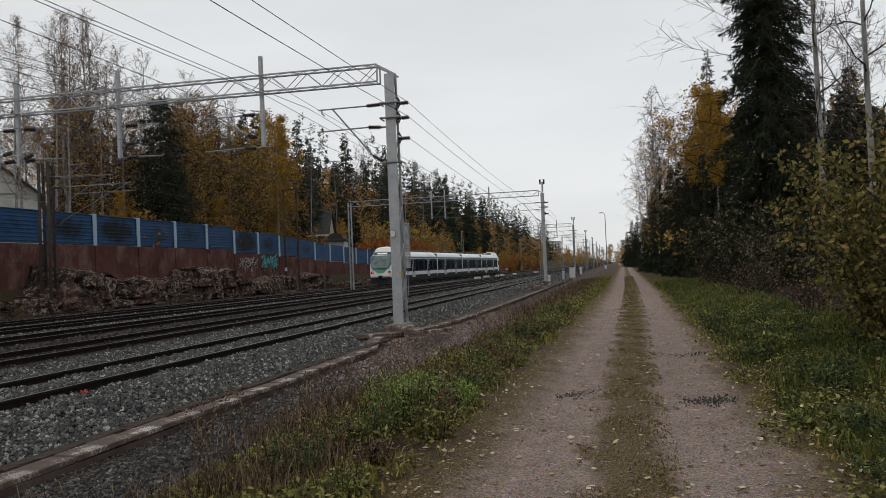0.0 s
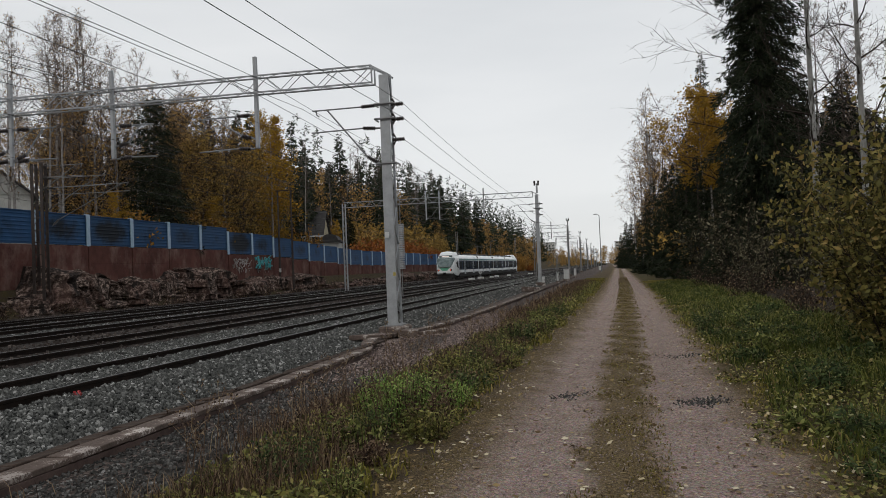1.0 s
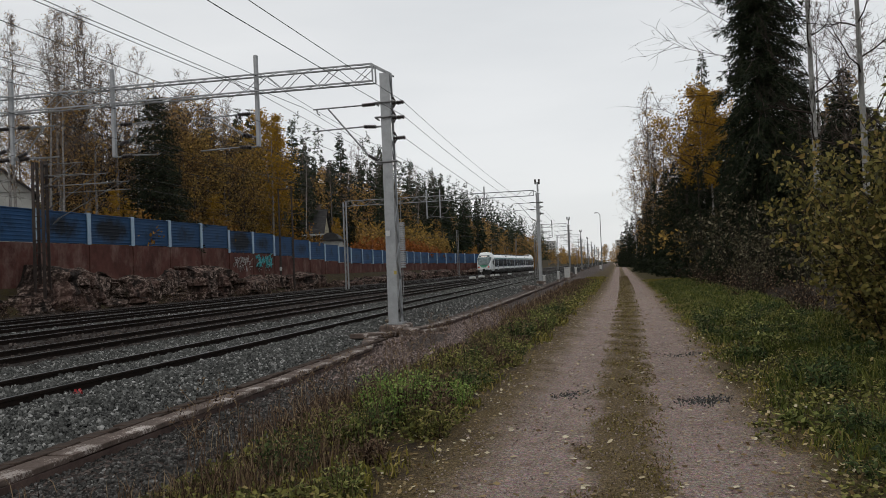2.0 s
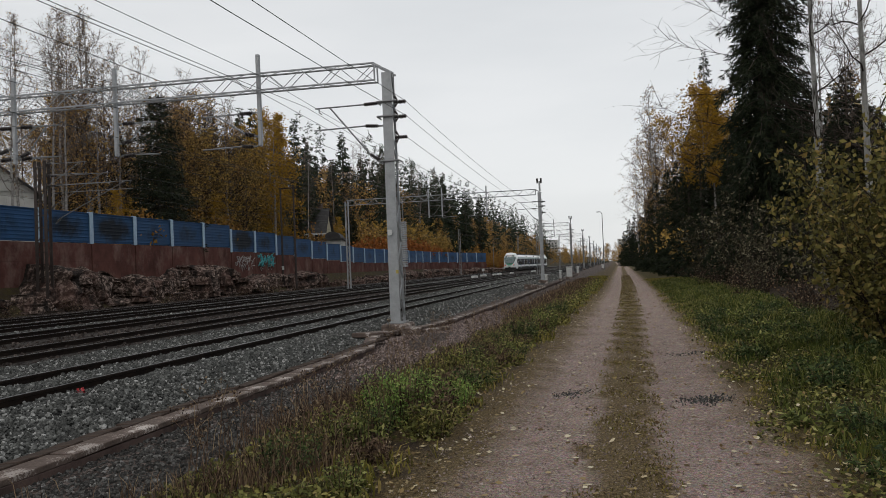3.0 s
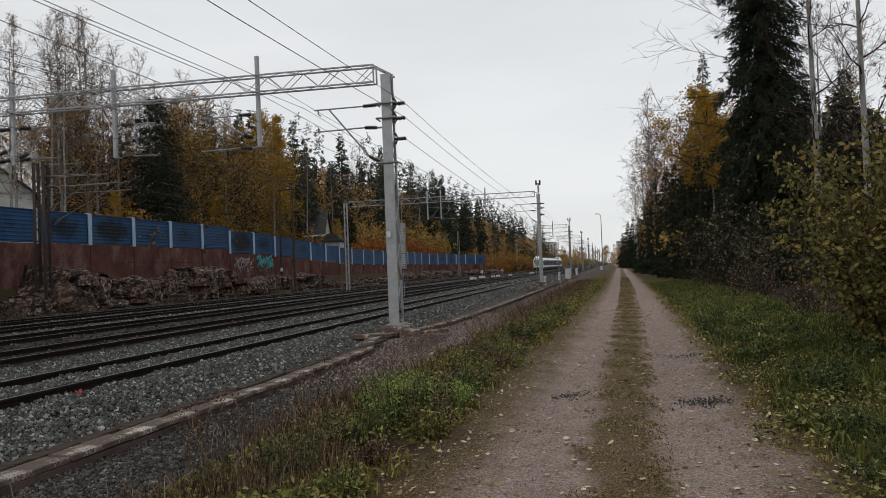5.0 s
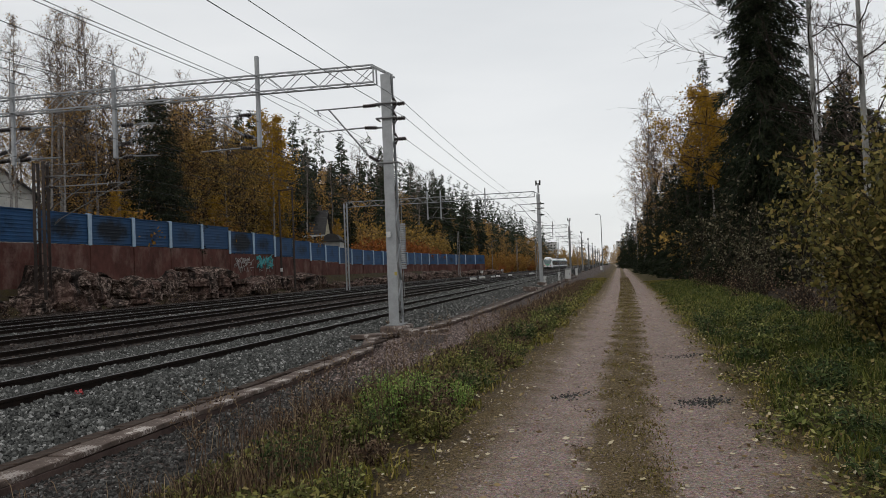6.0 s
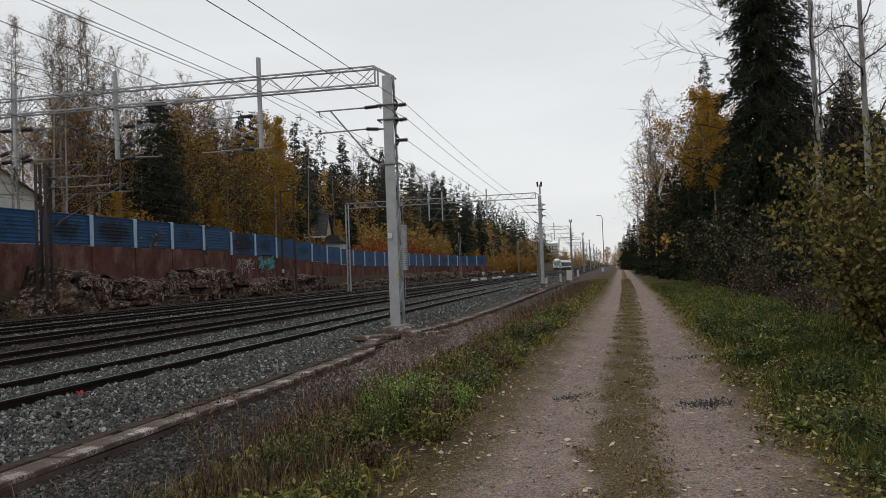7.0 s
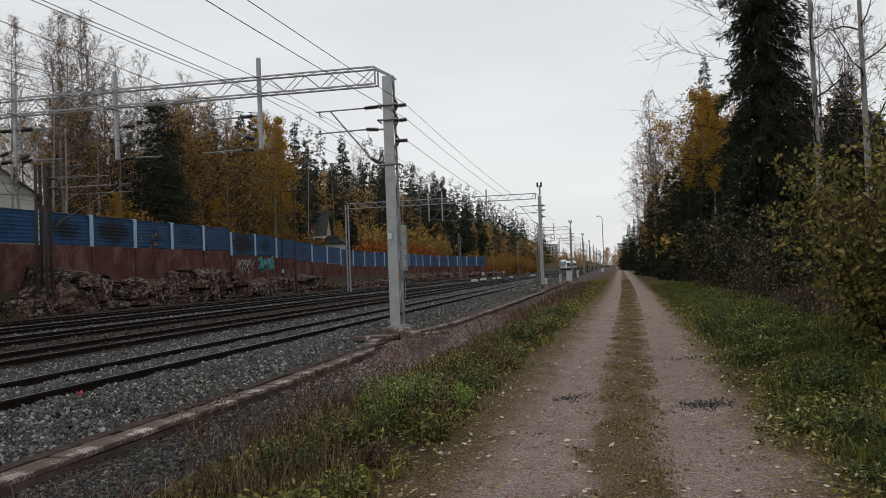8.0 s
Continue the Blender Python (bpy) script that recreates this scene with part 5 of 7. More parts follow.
def spruce_geo(seed, h, width, boughs, sprays, droop=0.4, bare=0.03, quad=0.5, power=0.85, rough=0.3, slim=0.16):
    """Conifer: boughs all up the trunk, sagging and turned up at the tip, hung with many small needle sprays."""
    rng = np.random.default_rng(seed)
    wood, green = Geo(), Geo()
    wood.tube([(0, 0, 0), (0, 0, h * 0.5), (0, 0, h * 0.98)], [0.012 * h + 0.03, 0.008 * h + 0.02, 0.01], 7)
    f = bare + (1 - bare) * rng.uniform(0, 1, boughs) ** 1.15
    f[:12] = np.linspace(0.9, 0.995, 12)
    a = rng.uniform(0, 2 * math.pi, boughs)
    lobe = 1 + 0.14 * np.sin(a * 2 + f * 9) + 0.12 * np.sin(f * 47 + a)
    ln = width * (1 - f) ** power * lobe * rng.uniform(1 - rough * 1.6, 1 + rough * 0.5, boughs) + 0.10
    d = np.stack([np.cos(a), np.sin(a), np.zeros(boughs)], 1)
    root = np.stack([np.zeros(boughs), np.zeros(boughs), f * h], 1)
    sag = droop * (1.15 - f) * ln

    def on(u, i):
        z = -sag[i] * (1.5 * u * u - 0.5 * u ** 4)
        return root[i] + d[i] * (ln[i] * u)[:, None] + np.stack([z * 0, z * 0, z], 1)
    i = np.arange(boughs)
    one = np.ones(boughs)
    wood.ribbons(on(one * 0, i), on(one * 0.5, i), 0.03, 0.018, rng)
    wood.ribbons(on(one * 0.5, i), on(one, i), 0.018, 0.006, rng)
    share = ln / ln.sum()
    i = rng.choice(boughs, boughs * sprays, p=share)
    n = len(i)
    u = rng.uniform(0.05, 1.0, n) ** 0.7
    side = np.stack([-d[i, 1], d[i, 0], np.zeros(n)], 1) * (rng.normal(0, 0.16, n) * ln[i] * (1.15 - u))[:, None]
    pts = on(u, i) + side + np.stack([np.zeros(n), np.zeros(n), -np.abs(rng.normal(0, 0.10, n)) * ln[i] * 0.6], 1)
    dirs = unit(d[i] * rng.uniform(0.1, 0.9, (n, 1)) + unit(side) * rng.uniform(0, 0.8, (n, 1)) + np.stack([np.zeros(n), np.zeros(n), rng.uniform(-1.0, 0.15, n)], 1))
    sz = (quad * (0.55 + 0.45 * (1 - f[i])) * rng.uniform(0.6, 1.3, n))[:, None]
    nrm = unit(np.cross(dirs, rng.normal(size=dirs.shape)))
    v = np.stack([pts, pts + dirs * sz * 0.45 + nrm * sz * slim, pts + dirs * sz, pts + dirs * sz * 0.45 - nrm * sz * slim], 1).reshape(-1, 3)
    k = np.arange(n)[:, None] * 4
    green.add(v, np.concatenate([k, k + 1, k + 2, k + 3], 1))
    return wood, None, green


def tree_kind(name, label, geos, bark, leafm):
    """Build one tree out of its geometry; parts trunk, twigs, crown."""
    wood, fine, green = geos
    th = thing(name, label, "tree", pose(0, -300, 0), "trees")
    part("trunk", wood, bark, th)
    if fine is not None and fine.n:
        part("twig_spray", fine, M_TWIG_BIRCH if bark is M_BARK_BIRCH else M_TWIG, th)
    if green.n:
        part("crown", green, leafm, th)
    return th


M_BARK_ASPEN = grained("aspen_bark", (0.12, 0.118, 0.11), (0.30, 0.295, 0.28), 2.5, 0.9, 0, 25, 0.4, 0.02, (1, 1, 0.5), stain=(0.05, 0.046, 0.042))
KINDS = {
    "bare": [tree_kind("birch_tree", "tall bare birch with white bark and fine drooping twigs", broadleaf(100 + i, 20, 0.28, 2.7, 26, 1.7, 3, 0.16, 420, 0.12, 0.011, 0.45), M_BARK_BIRCH, M_LEAF_RUST) for i in range(3)],
    "aspen": [tree_kind("aspen_tree", "tall leafless aspen with a smooth pale grey trunk", broadleaf(105 + i, 22, 0.20, 3.6, 22, 0.55, 2, 0.20, 0, 0.1, 0.010, 0.0, wander=0.004), M_BARK_ASPEN, M_LEAF_RUST) for i in range(2)],
    "yellow": [tree_kind("birch_tree", "birch in yellow autumn leaf", broadleaf(110 + i, 18, 0.12, 3.4, 30, 0.9, 1, 0.17, 9000, 0.20, 0.012, 0.3, 0.8), M_BARK_BIRCH, M_LEAF_YELLOW) for i in range(2)],
    "gold_top": [tree_kind("birch_tree", "birch with a golden crown among dark spruces", broadleaf(117, 17, 0.50, 3.0, 26, 0.8, 2, 0.16, 9000, 0.19, 0.012, 0.2, 0.8), M_BARK_BIRCH, M_LEAF_YELLOW)],
    "rust": [tree_kind("alder_tree", "thinning tree with rust-brown autumn leaves", broadleaf(120 + i, 16, 0.08, 3.1, 28, 1.1, 2, 0.14, 2400, 0.17, 0.012, 0.1, 1.6), M_BARK_DARK, M_LEAF_RUST) for i in range(3)],
    "olive": [tree_kind("alder_tree", "alder with brown-olive and yellow autumn leaves", broadleaf(130 + i, 13, 0.05, 2.9, 28, 1.0, 2, 0.13, 3000, 0.17, 0.012, 0.1, 1.4), M_BARK_DARK, M_LEAF_OLIVE) for i in range(2)],
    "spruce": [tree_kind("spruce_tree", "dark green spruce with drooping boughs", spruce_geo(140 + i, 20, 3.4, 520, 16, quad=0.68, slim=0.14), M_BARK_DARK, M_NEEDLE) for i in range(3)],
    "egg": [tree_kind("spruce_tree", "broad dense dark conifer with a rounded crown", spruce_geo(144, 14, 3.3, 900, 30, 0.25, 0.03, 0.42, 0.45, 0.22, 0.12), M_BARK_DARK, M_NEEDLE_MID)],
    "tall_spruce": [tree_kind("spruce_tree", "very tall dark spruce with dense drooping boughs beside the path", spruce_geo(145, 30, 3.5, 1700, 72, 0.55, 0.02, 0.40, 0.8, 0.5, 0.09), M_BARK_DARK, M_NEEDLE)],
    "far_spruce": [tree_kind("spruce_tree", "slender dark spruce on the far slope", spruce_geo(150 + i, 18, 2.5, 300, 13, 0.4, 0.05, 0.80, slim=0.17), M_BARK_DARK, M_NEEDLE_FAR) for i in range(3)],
    "grey": [tree_kind("birch_tree", "leafless grey birch among conifers", broadleaf(155 + i, 18, 0.35, 2.2, 22, 1.5, 2, 0.13, 0, 0.1, 0.012, 0.4), M_BARK_BIRCH, M_LEAF_RUST) for i in range(2)],
}
OWN = {"bare": 20, "aspen": 22, "yellow": 18, "rust": 16, "olive": 13, "spruce": 20, "egg": 14, "far_spruce": 18, "grey": 18, "tall_spruce": 30, "gold_top": 17}


def plant(kind, i, x, y, height, turn=None, spread=1.0, lean=1.5):
    rng = random.Random(int(x * 71 + y * 37))
    src = KINDS[kind][i % len(KINDS[kind])]
    s = height / OWN[kind]
    z = float(ground_height(x, y)) - 0.1
    t = copy_thing(src, pose(x, y, z, rng.uniform(-lean, lean), rng.uniform(-lean, lean), rng.uniform(0, 360) if turn is None else turn))
    t.scale = (s * spread, s * spread, s)
    return t


# above the barrier: kind, variant, x, y, height, spread
BANK_TREES = (
    ("bare", 0, -47, 66, 22.5, 1.0), ("bare", 1, -45, 71, 21.0, 0.9), ("bare", 1, -56, 76, 20, 1),
    ("rust", 1, -44, 60, 14, 1), ("egg", 0, -39.8, 66.0, 16.0, 0.95), ("olive", 0, -40.5, 74, 13.5, 1.05), ("rust", 2, -43, 76, 15.5, 1), ("bare", 0, -44, 84, 18.5, 1.0),
    ("olive", 1, -40, 79, 11.5, 1), ("yellow", 0, -41, 94, 18.0, 1.2), ("yellow", 1, -42.5, 97, 19.0, 1.1), ("yellow", 0, -40, 60, 6.5, 1.2))
BANK_TREES_2 = (
    ("olive", 0, -41, 86, 14, 1), ("rust", 0, -52, 90, 18, 1), ("yellow", 1, -40, 77, 7.5, 1.3), ("rust", 1, -40.5, 70.0, 14.5, 1.1), ("rust", 2, -41, 83, 15, 1.0), ("olive", 1, -41.5, 90, 14, 0.9),
    ("spruce", 2, -62, 58, 15, 1.0), ("spruce", 0, -44, 133, 12, 0.9), ("yellow", 0, -42, 121, 7, 0.9), ("rust", 0, -46, 96, 16, 1.0))
BANK_TREES_4 = (("bare", 0, -50, 88, 19, 1.2), ("bare", 1, -49, 80, 19, 1.2), ("bare", 2, -50, 97, 19, 1.1), ("grey", 0, -54, 92, 20, 1.3), ("bare", 0, -52, 76, 20, 1.2), ("rust", 1, -48, 84, 17, 1.1), ("spruce", 2, -47, 90, 16, 1.2))
BANK_TREES_5 = (
    ("rust", 0, -43, 77, 17.0, 1.0), ("rust", 1, -44, 82, 18.0, 1.0), ("rust", 2, -43.5, 87, 17.0, 1.0), ("olive", 0, -42.5, 79.5, 15.0, 1.0), ("bare", 2, -45, 80, 20.5, 1.0), ("olive", 1, -42, 84.5, 14.5, 1.0), ("rust", 1, -41.5, 73.5, 15.5, 1.0), ("rust", 2, -45.5, 75, 17.5, 1.1), ("rust", 0, -46, 85, 18.0, 1.1),
    ("spruce", 0, -50, 66, 13.0, 1.2), ("spruce", 2, -48, 73, 14.0, 1.2), ("spruce", 0, -51, 79, 14.0, 1.2), ("rust", 0, -48, 63, 13.5, 1.2), ("rust", 1, -47, 69, 14, 1.2), ("rust", 2, -49, 76, 15, 1.2), ("rust", 0, -46, 81, 15, 1.2), ("olive", 1, -48, 87, 14, 1.2),
    ("rust", 2, -51, 71, 15, 1.2), ("far_spruce", 0, -49, 127, 15.5, 1.2), ("far_spruce", 1, -51, 131, 17, 1.2), ("far_spruce", 2, -54, 134, 16, 1.2), ("far_spruce", 2, -52, 138, 17, 1.1), ("far_spruce", 0, -50, 142, 17, 1.2), ("far_spruce", 1, -55, 143, 17, 1.2),
    ("far_spruce", 2, -52, 148, 17, 1.2), ("far_spruce", 0, -49, 152, 16, 1.1), ("far_spruce", 0, -54, 155, 17, 1.2), ("far_spruce", 1, -50, 160, 15, 1.2), ("grey", 0, -48, 136, 16, 1.1), ("grey", 1, -48, 146, 16, 1.1), ("far_spruce", 2, -52, 166, 15, 1.2), ("far_spruce", 0, -48, 172, 14, 1.2), ("far_spruce", 1, -51, 180, 15, 1.2))
BANK_TREES_3 = (
    ("bare", 0, -41.5, 55.5, 18.0, 0.9), ("bare", 1, -44.5, 54.0, 19.5, 0.9), ("bare", 2, -43.0, 51.5, 18.0, 0.9), ("bare", 0, -43.8, 57.0, 19.5, 0.9), ("bare", 1, -46.5, 66.0, 22.0, 0.9), ("bare", 1, -45, 60, 21.5, 1.1), ("bare", 2, -46, 65, 22.0, 1.1), ("bare", 0, -45, 68, 20.0, 1.1), ("bare", 1, -41.0, 82, 16.0, 0.9),
    ("bare", 2, -50, 67, 22.5, 1.0), ("rust", 1, -47, 62, 14, 1.1), ("grey", 0, -49, 112, 19, 1.0), ("grey", 1, -46, 118, 18, 1.0), ("far_spruce", 1, -47, 108, 17, 1.0), ("far_spruce", 0, -52, 104, 15, 1.2), ("far_spruce", 2, -55, 110, 16, 1.2), ("far_spruce", 1, -51, 114, 15, 1.2), ("far_spruce", 0, -56, 118, 16, 1.2), ("far_spruce", 2, -52, 122, 16, 1.2), ("grey", 1, -48, 109, 17, 1.0), ("grey", 0, -50, 119, 17, 1.0))
PATH_TREES = (
    ("tall_spruce", 0, 8.5, 47, 33, 0.82), ("spruce", 2, 15.3, 58, 13.6, 1.4), ("spruce", 0, 15.8, 59.5, 12.6, 1.5), ("spruce", 1, 9.6, 43, 8.5, 1.4), ("spruce", 2, 9.0, 58, 12.5, 1.2), ("spruce", 0, 10.2, 64, 13.5, 1.2), ("spruce", 1, 8.0, 71, 11, 1.3), ("aspen", 0, 9.5, 40, 25, 0.8), ("aspen", 1, 10.42, 36, 24, 0.75), ("aspen", 1, 8.6, 54, 21, 1.5),
    ("gold_top", 0, 7.4, 66, 14.4, 1.05), ("gold_top", 0, 8.4, 69, 14.2, 1.0), ("spruce", 1, 12.6, 58, 12.0, 1.4), ("spruce", 0, 14.0, 61, 12.5, 1.4), ("egg", 0, 12.8, 57, 11.6, 1.1), ("egg", 0, 17.0, 58, 11.0, 1.15), ("egg", 0, 19.0, 58, 11.0, 1.15), ("spruce", 0, 8.9, 74, 15.5, 1.0), ("spruce", 2, 10.2, 78, 17.0, 1.0), ("spruce", 1, 8.0, 84, 16.0, 0.9), ("spruce", 1, 13.4, 52, 9.6, 1.3), ("spruce", 0, 17.2, 57, 10.5, 1.2), ("spruce", 1, 12.0, 56, 10.0, 1.3), ("spruce", 2, 11.5, 47, 8.0, 1.4), ("spruce", 0, 15.0, 48, 8.0, 1.4), ("spruce", 1, 8.4, 76, 20.5, 0.75), ("spruce", 0, 6.6, 62, 9.5, 1.2), ("spruce", 2, 7.4, 55, 9, 1.2), ("spruce", 1, 6.5, 72, 11, 1.2),
    ("spruce", 0, 6.2, 80, 11, 1.2), ("spruce", 1, 6.4, 88, 11.5, 1.2), ("spruce", 2, 6.3, 96, 12, 1.2), ("spruce", 0, 6.0, 108, 12, 1.3), ("spruce", 1, 6.0, 122, 12, 1.3), ("spruce", 2, 6.1, 138, 13, 1.3),
    ("rust", 0, 6.4, 100, 17, 1.0), ("rust", 1, 6.0, 112, 19, 1.0), ("rust", 2, 6.3, 126, 20, 1.0), ("bare", 1, 5.6, 110, 24, 1.3))
PATH_TREES_3 = (("bare", 0, 5.4, 135, 21, 1.3), ("bare", 2, 6.2, 118, 19, 1.2), ("bare", 1, 5.4, 172, 19, 1.2), ("spruce", 0, 5.6, 208, 13, 1.2), ("spruce", 1, 4.6, 228, 13, 1.3), ("spruce", 2, 6.6, 188, 12, 1.2), ("spruce", 0, 6.2, 160, 10, 1.2), ("olive", 1, 5.2, 240, 9, 1.2), ("spruce", 1, 3.6, 262, 11, 1.2), ("yellow", 0, 6.0, 150, 7, 1.0))
PATH_TREES_4 = (("grey", 0, 16.0, 60, 18, 1.2), ("grey", 1, 18.5, 57, 17, 1.2), ("grey", 0, 15.0, 51, 15, 1.2), ("rust", 2, 17.0, 62, 14, 1.1), ("grey", 1, 13.0, 54, 17, 1.2))
PATH_TREES_2 = (("bare", 2, 8.0, 112, 20, 1.2), ("bare", 1, 8.0, 92, 17, 1.2), ("rust", 0, 6.9, 84, 12, 0.9), ("spruce", 0, 7.0, 104, 10, 1.1), ("bare", 0, 7.6, 130, 17, 1.2), ("spruce", 2, 8.0, 120, 11, 1.1))


def woods():
    for kind, i, x, y, h, s in BANK_TREES + BANK_TREES_2 + BANK_TREES_3 + BANK_TREES_4 + BANK_TREES_5 + PATH_TREES + PATH_TREES_2 + PATH_TREES_3 + PATH_TREES_4:
        plant(kind, i, x, y, h, None, s, 0.3 if kind == "aspen" else 1.5)
    rng = random.Random(8)
    # second row of the bank wood
    for k in range(36):
        y = 46 + k * 1.75 + rng.uniform(-2, 2)
        x = -rng.uniform(42, 60)
        kind = rng.choice(["rust", "rust", "olive", "rust", "bare", "bare", "spruce"])
        if y < 66 and (0.76 < -x / y < 0.95 or math.hypot(x + 51.4, y - 56.2) < 8.5):
            continue
        plant(kind, k, x, y, rng.uniform(9, 14) if kind != "bare" else rng.uniform(14, 18), None, 1.15)
    # back of the bank wood
    for k in range(16):
        y = 66 + k * 3.0 + rng.uniform(-2, 2)
        plant(rng.choice(["rust", "olive", "rust"]), k, -rng.uniform(60, 76), y, rng.uniform(11, 15), None, 1.3)
    # conifer slope beyond the houses
    for k in range(72):
        y = 106 + k * 2.3 + rng.uniform(-2, 2)
        x = -rng.uniform(53, 68) if y < 150 else -rng.uniform(43, 60)
        kind = rng.choice(["far_spruce", "far_spruce", "far_spruce", "grey", "grey", "rust"])
        plant(kind, k, x, y, rng.uniform(17, 24) if kind != "rust" else rng.uniform(12, 16), None, 1.1)
    # forest edge along the path
    for k in range(28):
        y = 84 + k * 5.6 + rng.uniform(-2, 2)
        x = float(path_middle(y)) + rng.uniform(6, 11)
        kind = rng.choice(["far_spruce", "far_spruce", "rust", "rust", "grey"])
        plant(kind, k, x, y, rng.uniform(10, 16) if kind == "far_spruce" else rng.uniform(8, 14), None, 1.1)
    # thick dark wood farther in
    for k in range(24):
        y = 40 + k * 5.6 + rng.uniform(-2, 2)
        plant("spruce" if y < 70 else "far_spruce", k, float(path_middle(y)) + rng.uniform(12, 22), y, rng.uniform(8, 12) if y < 66 else rng.uniform(12, 17), None, 1.2)


woods()


def far_woods():
    """Distant tree belts, too many to count."""
    rng = np.random.default_rng(77)
    sp = [spruce_geo(160 + i, 17, 2.4, 60, 12, quad=0.8)[2] for i in range(3)]
    lf = [broadleaf(170 + i, 14, 0.10, 3.0, 16, 1.0, 1, 0.2, 800, 0.42)[2] for i in range(2)]
    for label, geos, mt, n, xs, ys, zs in (
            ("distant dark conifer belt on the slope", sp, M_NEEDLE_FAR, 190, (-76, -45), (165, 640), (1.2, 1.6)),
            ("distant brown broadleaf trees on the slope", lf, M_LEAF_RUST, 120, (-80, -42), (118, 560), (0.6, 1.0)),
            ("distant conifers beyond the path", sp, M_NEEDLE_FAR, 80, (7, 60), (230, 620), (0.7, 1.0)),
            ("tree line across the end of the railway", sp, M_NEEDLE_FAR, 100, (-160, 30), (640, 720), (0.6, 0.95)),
            ("hazy brown trees closing the far end", lf, M_LEAF_RUST, 110, (-75, 14), (430, 620), (0.5, 0.85))):
        g = Geo()
        for k in range(n):
            y = rng.uniform(*ys)
            x = rng.uniform(*xs) + (0.02 * (y - 12) if xs[0] > 0 else 0)
            src = geos[k % len(geos)]
            g.add(*src.moved(x, y, float(ground_height(x, y)) - 0.2, rng.uniform(0, 6.28), rng.uniform(*zs)))
        tagged(part("far_trees", g, mt), label, "trees", kind="stuff")


far_woods()


def clear_patterns(kinds):
    """The pattern plants have been copied; take the patterns away."""
    for group in kinds.values():
        for ob in group:
            for o in (*ob.children_recursive, ob):
                bpy.data.objects.remove(o)


clear_patterns(KINDS)


# ---- shrubs, grass, fallen leaves ----
def bush_geo(seed, h, width, stems, leaf, size, twigs=6, stem_r=0.018, low=0.15):
    """Many-stemmed shrub: arching stems, side twigs and leaves."""
    rng = np.random.default_rng(seed)
    wood, green = Geo(), Geo()
    p0, p1, r0, r1, tips, t0, t1 = [], [], [], [], [], [], []
    for i in range(stems):
        a = rng.uniform(0, 2 * math.pi)
        p = np.array([math.cos(a), math.sin(a), 0]) * rng.uniform(0, 0.15) * width
        d = np.array([math.cos(a) * rng.uniform(0.05, 0.7) * width / h, math.sin(a) * rng.uniform(0.05, 0.7) * width / h, 1.0])
        d /= np.linalg.norm(d)
        ln = h * rng.uniform(0.6, 1.1)
        for s in range(5):
            q = p + d * ln / 5
            p0.append(p), p1.append(q), r0.append(stem_r * (1 - s * 0.18)), r1.append(stem_r * (0.82 - s * 0.16))
            if (s + 1) / 5 > low:
                for _ in range(twigs):
                    o = p + (q - p) * rng.uniform(0, 1)
                    e = d * 0.7 + rng.normal(0, 0.55, 3)
                    e /= np.linalg.norm(e)
                    w = o + e * rng.uniform(0.15, 0.42) * h * 0.5
                    t0.append(o), t1.append(w)
                    tips += [o + (w - o) * f for f in (0.35, 0.6, 0.8, 1.0)]
            d = d + rng.normal(0, 0.12, 3)
            d[2] -= 0.04
            d /= np.linalg.norm(d)
            p = q
    wood.bars(p0, p1, r0, r1, 4)
    fine = Geo()
    fine.ribbons(t0, t1, 0.007, 0.002, rng)
    tips = np.array(tips)
    if leaf:
        pts = tips[rng.integers(0, len(tips), leaf)] + rng.normal(0, size * 0.5, (leaf, 3))
        green.leaves(pts, rng.uniform(0.6, 1.25, leaf) * size, rng, 0.0, 0.6)
    return wood, fine, green


def shrub_kind(name, label, geos, leafm):
    wood, fine, green = geos
    th = thing(name, label, "shrub", pose(0, -300, 0), "shrubs")
    tagged(part("branch_frame", wood, M_TWIG, th), kind="stuff")
    tagged(part("twig_spray", fine, M_TWIG, th), kind="stuff")
    if green.n:
        part("foliage", green, leafm, th)
    return th


SHRUBS = {
    "willow": [shrub_kind("willow_shrub", "tall willow shrub with yellow-green autumn leaves beside the path", bush_geo(200 + i, 4.0, 3.4, 28, 8500, 0.12, 7, 0.022), M_LEAF_SHRUB) for i in range(2)],
    "pale": [shrub_kind("alder_shrub", "half-bare alder shrub with pale curled leaves", bush_geo(210 + i, 5.0, 3.6, 14, 1000, 0.16, 2, 0.020), M_LEAF_PALE) for i in range(2)],
    "brown": [shrub_kind("bramble_shrub", "tangled brown leafless undergrowth", bush_geo(220 + i, 1.5, 2.4, 18, 420, 0.08, 3, 0.008), M_STALK) for i in range(2)],
    "hedge": [shrub_kind("orange_hedge", "low rust-orange hedge shrub above the barrier", bush_geo(230 + i, 2.6, 4.2, 16, 1100, 0.34, 3, 0.02), M_HEDGE) for i in range(2)],
    "gold": [shrub_kind("willow_shrub", "golden autumn willow thicket beside the tracks", bush_geo(240 + i, 6.0, 6.0, 20, 2000, 0.46, 4, 0.03), M_LEAF_GOLD) for i in range(2)],
    "olive": [shrub_kind("willow_shrub", "olive-green willow thicket above the barrier", bush_geo(250 + i, 6.0, 6.0, 20, 2000, 0.46, 4, 0.03), M_LEAF_OLIVE) for i in range(2)],
}


def set_shrub(kind, i, x, y, scale, flat=1.0, z=None):
    rng = random.Random(int(x * 91 + y * 17) + i)
    t = copy_thing(SHRUBS[kind][i % 2], pose(x, y, float(ground_height(x, y)) - 0.05 if z is None else z, 0, 0, rng.uniform(0, 360)))
    t.scale = (scale, scale, scale * flat)


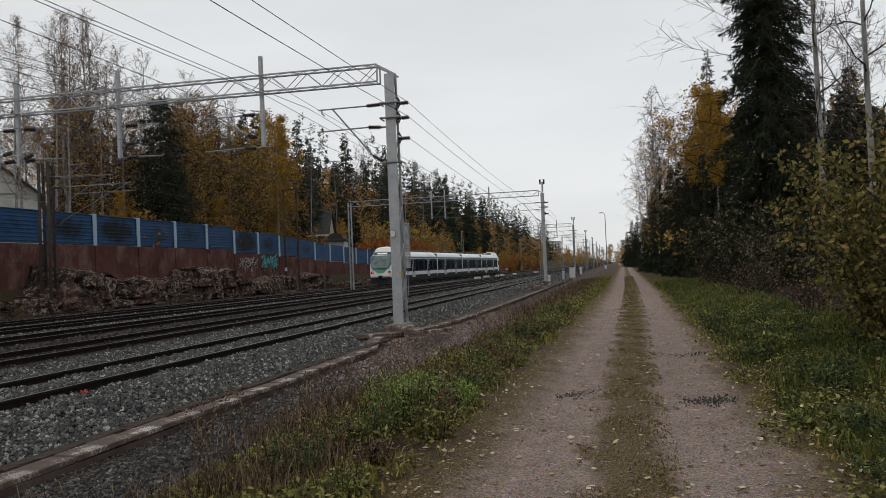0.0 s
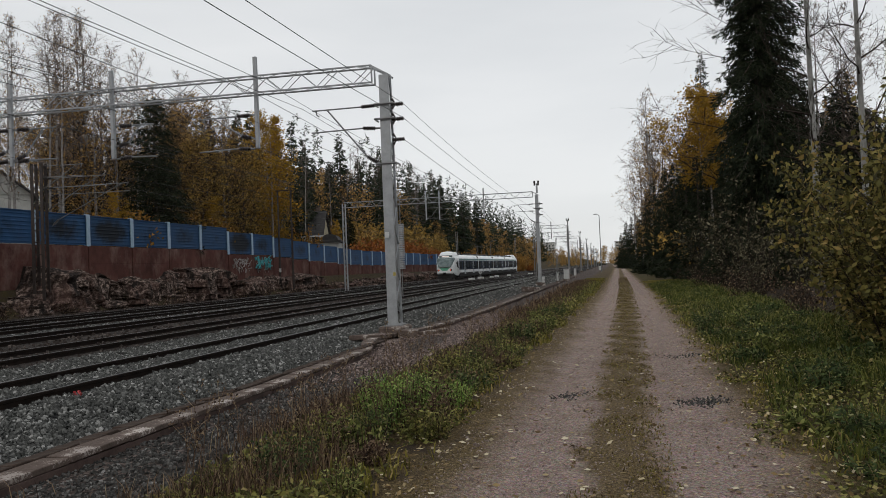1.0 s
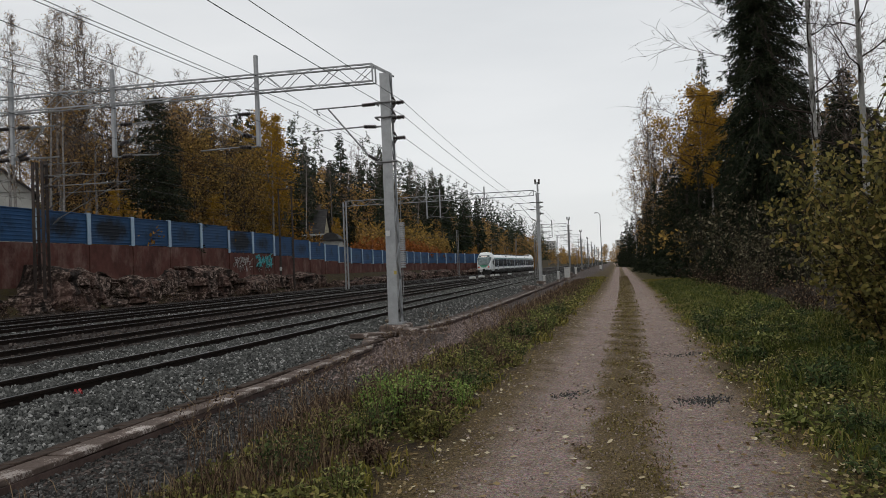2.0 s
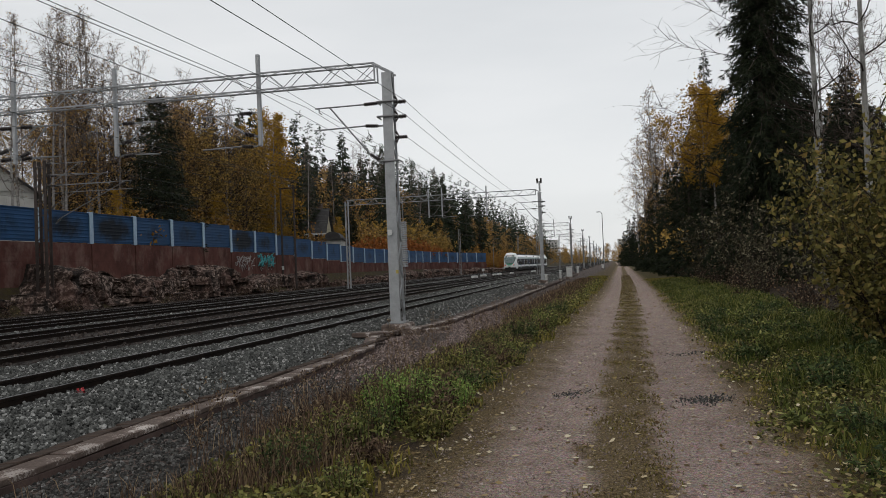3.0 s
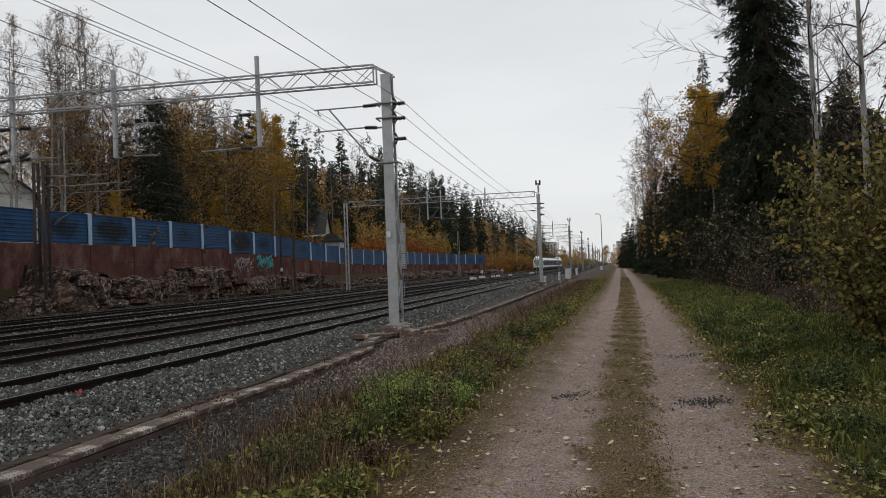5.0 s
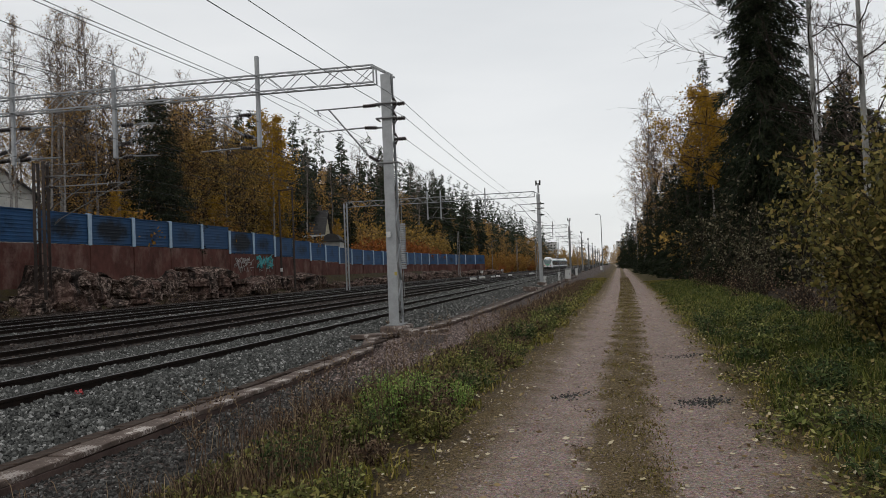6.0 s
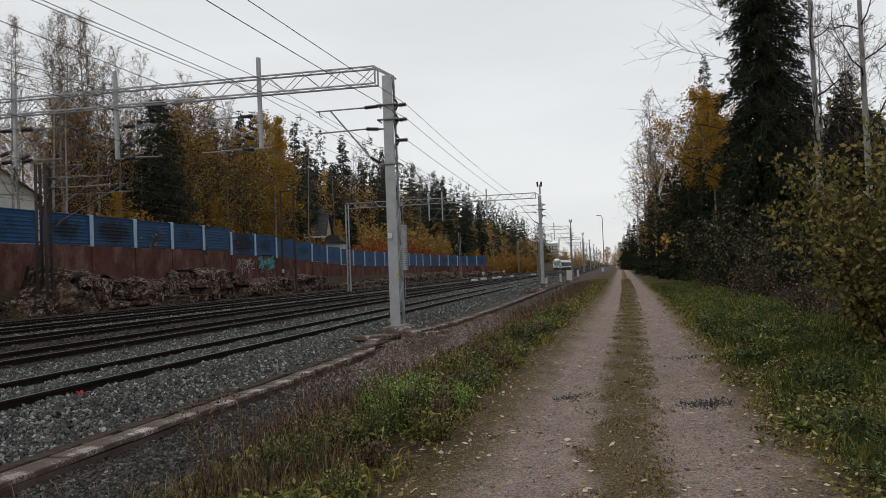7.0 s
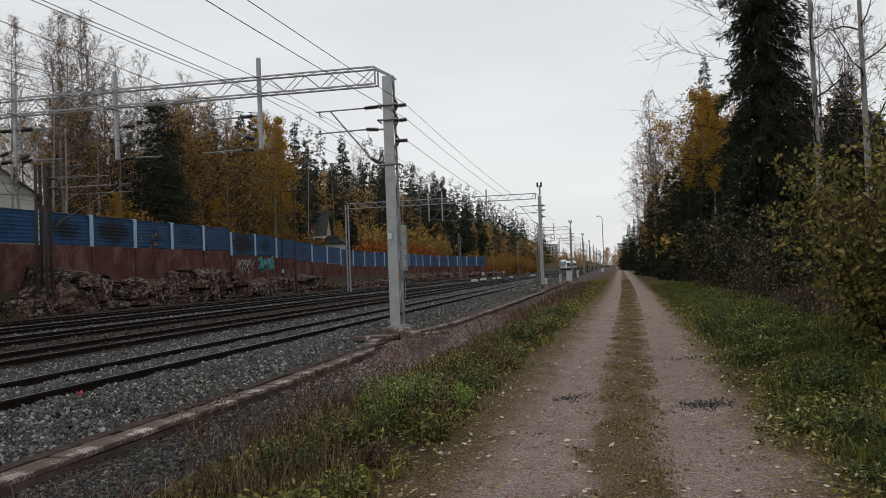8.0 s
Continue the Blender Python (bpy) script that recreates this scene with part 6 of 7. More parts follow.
def undergrowth():
    for i, (x, y, s) in enumerate(((4.5, 13.6, 0.86), (5.0, 16.2, 0.85), (4.7, 11.8, 0.85), (5.9, 14.5, 1.0), (6.2, 18.5, 0.9), (5.6, 12.6, 0.95))):
        set_shrub("willow", i, x, y, s)
    rng = random.Random(31)
    for k in range(15):
        y = 17 + k * 3.6 + rng.uniform(-1, 1)
        set_shrub("pale", k, float(path_middle(y)) + rng.uniform(5.2, 7.6), y, rng.uniform(0.55, 1.15) if y > 26 else rng.uniform(0.4, 0.6))
    for k in range(18):
        y = 12 + k * 3.4 + rng.uniform(-1, 1)
        set_shrub("brown", k, float(path_middle(y)) + rng.uniform(4.3, 6.2), y, rng.uniform(0.6, 1.1))
    for k in range(20):
        y = 60 + k * 8 + rng.uniform(-3, 3)
        set_shrub("olive", k, float(path_middle(y)) + rng.uniform(6, 8), y, rng.uniform(0.5, 0.9))
    for k in range(12):
        set_shrub("hedge", k, -37.6 + (k * 0.35), 150 + k * 4.0 + 8, rng.uniform(1.0, 1.5))
    for k in range(12):
        set_shrub("hedge", k, -38.8 - rng.uniform(0, 2.0), 127 + k * 3.4, rng.uniform(1.5, 1.8))
    for k, (gx, gy, gs) in enumerate(((-38.6, 57, 0.75), (-38.8, 60.5, 0.85), (-38.6, 72.5, 0.85), (-39.0, 76.5, 0.8), (-38.8, 98, 0.8))):
        set_shrub("gold", k, gx, gy, gs)
    for k in range(14):
        set_shrub("olive", k, -42.5 - rng.uniform(0, 5), 140 + k * 5.0, rng.uniform(0.9, 1.4))
    for k in range(22):
        y = 192 + k * 6.5
        set_shrub("gold" if k % 3 else "hedge", k, -31.5 + 0.012 * (y - 190) - rng.uniform(0, 4.5), y, rng.uniform(0.65, 1.15))
    for k in range(10):
        set_shrub("brown", k, -31.6 - rng.uniform(0, 0.8), 30 + k * 7 + rng.uniform(-2, 2), rng.uniform(0.7, 1.2))


undergrowth()
clear_patterns(SHRUBS)


def patch(n, seed, lo, hi, y0, y1, power=1.6):
    """Scattered points beside the path: lo..hi is the offset from the path's middle."""
    rng = np.random.default_rng(seed)
    y = y0 + (y1 - y0) * rng.uniform(0, 1, n) ** power
    d = rng.uniform(lo, hi, n)
    x = path_middle(y) + d
    return rng, x, y, d


def ragged(y):
    """Uneven edge of the worn path."""
    return 0.20 * np.sin(y * 1.3) + 0.16 * np.sin(y * 2.9 + 1.0) + 0.12 * np.sin(y * 6.1 + 2.0) + 0.07 * np.sin(y * 13.0)


def clump_keep(x, y, rng, scale=0.9, cut=0.0):
    """True where a slow noise is above the cut, so that plants stand in patches."""
    val = np.sin(x * 2.1 * scale + 1.3 * np.sin(y * 1.1 * scale)) + np.sin(y * 1.7 * scale + 1.7 * np.sin(x * 1.3 * scale)) + rng.normal(0, 0.7, len(x))
    return val > cut


def add_stuff(name, label, category, geo, mt):
    tagged(part(name, geo, mt), label, category, kind="stuff")


def grasses():
    # lush verge on the wood side
    rng, x, y, d = patch(80000, 301, 1.35, 5.2, 5, 60)
    k = (rng.uniform(0, 1, len(d)) < np.clip((d - 1.3) * 1.3, 0.05, 1)) & clump_keep(x, y, rng, 1.1, -0.6) & (d > 1.80 + 0.5 * ragged(y) + 0.03 * np.clip(12 - y, 0, 8))
    g = Geo().blades(np.stack([x, y, ground_height(x, y) - 0.01], 1)[k], (rng.uniform(0.06, 0.32, len(x)) * np.clip(0.4 + (d - 1.3) * 0.45, 0.4, 1.3))[k], 0.009 + 0.0006 * y[k], 1.15, rng)
    add_stuff("verge_grass", "lush green grass verge beside the wood", "grass", g, M_GRASS_GREEN)
    rng, x, y, d = patch(60000, 302, 1.25, 4.6, 5, 70)
    k = clump_keep(x, y, rng, 1.0, 0.0) & (d > 1.55 + 0.5 * ragged(y) + 0.03 * np.clip(12 - y, 0, 8))
    g = Geo().blades(np.stack([x, y, ground_height(x, y) - 0.01], 1)[k], rng.uniform(0.03, 0.10, len(x))[k], 0.010 + 0.0006 * y[k], 1.1, rng)
    add_stuff("verge_grass", "short yellowing grass along the path's edge", "grass", g, M_GRASS)
    rng, x, y, d = patch(46000, 303, 1.4, 4.6, 5, 34, 1.8)
    k = clump_keep(x, y, rng, 1.3, 0.2) & (d > 1.50 + 0.5 * ragged(y))
    z = ground_height(x, y) + rng.uniform(0.02, 0.16, len(x)) * np.clip((d - 1.2) * 0.8, 0.2, 1)
    g = Geo().leaves(np.stack([x, y, z], 1)[k], rng.uniform(0.03, 0.075, len(x))[k], rng, 0.55, 0.6)
    add_stuff("verge_weeds", "broad-leaved weeds and ground ivy on the verge", "weeds", g, M_WEED)
    # weeds on the railway side
    rng, x, y, d = patch(64000, 304, -3.4, -1.45, 5, 70, 1.7)
    k = (rng.uniform(0, 1, len(d)) < np.clip((-d - 1.3) * 1.5, 0.03, 1)) & clump_keep(x, y, rng, 1.4, 0.25) & (-d > 1.6 + 0.6 * ragged(y + 5))
    z = ground_height(x, y) + rng.uniform(0.0, 0.17, len(x)) * np.clip((-d - 1.2) * 1.0, 0.15, 1)
    g = Geo().leaves(np.stack([x, y, z], 1)[k], (rng.uniform(0.028, 0.07, len(x)) + 0.0012 * y)[k], rng, 0.35, 0.55)
    add_stuff("verge_weeds", "low green and yellowing weeds along the railway side", "weeds", g, M_WEED)
    rng, x, y, d = patch(26000, 305, -3.6, -1.4, 5, 90, 1.5)
    k = clump_keep(x, y, rng, 0.9, 0.2) & (-d > 1.5 + 0.6 * ragged(y + 5))
    g = Geo().blades(np.stack([x, y, ground_height(x, y) - 0.01], 1)[k], rng.uniform(0.05, 0.2, len(x))[k], 0.012 + 0.0006 * y[k], 0.9, rng)
    add_stuff("verge_grass", "sparse autumn grass along the railway side", "grass", g, M_GRASS)
    # dry brown stalks
    rng, x, y, d = patch(76000, 306, -5.0, -2.1, 5.5, 75, 1.5)
    k = clump_keep(x, y, rng, 0.8, 0.1) & ~((y > 14) & (y < 25) & (d < -3.2)) & (rng.uniform(0, 1, len(d)) < np.clip(1.0 - np.abs(d + 3.1) / 1.2, 0.05, 1))
    g = Geo().blades(np.stack([x, y, ground_height(x, y) - 0.02], 1)[k], rng.uniform(0.08, 0.42, len(x))[k], 0.005 + 0.0005 * y[k], 0.55, rng)
    add_stuff("dry_stalks", "dead reddish-brown weed stalks beside the trough", "dry weeds", g, M_STALK)
    # moss and short tufts between the wheel tracks
    rng, x, y, d = patch(26000, 307, -0.25, 0.62, 4.5, 90, 1.7)
    k = clump_keep(x, y, rng, 2.2, 0.2)
    g = Geo().blades(np.stack([x, y, ground_height(x, y) - 0.005], 1)[k], rng.uniform(0.010, 0.045, len(x))[k], 0.008 + 0.0006 * y[k], 1.2, rng)
    add_stuff("middle_grass", "trampled brownish grass between the wheel tracks", "grass", g, M_TRODDEN)
    rng, x, y, d = patch(11000, 308, -0.22, 0.6, 4.5, 70, 1.6)
    k = clump_keep(x, y, rng, 2.2, 0.3)
    g = Geo().blades(np.stack([x, y, ground_height(x, y) - 0.005], 1)[k], rng.uniform(0.010, 0.040, len(x))[k], 0.008 + 0.0006 * y[k], 1.2, rng)
    add_stuff("middle_grass", "thin olive grass between the wheel tracks", "grass", g, M_GRASS)
    # fallen leaves
    rng, x, y, d = patch(2900, 309, -1.9, 2.2, 4.8, 45, 1.4)
    g = Geo().leaves(np.stack([x, y, ground_height(x, y) + 0.012], 1), rng.uniform(0.025, 0.08, len(x)), rng, 0.92, 0.75)
    add_stuff("fallen_leaves", "fallen birch leaves scattered over the gravel path", "leaves", g, M_FALLEN)
    rng, x, y, d = patch(5200, 310, 1.2, 4.4, 4.8, 45, 1.5)
    g = Geo().leaves(np.stack([x, y, ground_height(x, y) + rng.uniform(0.01, 0.09, len(x))], 1), rng.uniform(0.025, 0.06, len(x)), rng, 0.8, 0.75)
    add_stuff("fallen_leaves", "fallen leaves caught in the grass", "leaves", g, M_FALLEN)
    rng, x, y, d = patch(3500, 311, -3.2, -1.3, 4.8, 45, 1.5)
    g = Geo().leaves(np.stack([x, y, ground_height(x, y) + rng.uniform(0.01, 0.05, len(x))], 1), rng.uniform(0.025, 0.06, len(x)), rng, 0.8, 0.75)
    add_stuff("fallen_leaves", "brown leaves among the railway-side weeds", "leaves", g, M_FALLEN)
    # loose pebbles on the path
    rng, x, y, d = patch(17000, 312, -1.6, 1.6, 4.5, 30, 1.5)
    g = Geo()
    g.add(*stones(np.stack([x, y, ground_height(x, y) + 0.001], 1), rng.uniform(0.004, 0.012, len(x)) * (1 + 0.9 * (rng.uniform(0, 1, len(x)) > 0.97)), rng))
    add_stuff("path_pebbles", "small pinkish pebbles on the gravel path", "pebbles", g, M_PEBBLE)
    rng = np.random.default_rng(313)
    for px, py, n, w in ((1.02, 10.2, 330, 0.16), (-0.62, 10.7, 110, 0.13), (1.3, 15.0, 120, 0.25)):
        g = Geo()
        q = rng.normal(0, 1, (n, 2)) * (w, 0.16)
        xx, yy = px + q[:, 0], py + q[:, 1]
        g.add(*stones(np.stack([xx, yy, ground_height(xx, yy) + 0.004], 1), rng.uniform(0.008, 0.022, n), rng))
        add_stuff("pothole_gravel", "coarse dark gravel filling a pothole", "gravel", g, M_STONE_DARK)


M_TRODDEN = leafy("trodden_grass", [(0.0, (0.060, 0.042, 0.018)), (0.5, (0.13, 0.095, 0.038)), (1.0, (0.25, 0.19, 0.085))])
M_PEBBLE = stone_material("pink_pebble", [(0.0, (0.09, 0.066, 0.058)), (0.5, (0.20, 0.155, 0.14)), (1.0, (0.42, 0.35, 0.32))])
grasses()


def green_clump(label, x, y, h, width, n, size, mt, seed):
    """One leafy weed clump of many upright stems."""
    rng = np.random.default_rng(seed)
    th = thing("weed_clump", label, "weed", pose(x, y, float(ground_height(x, y))), "weed clumps")
    st, lf = Geo(), Geo()
    m = max(10, n // 40)
    a, r = rng.uniform(0, 2 * math.pi, m), width * np.sqrt(rng.uniform(0, 1, m)) / 2
    base = np.stack([np.cos(a) * r * 0.7, np.sin(a) * r * 0.7, np.zeros(m)], 1)
    tip = base * 1.45 + np.stack([rng.normal(0, 0.04, m), rng.normal(0, 0.04, m), h * rng.uniform(0.6, 1.1, m)], 1)
    st.bars(base, tip, 0.005, 0.003, 4)
    i, f = rng.integers(0, m, n), rng.uniform(0.1, 1.05, n)[:, None]
    lf.leaves(base[i] + (tip[i] - base[i]) * f + rng.normal(0, 0.025, (n, 3)), rng.uniform(0.6, 1.3, n) * size, rng, 0.2, 0.4)
    tagged(part("stalk_tuft", st, M_STALK, th), kind="stuff")
    part("foliage", lf, mt, th)


def clumps():
    green_clump("bright green feathery weed clump on the verge", -2.35, 8.6, 0.52, 0.85, 6500, 0.034, M_WEED_BRIGHT, 1)
    green_clump("yellowing weed clump beside the bright green one", -1.95, 9.6, 0.32, 0.6, 2600, 0.034, M_WEED_BRIGHT, 2)
    green_clump("dark broad-leaved weed clump at the path's edge", -1.85, 8.0, 0.3, 0.5, 1300, 0.05, M_WEED, 3)
    rng = random.Random(4)
    for k in range(52):
        y = 6.0 + k * 0.42 + rng.uniform(-0.4, 0.4)
        green_clump("low leafy weed clump on the verge", float(path_middle(y)) - 1.8 - rng.uniform(0, 0.85), y, rng.uniform(0.16, 0.44), rng.uniform(0.35, 0.7), 800, rng.uniform(0.035, 0.065), (M_WEED_MIX, M_WEED_DARK, M_STALK, M_WEED)[k % 4], 10 + k)
    for k in range(44):
        y = 5.8 + k * 0.42
        green_clump("leafy green weed clump in the grass", float(path_middle(y)) + 1.95 + rng.uniform(0, 2.2), y, rng.uniform(0.14, 0.32), rng.uniform(0.4, 0.8), 560, rng.uniform(0.05, 0.09), (M_WEED_MIX, M_WEED_DARK, M_WEED_DARK)[k % 3], 140 + k)


clumps()


def dead_weeds():
    """Tall withered stems with seed heads, standing singly along the trough."""
    rng = random.Random(14)
    arr = np.random.default_rng(15)
    for k in range(70):
        y = 6.0 + 17 * rng.random() ** 1.3
        x = -rng.uniform(2.4, 4.2)
        h = rng.uniform(0.35, 0.85)
        th = thing("withered_weed", "tall withered brown weed with dry seed heads", "dry weed", pose(x, y, float(ground_height(x, y)), rng.uniform(-8, 8), rng.uniform(-8, 8), rng.uniform(0, 360)), "withered weeds")
        st, top = Geo(), Geo()
        p = np.array([(0, 0, 0), (0.01, 0.0, h * 0.5), (0.03, 0.01, h)])
        st.tube(p, [0.005, 0.004, 0.002], 4)
        ends = []
        for _ in range(7):
            o = p[1] + (p[2] - p[1]) * rng.uniform(-0.3, 1)
            e = o + np.array((rng.uniform(-0.12, 0.12), rng.uniform(-0.12, 0.12), rng.uniform(0.08, 0.2)))
            st.bars([o], [e], 0.0025, 0.0015, 3)
            ends.append(e)
        q = np.repeat(np.array(ends), 9, axis=0) + arr.normal(0, 0.02, (63, 3))
        top.leaves(q, 0.03, arr, 0.0, 0.5)
        tagged(part("stalk", st, M_STALK, th), kind="stuff")
        tagged(part("seed_head", top, M_STALK, th), kind="stuff")


dead_weeds()


# ---- houses and lineside things ----
M_CREAM = grained("cream_render", (0.34, 0.31, 0.22), (0.48, 0.44, 0.33), 1.2, 0.85)
M_PALE_WALL = grained("pale_render", (0.36, 0.36, 0.34), (0.52, 0.51, 0.48), 1.2, 0.85)
M_ROOF = grained("dark_roof_sheet", (0.028, 0.027, 0.028), (0.065, 0.062, 0.06), 1.5, 0.7)
M_PANE = Mat("window_glass", 0.06)
M_PANE.color(M_PANE.ramp(M_PANE.noise(0.8, 3), [(0.3, (0.015, 0.018, 0.02)), (0.7, (0.05, 0.055, 0.06))]))
M_PANE = M_PANE.m


def house(label, x, y, z, w, d, h, rise, turn, wall, windows):
    """Rendered house with a gabled roof, eaves and framed windows. Ridge along local x; windows on the front (-y) and the end (+x)."""
    th = thing("house", label, "house", pose(x, y, z, 0, 0, turn))
    g = Geo().box(0, 0, h / 2 - 1, w, d, h + 2, 0.02)
    part("wall", g, wall, th)
    for s in (-1, 1):
        gab = Geo()
        gab.add([(s * w / 2 - 0.1, -d / 2, h), (s * w / 2 - 0.1, d / 2, h), (s * w / 2 - 0.1, 0, h + rise), (s * w / 2 + 0.1 * s, -d / 2, h), (s * w / 2 + 0.1 * s, d / 2, h), (s * w / 2 + 0.1 * s, 0, h + rise)], [(0, 1, 4, 3), (1, 2, 5, 4), (2, 0, 3, 5)], [(0, 2, 1), (3, 4, 5)])
        part("gable", gab, wall, th)
    for s in (-1, 1):
        r = Geo()
        o, e = d / 2 + 0.5, -0.5 * rise / (d / 2)
        r.add([(-w / 2 - 0.5, s * o, h + e), (w / 2 + 0.5, s * o, h + e), (w / 2 + 0.5, 0, h + rise), (-w / 2 - 0.5, 0, h + rise), (-w / 2 - 0.5, s * o, h + e + 0.18), (w / 2 + 0.5, s * o, h + e + 0.18), (w / 2 + 0.5, 0, h + rise + 0.18), (-w / 2 - 0.5, 0, h + rise + 0.18)],
              [(0, 1, 2, 3), (4, 7, 6, 5), (0, 4, 5, 1), (1, 5, 6, 2), (3, 2, 6, 7), (0, 3, 7, 4)])
        part("roof_slope", r, M_ROOF, th)
        part("fascia", Geo().box(0, s * (o + 0.02), h + e + 0.08, w + 1.0, 0.05, 0.26, 0.01), M_WHITE_PAINT, th, "white fascia board")
    part("chimney", Geo().box(w * 0.2, 0.3, h + rise + 0.3, 0.7, 0.7, 1.3, 0.03), M_CONCRETE, th)
    for wx, wz in windows:
        win = part("window", Geo().box(wx, -d / 2 - 0.02, wz, 1.5, 0.10, 1.3, 0.02), M_WHITE_PAINT, th, "white window frame")
        part("pane", Geo().box(wx, -d / 2 - 0.06, wz, 1.28, 0.06, 1.08, 0.01), M_PANE, win)
    win = part("window", Geo().box(w / 2 + 0.02, 0, h * 0.62, 0.10, 1.3, 1.2, 0.02), M_WHITE_PAINT, th, "white window frame")
    part("pane", Geo().box(w / 2 + 0.06, 0, h * 0.62, 0.06, 1.08, 1.0, 0.01), M_PANE, win)
    return th


house("cream house with dark steep roof among the trees", -48.4, 128, 3.6, 3.8, 5.5, 4.9, 3.6, 8, M_CREAM, ((1.0, 3.7),))
house("pale house with low dark roof behind the barrier", -51.4, 56.2, 3.9, 11, 9, 5.0, 3.4, -44, M_PALE_WALL, ((2.5, 3.5), (-2.5, 3.5)))


def shed():
    th = thing("flat_roofed_shed", "pale flat-roofed outbuilding with a dark domed vent", "building", pose(-43.0, 114.5, 3.2, 0, 0, 12))
    part("wall", Geo().box(0, 0, 1.4, 7.5, 5, 3.4, 0.03), M_PALE_WALL, th)
    part("roof_slab", Geo().box(0, 0, 3.25, 8.2, 5.8, 0.3, 0.03), M_ROOF, th)
    arc = [(math.cos(a) * 1.25, math.sin(a) * 0.95) for a in np.linspace(0, math.pi, 11)]
    part("domed_roof", Geo().loft([[(2.4 + u, v, 3.4 + w) for u, w in arc] for v in (-2.4, 2.4)]), M_ROOF, th)
    part("garage_door", Geo().box(-1.0, -2.52, 1.4, 2.6, 0.06, 2.1, 0.01), M_WHITE_PAINT, th)


shed()


def h_pole():
    th = thing("h_frame_pole", "tall rusty H-frame pole pair with a crossbar at the rock foot", "pole", pose(-34.2, 82.0, 0))
    for q, top in ((-0.75, 10.9), (0.75, 11.2)):
        part("pole", Geo().tube([(q, 0, -0.3), (q, 0, top)], [0.13, 0.09], 8), M_RUST_STEEL, th)
    part("crossbar", Geo().box(0, 0, 10.9, 1.9, 0.1, 0.12, 0.02), M_RUST_STEEL, th)
    part("marker_band", Geo().tube([(-0.75, 0, 2.1), (-0.75, 0, 2.5)], 0.14, 8), M_WHITE_PAINT, th)


h_pole()


def street_lamp(x, y, h, reach, label, mat):
    th = thing("street_lamp", label, "lamp", pose(x, y, float(ground_height(x, y))), "lamp posts")
    part("pole", Geo().tube([(0, 0, 0), (0, 0, h * 0.5), (0, 0, h - 0.4), (reach * 0.4, 0, h), (reach, 0, h + 0.05)], [0.09, 0.075, 0.06, 0.05, 0.04], 8), mat, th)
    part("lantern", Geo().box(reach * 1.15, 0, h + 0.02, 0.65, 0.26, 0.14, 0.04), M_GALV_DARK, th)


street_lamp(-1.6, 150, 10.6, -0.6, "tall slim grey lamp post beside the path", M_GALV_DARK)
street_lamp(-31.0, 213, 9.0, 1.2, "curved grey lamp post in front of golden bushes", M_GALV_DARK)


def relay_cabinet(x, y, w, d, h, label):
    th = thing("lineside_cabinet", label, "cabinet", pose(x, y, -0.12, 0, 0, random.Random(int(y)).uniform(-6, 6)), "lineside cabinets")
    part("plinth", Geo().box(0, 0, 0.08, w + 0.1, d + 0.1, 0.3, 0.02), M_CONCRETE, th)
    part("body", Geo().box(0, 0, 0.2 + h / 2, w, d, h, 0.02), M_PALE, th)
    part("roof", Geo().box(0, 0, 0.24 + h, w + 0.08, d + 0.08, 0.07, 0.02), M_WHITE_PAINT, th)
    part("door", Geo().box(0, -d / 2 - 0.012, 0.22 + h / 2, w * 0.9, 0.024, h * 0.88, 0.008), M_WHITE_PAINT, th)
    part("handle", Geo().box(w * 0.3, -d / 2 - 0.04, 0.25 + h / 2, 0.03, 0.03, 0.16, 0.006), M_RUST_STEEL, th)


for cx, cy, cw, cd, ch, lab in ((-4.65, 88, 0.60, 0.45, 1.05, "white steel relay cabinet on a concrete plinth"), (-5.1, 80, 0.2, 0.2, 0.75, "slim white trackside terminal box"), (-6.05, 74.3, 0.24, 0.2, 0.5, "small white box fixed beside the gantry mast"), (-4.75, 112, 0.32, 0.3, 0.9, "slim white relay box beside the far lids"), (-2.1, 175, 0.65, 0.5, 0.8, "distant low white relay cabinet")):
    relay_cabinet(cx, cy, cw, cd, ch, lab)


def concrete_blocks():
    rng = random.Random(12)
    for x, y, w, d, h, t in ((-5.62, 21.9, 0.5, 0.7, 0.22, 18), (-5.1, 22.9, 0.35, 0.9, 0.12, -30), (-6.45, 21.65, 0.8, 1.75, 0.14, -10), (-5.9, 58.5, 0.9, 0.9, 0.35, 4), (-5.6, 60.2, 0.7, 0.5, 0.25, 40)):
        ob = part("concrete_block", Geo().box(0, 0, 0, w, d, h, 0.025), M_CONCRETE)
        ob.matrix_basis = pose(x, y, -0.16 + h / 2, rng.uniform(-3, 3), rng.uniform(-3, 3), t)
        tagged(ob, "loose weathered concrete slab beside the trough", "concrete block", "loose concrete")


concrete_blocks()


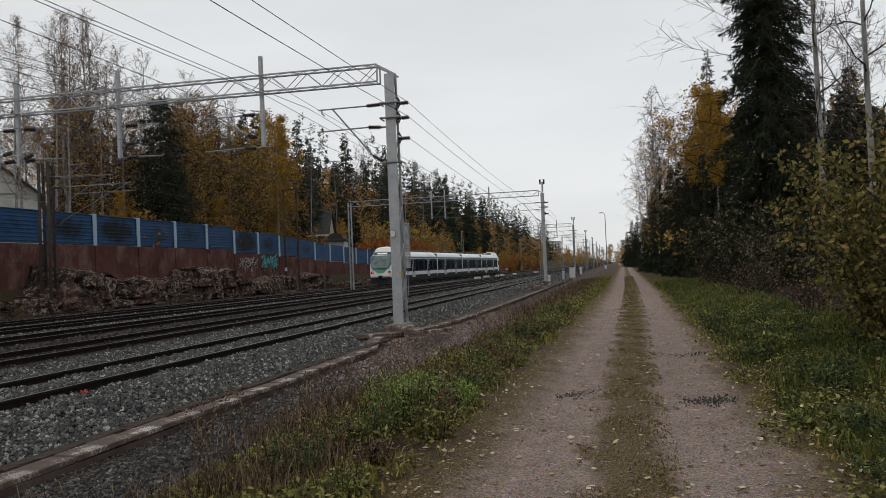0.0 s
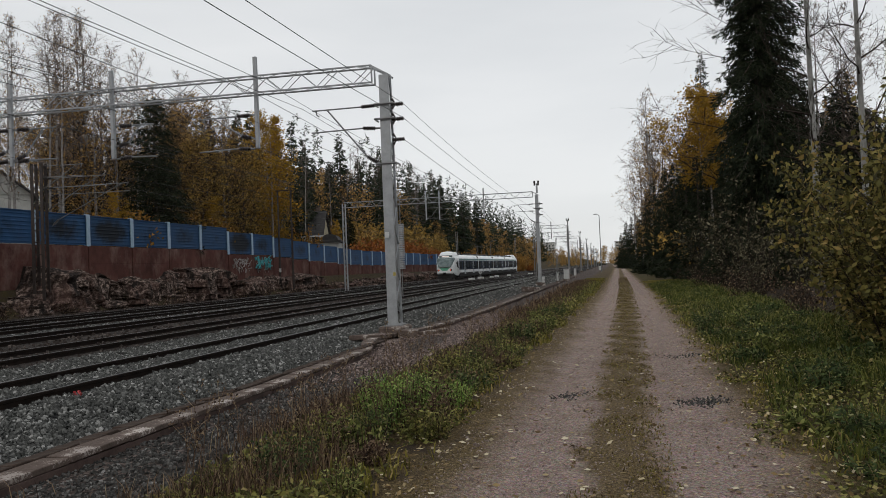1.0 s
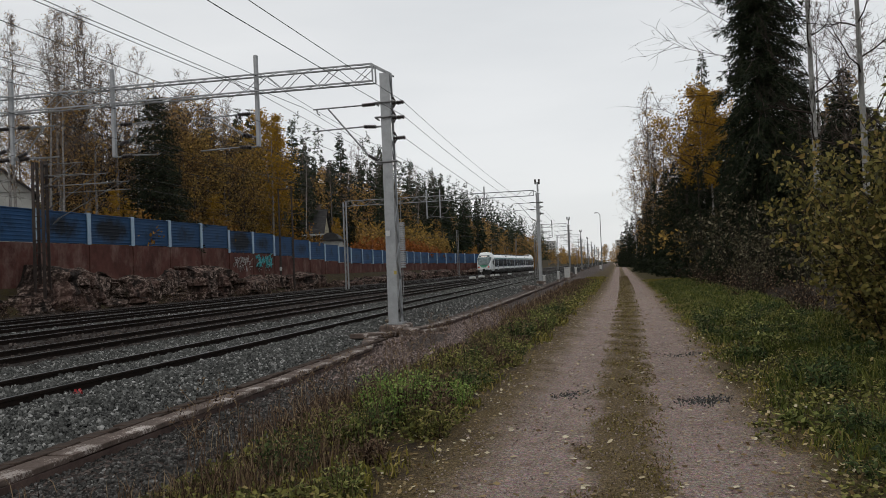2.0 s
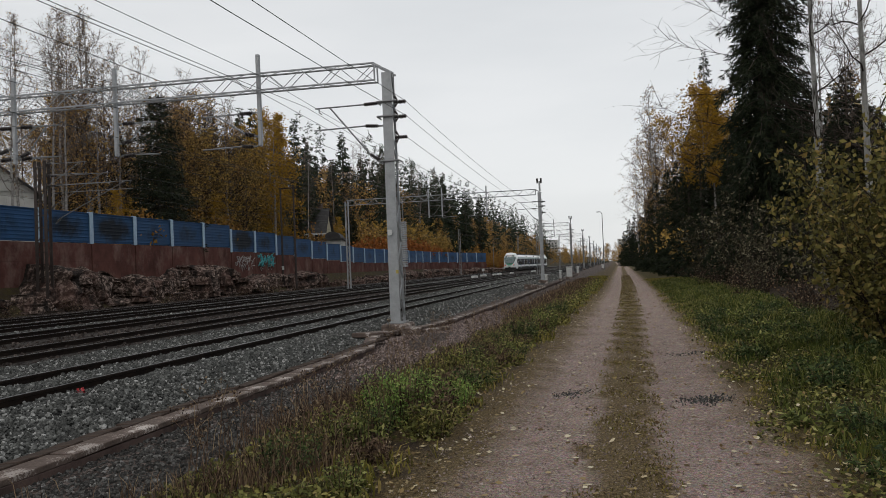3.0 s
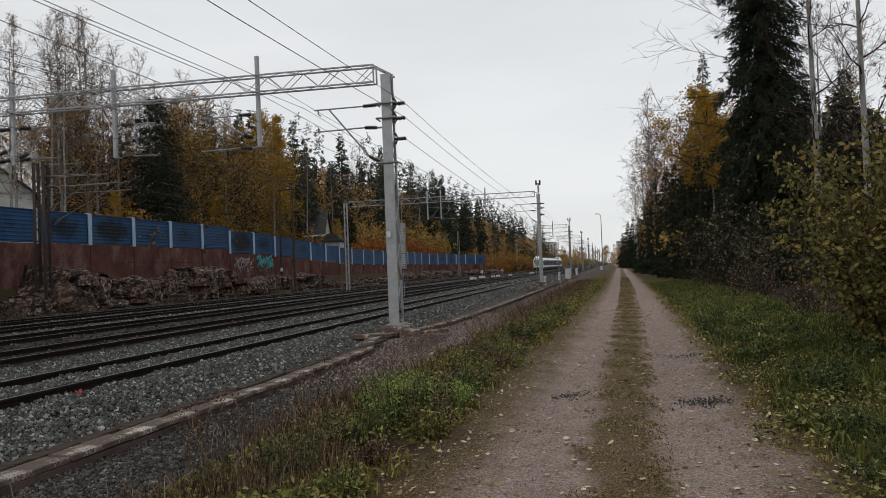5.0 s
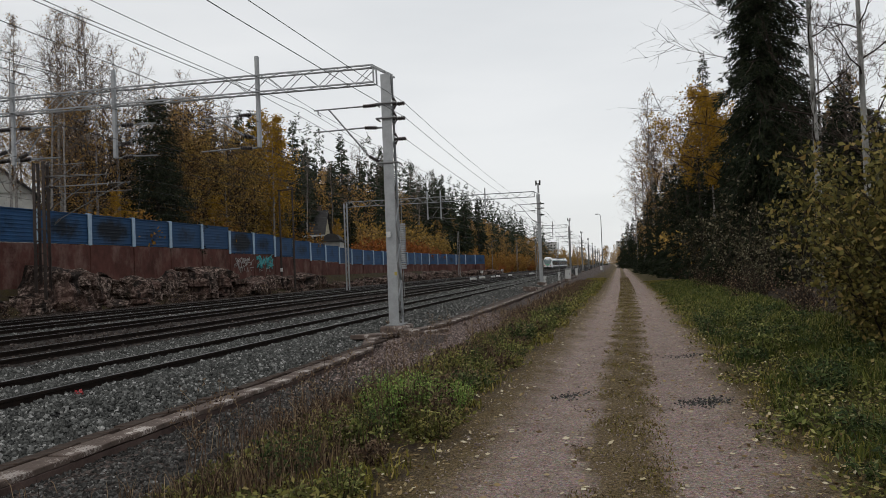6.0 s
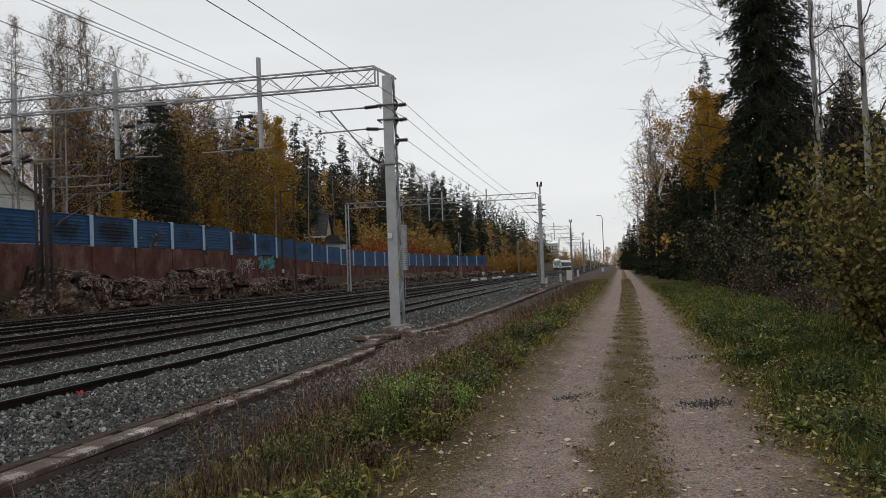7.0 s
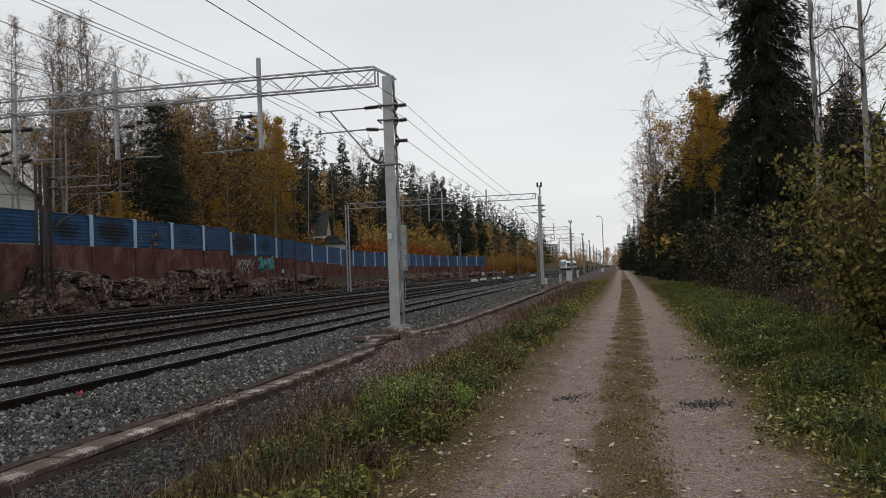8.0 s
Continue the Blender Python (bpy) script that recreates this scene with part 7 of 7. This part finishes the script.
def switch_parts():
    rng = random.Random(5)
    for i in range(7):
        y = 114 + i * 7.5 + rng.uniform(-4.5, 4.5)
        x = -20.4 + 0.075 * (y - 112) + rng.uniform(-0.6, 0.9)
        th = thing("point_machine", "white-topped point machine between the switch rails", "point machine", pose(x, y, -0.07, 0, 0, rng.uniform(-8, 8)), "point machines")
        part("cover", Geo().box(0, 0, 0.18, 0.5 + rng.uniform(0, 0.45), 0.6, 0.2 + rng.uniform(0, 0.2), 0.06), M_WHITE_PAINT, th)
        part("base", Geo().box(0, 0, 0.0, 1.2, 0.8, 0.08, 0.01), M_RAIL_SIDE, th)
    for x, y in ((-21.2, 133), (-23.5, 176)):
        th = thing("marker_post", "small white marker board on a short post", "marker", pose(x, y, -0.1), "marker posts")
        part("post", Geo().tube([(0, 0, 0), (0, 0, 1.0)], 0.035, 6), M_GALV_DARK, th)
        part("board", Geo().box(0, -0.04, 1.05, 0.42, 0.03, 0.42, 0.006), M_WHITE_PAINT, th)
        part("board_bar", Geo().box(0, -0.06, 1.05, 0.08, 0.012, 0.28, 0.003), M_TRAIN_DARK, th)


switch_parts()


def tension_weights():
    """Stack of balance weights that keeps the overhead wire taut."""
    th = thing("tension_weights", "tall stack of grey balance weights hanging at a tensioning post", "tension weights", pose(-11.72, 45.0, 0))
    part("post", Geo().box(-0.32, 0.1, 2.9, 0.16, 0.16, 5.9, 0.02), M_GALV_DARK, th)
    part("guide_rod", Geo().tube([(0, 0, 0.2), (0, 0, 5.8)], 0.025, 6), M_GALV_DARK, th)
    me = Geo().box(0, 0, 0, 0.34, 0.34, 0.10, 0.015).mesh("weight", M_GALV)
    for i in range(21):
        part("weight", me, None, th, m=pose(0, 0, 1.85 + i * 0.125))


tension_weights()


def far_buildings():
    for x, y, w, h, lab in ((10.5, 900, 9.5, 24, "distant grey apartment tower beyond the trees"), (-66, 900, 14, 26, "distant pale apartment block on the skyline")):
        th = thing("apartment_building", lab, "building", pose(x, y, 0), "far buildings")
        part("wall", Geo().box(0, 0, h / 2, w, 14, h, 0.05), M_PALE_WALL, th)
        part("roof", Geo().box(0, 0, h + 0.2, w + 0.4, 14.4, 0.4, 0.05), M_ROOF, th)
        nx, nz = max(2, int(w / 3.2)), int(h / 3)
        me = Geo().box(0, 0, 0, 1.7, 0.12, 1.5, 0.02).mesh("window", M_PANE)
        for i in range(nx):
            for k in range(nz):
                part("window", me, None, th, m=pose(-w / 2 + (i + 0.5) * w / nx, -7.03, 1.8 + k * 3))


far_buildings()


def litter():
    rng = np.random.default_rng(2)
    g = Geo()
    pts = rng.normal(0, 0.05, (26, 3)) + np.array((0, 0, 0.05))
    g.leaves(pts * 0.5, 0.06, rng, 0.2, 0.9)
    ob = part("plastic_litter", g, grained("red_plastic", (0.30, 0.02, 0.03), (0.45, 0.05, 0.05), 9, 0.4))
    ob.matrix_basis = pose(-8.2, 11.2, -0.06)
    tagged(ob, "crumpled red plastic scrap on the ballast", "litter")


litter()


# ---- what moves ----
def motions():
    rows = []
    for t, y in ((0.0, 88.0), (0.7, 113.0), (1.5, 141.5), (2.8, 184.0), (3.5, 207.0), (4.5, 238.5), (6.0, 285.5), (8.0, 347.0)):
        line = TRACKS[4][1]
        x0, x1 = -float(along(line, y)), -float(along(line, y + 72))
        rows.append((t, pose(x0, y, RAIL_TOP, 0, 0, -math.degrees(math.atan2(x1 - x0, 72)))))
    walk(TRAIN, rows)


motions()
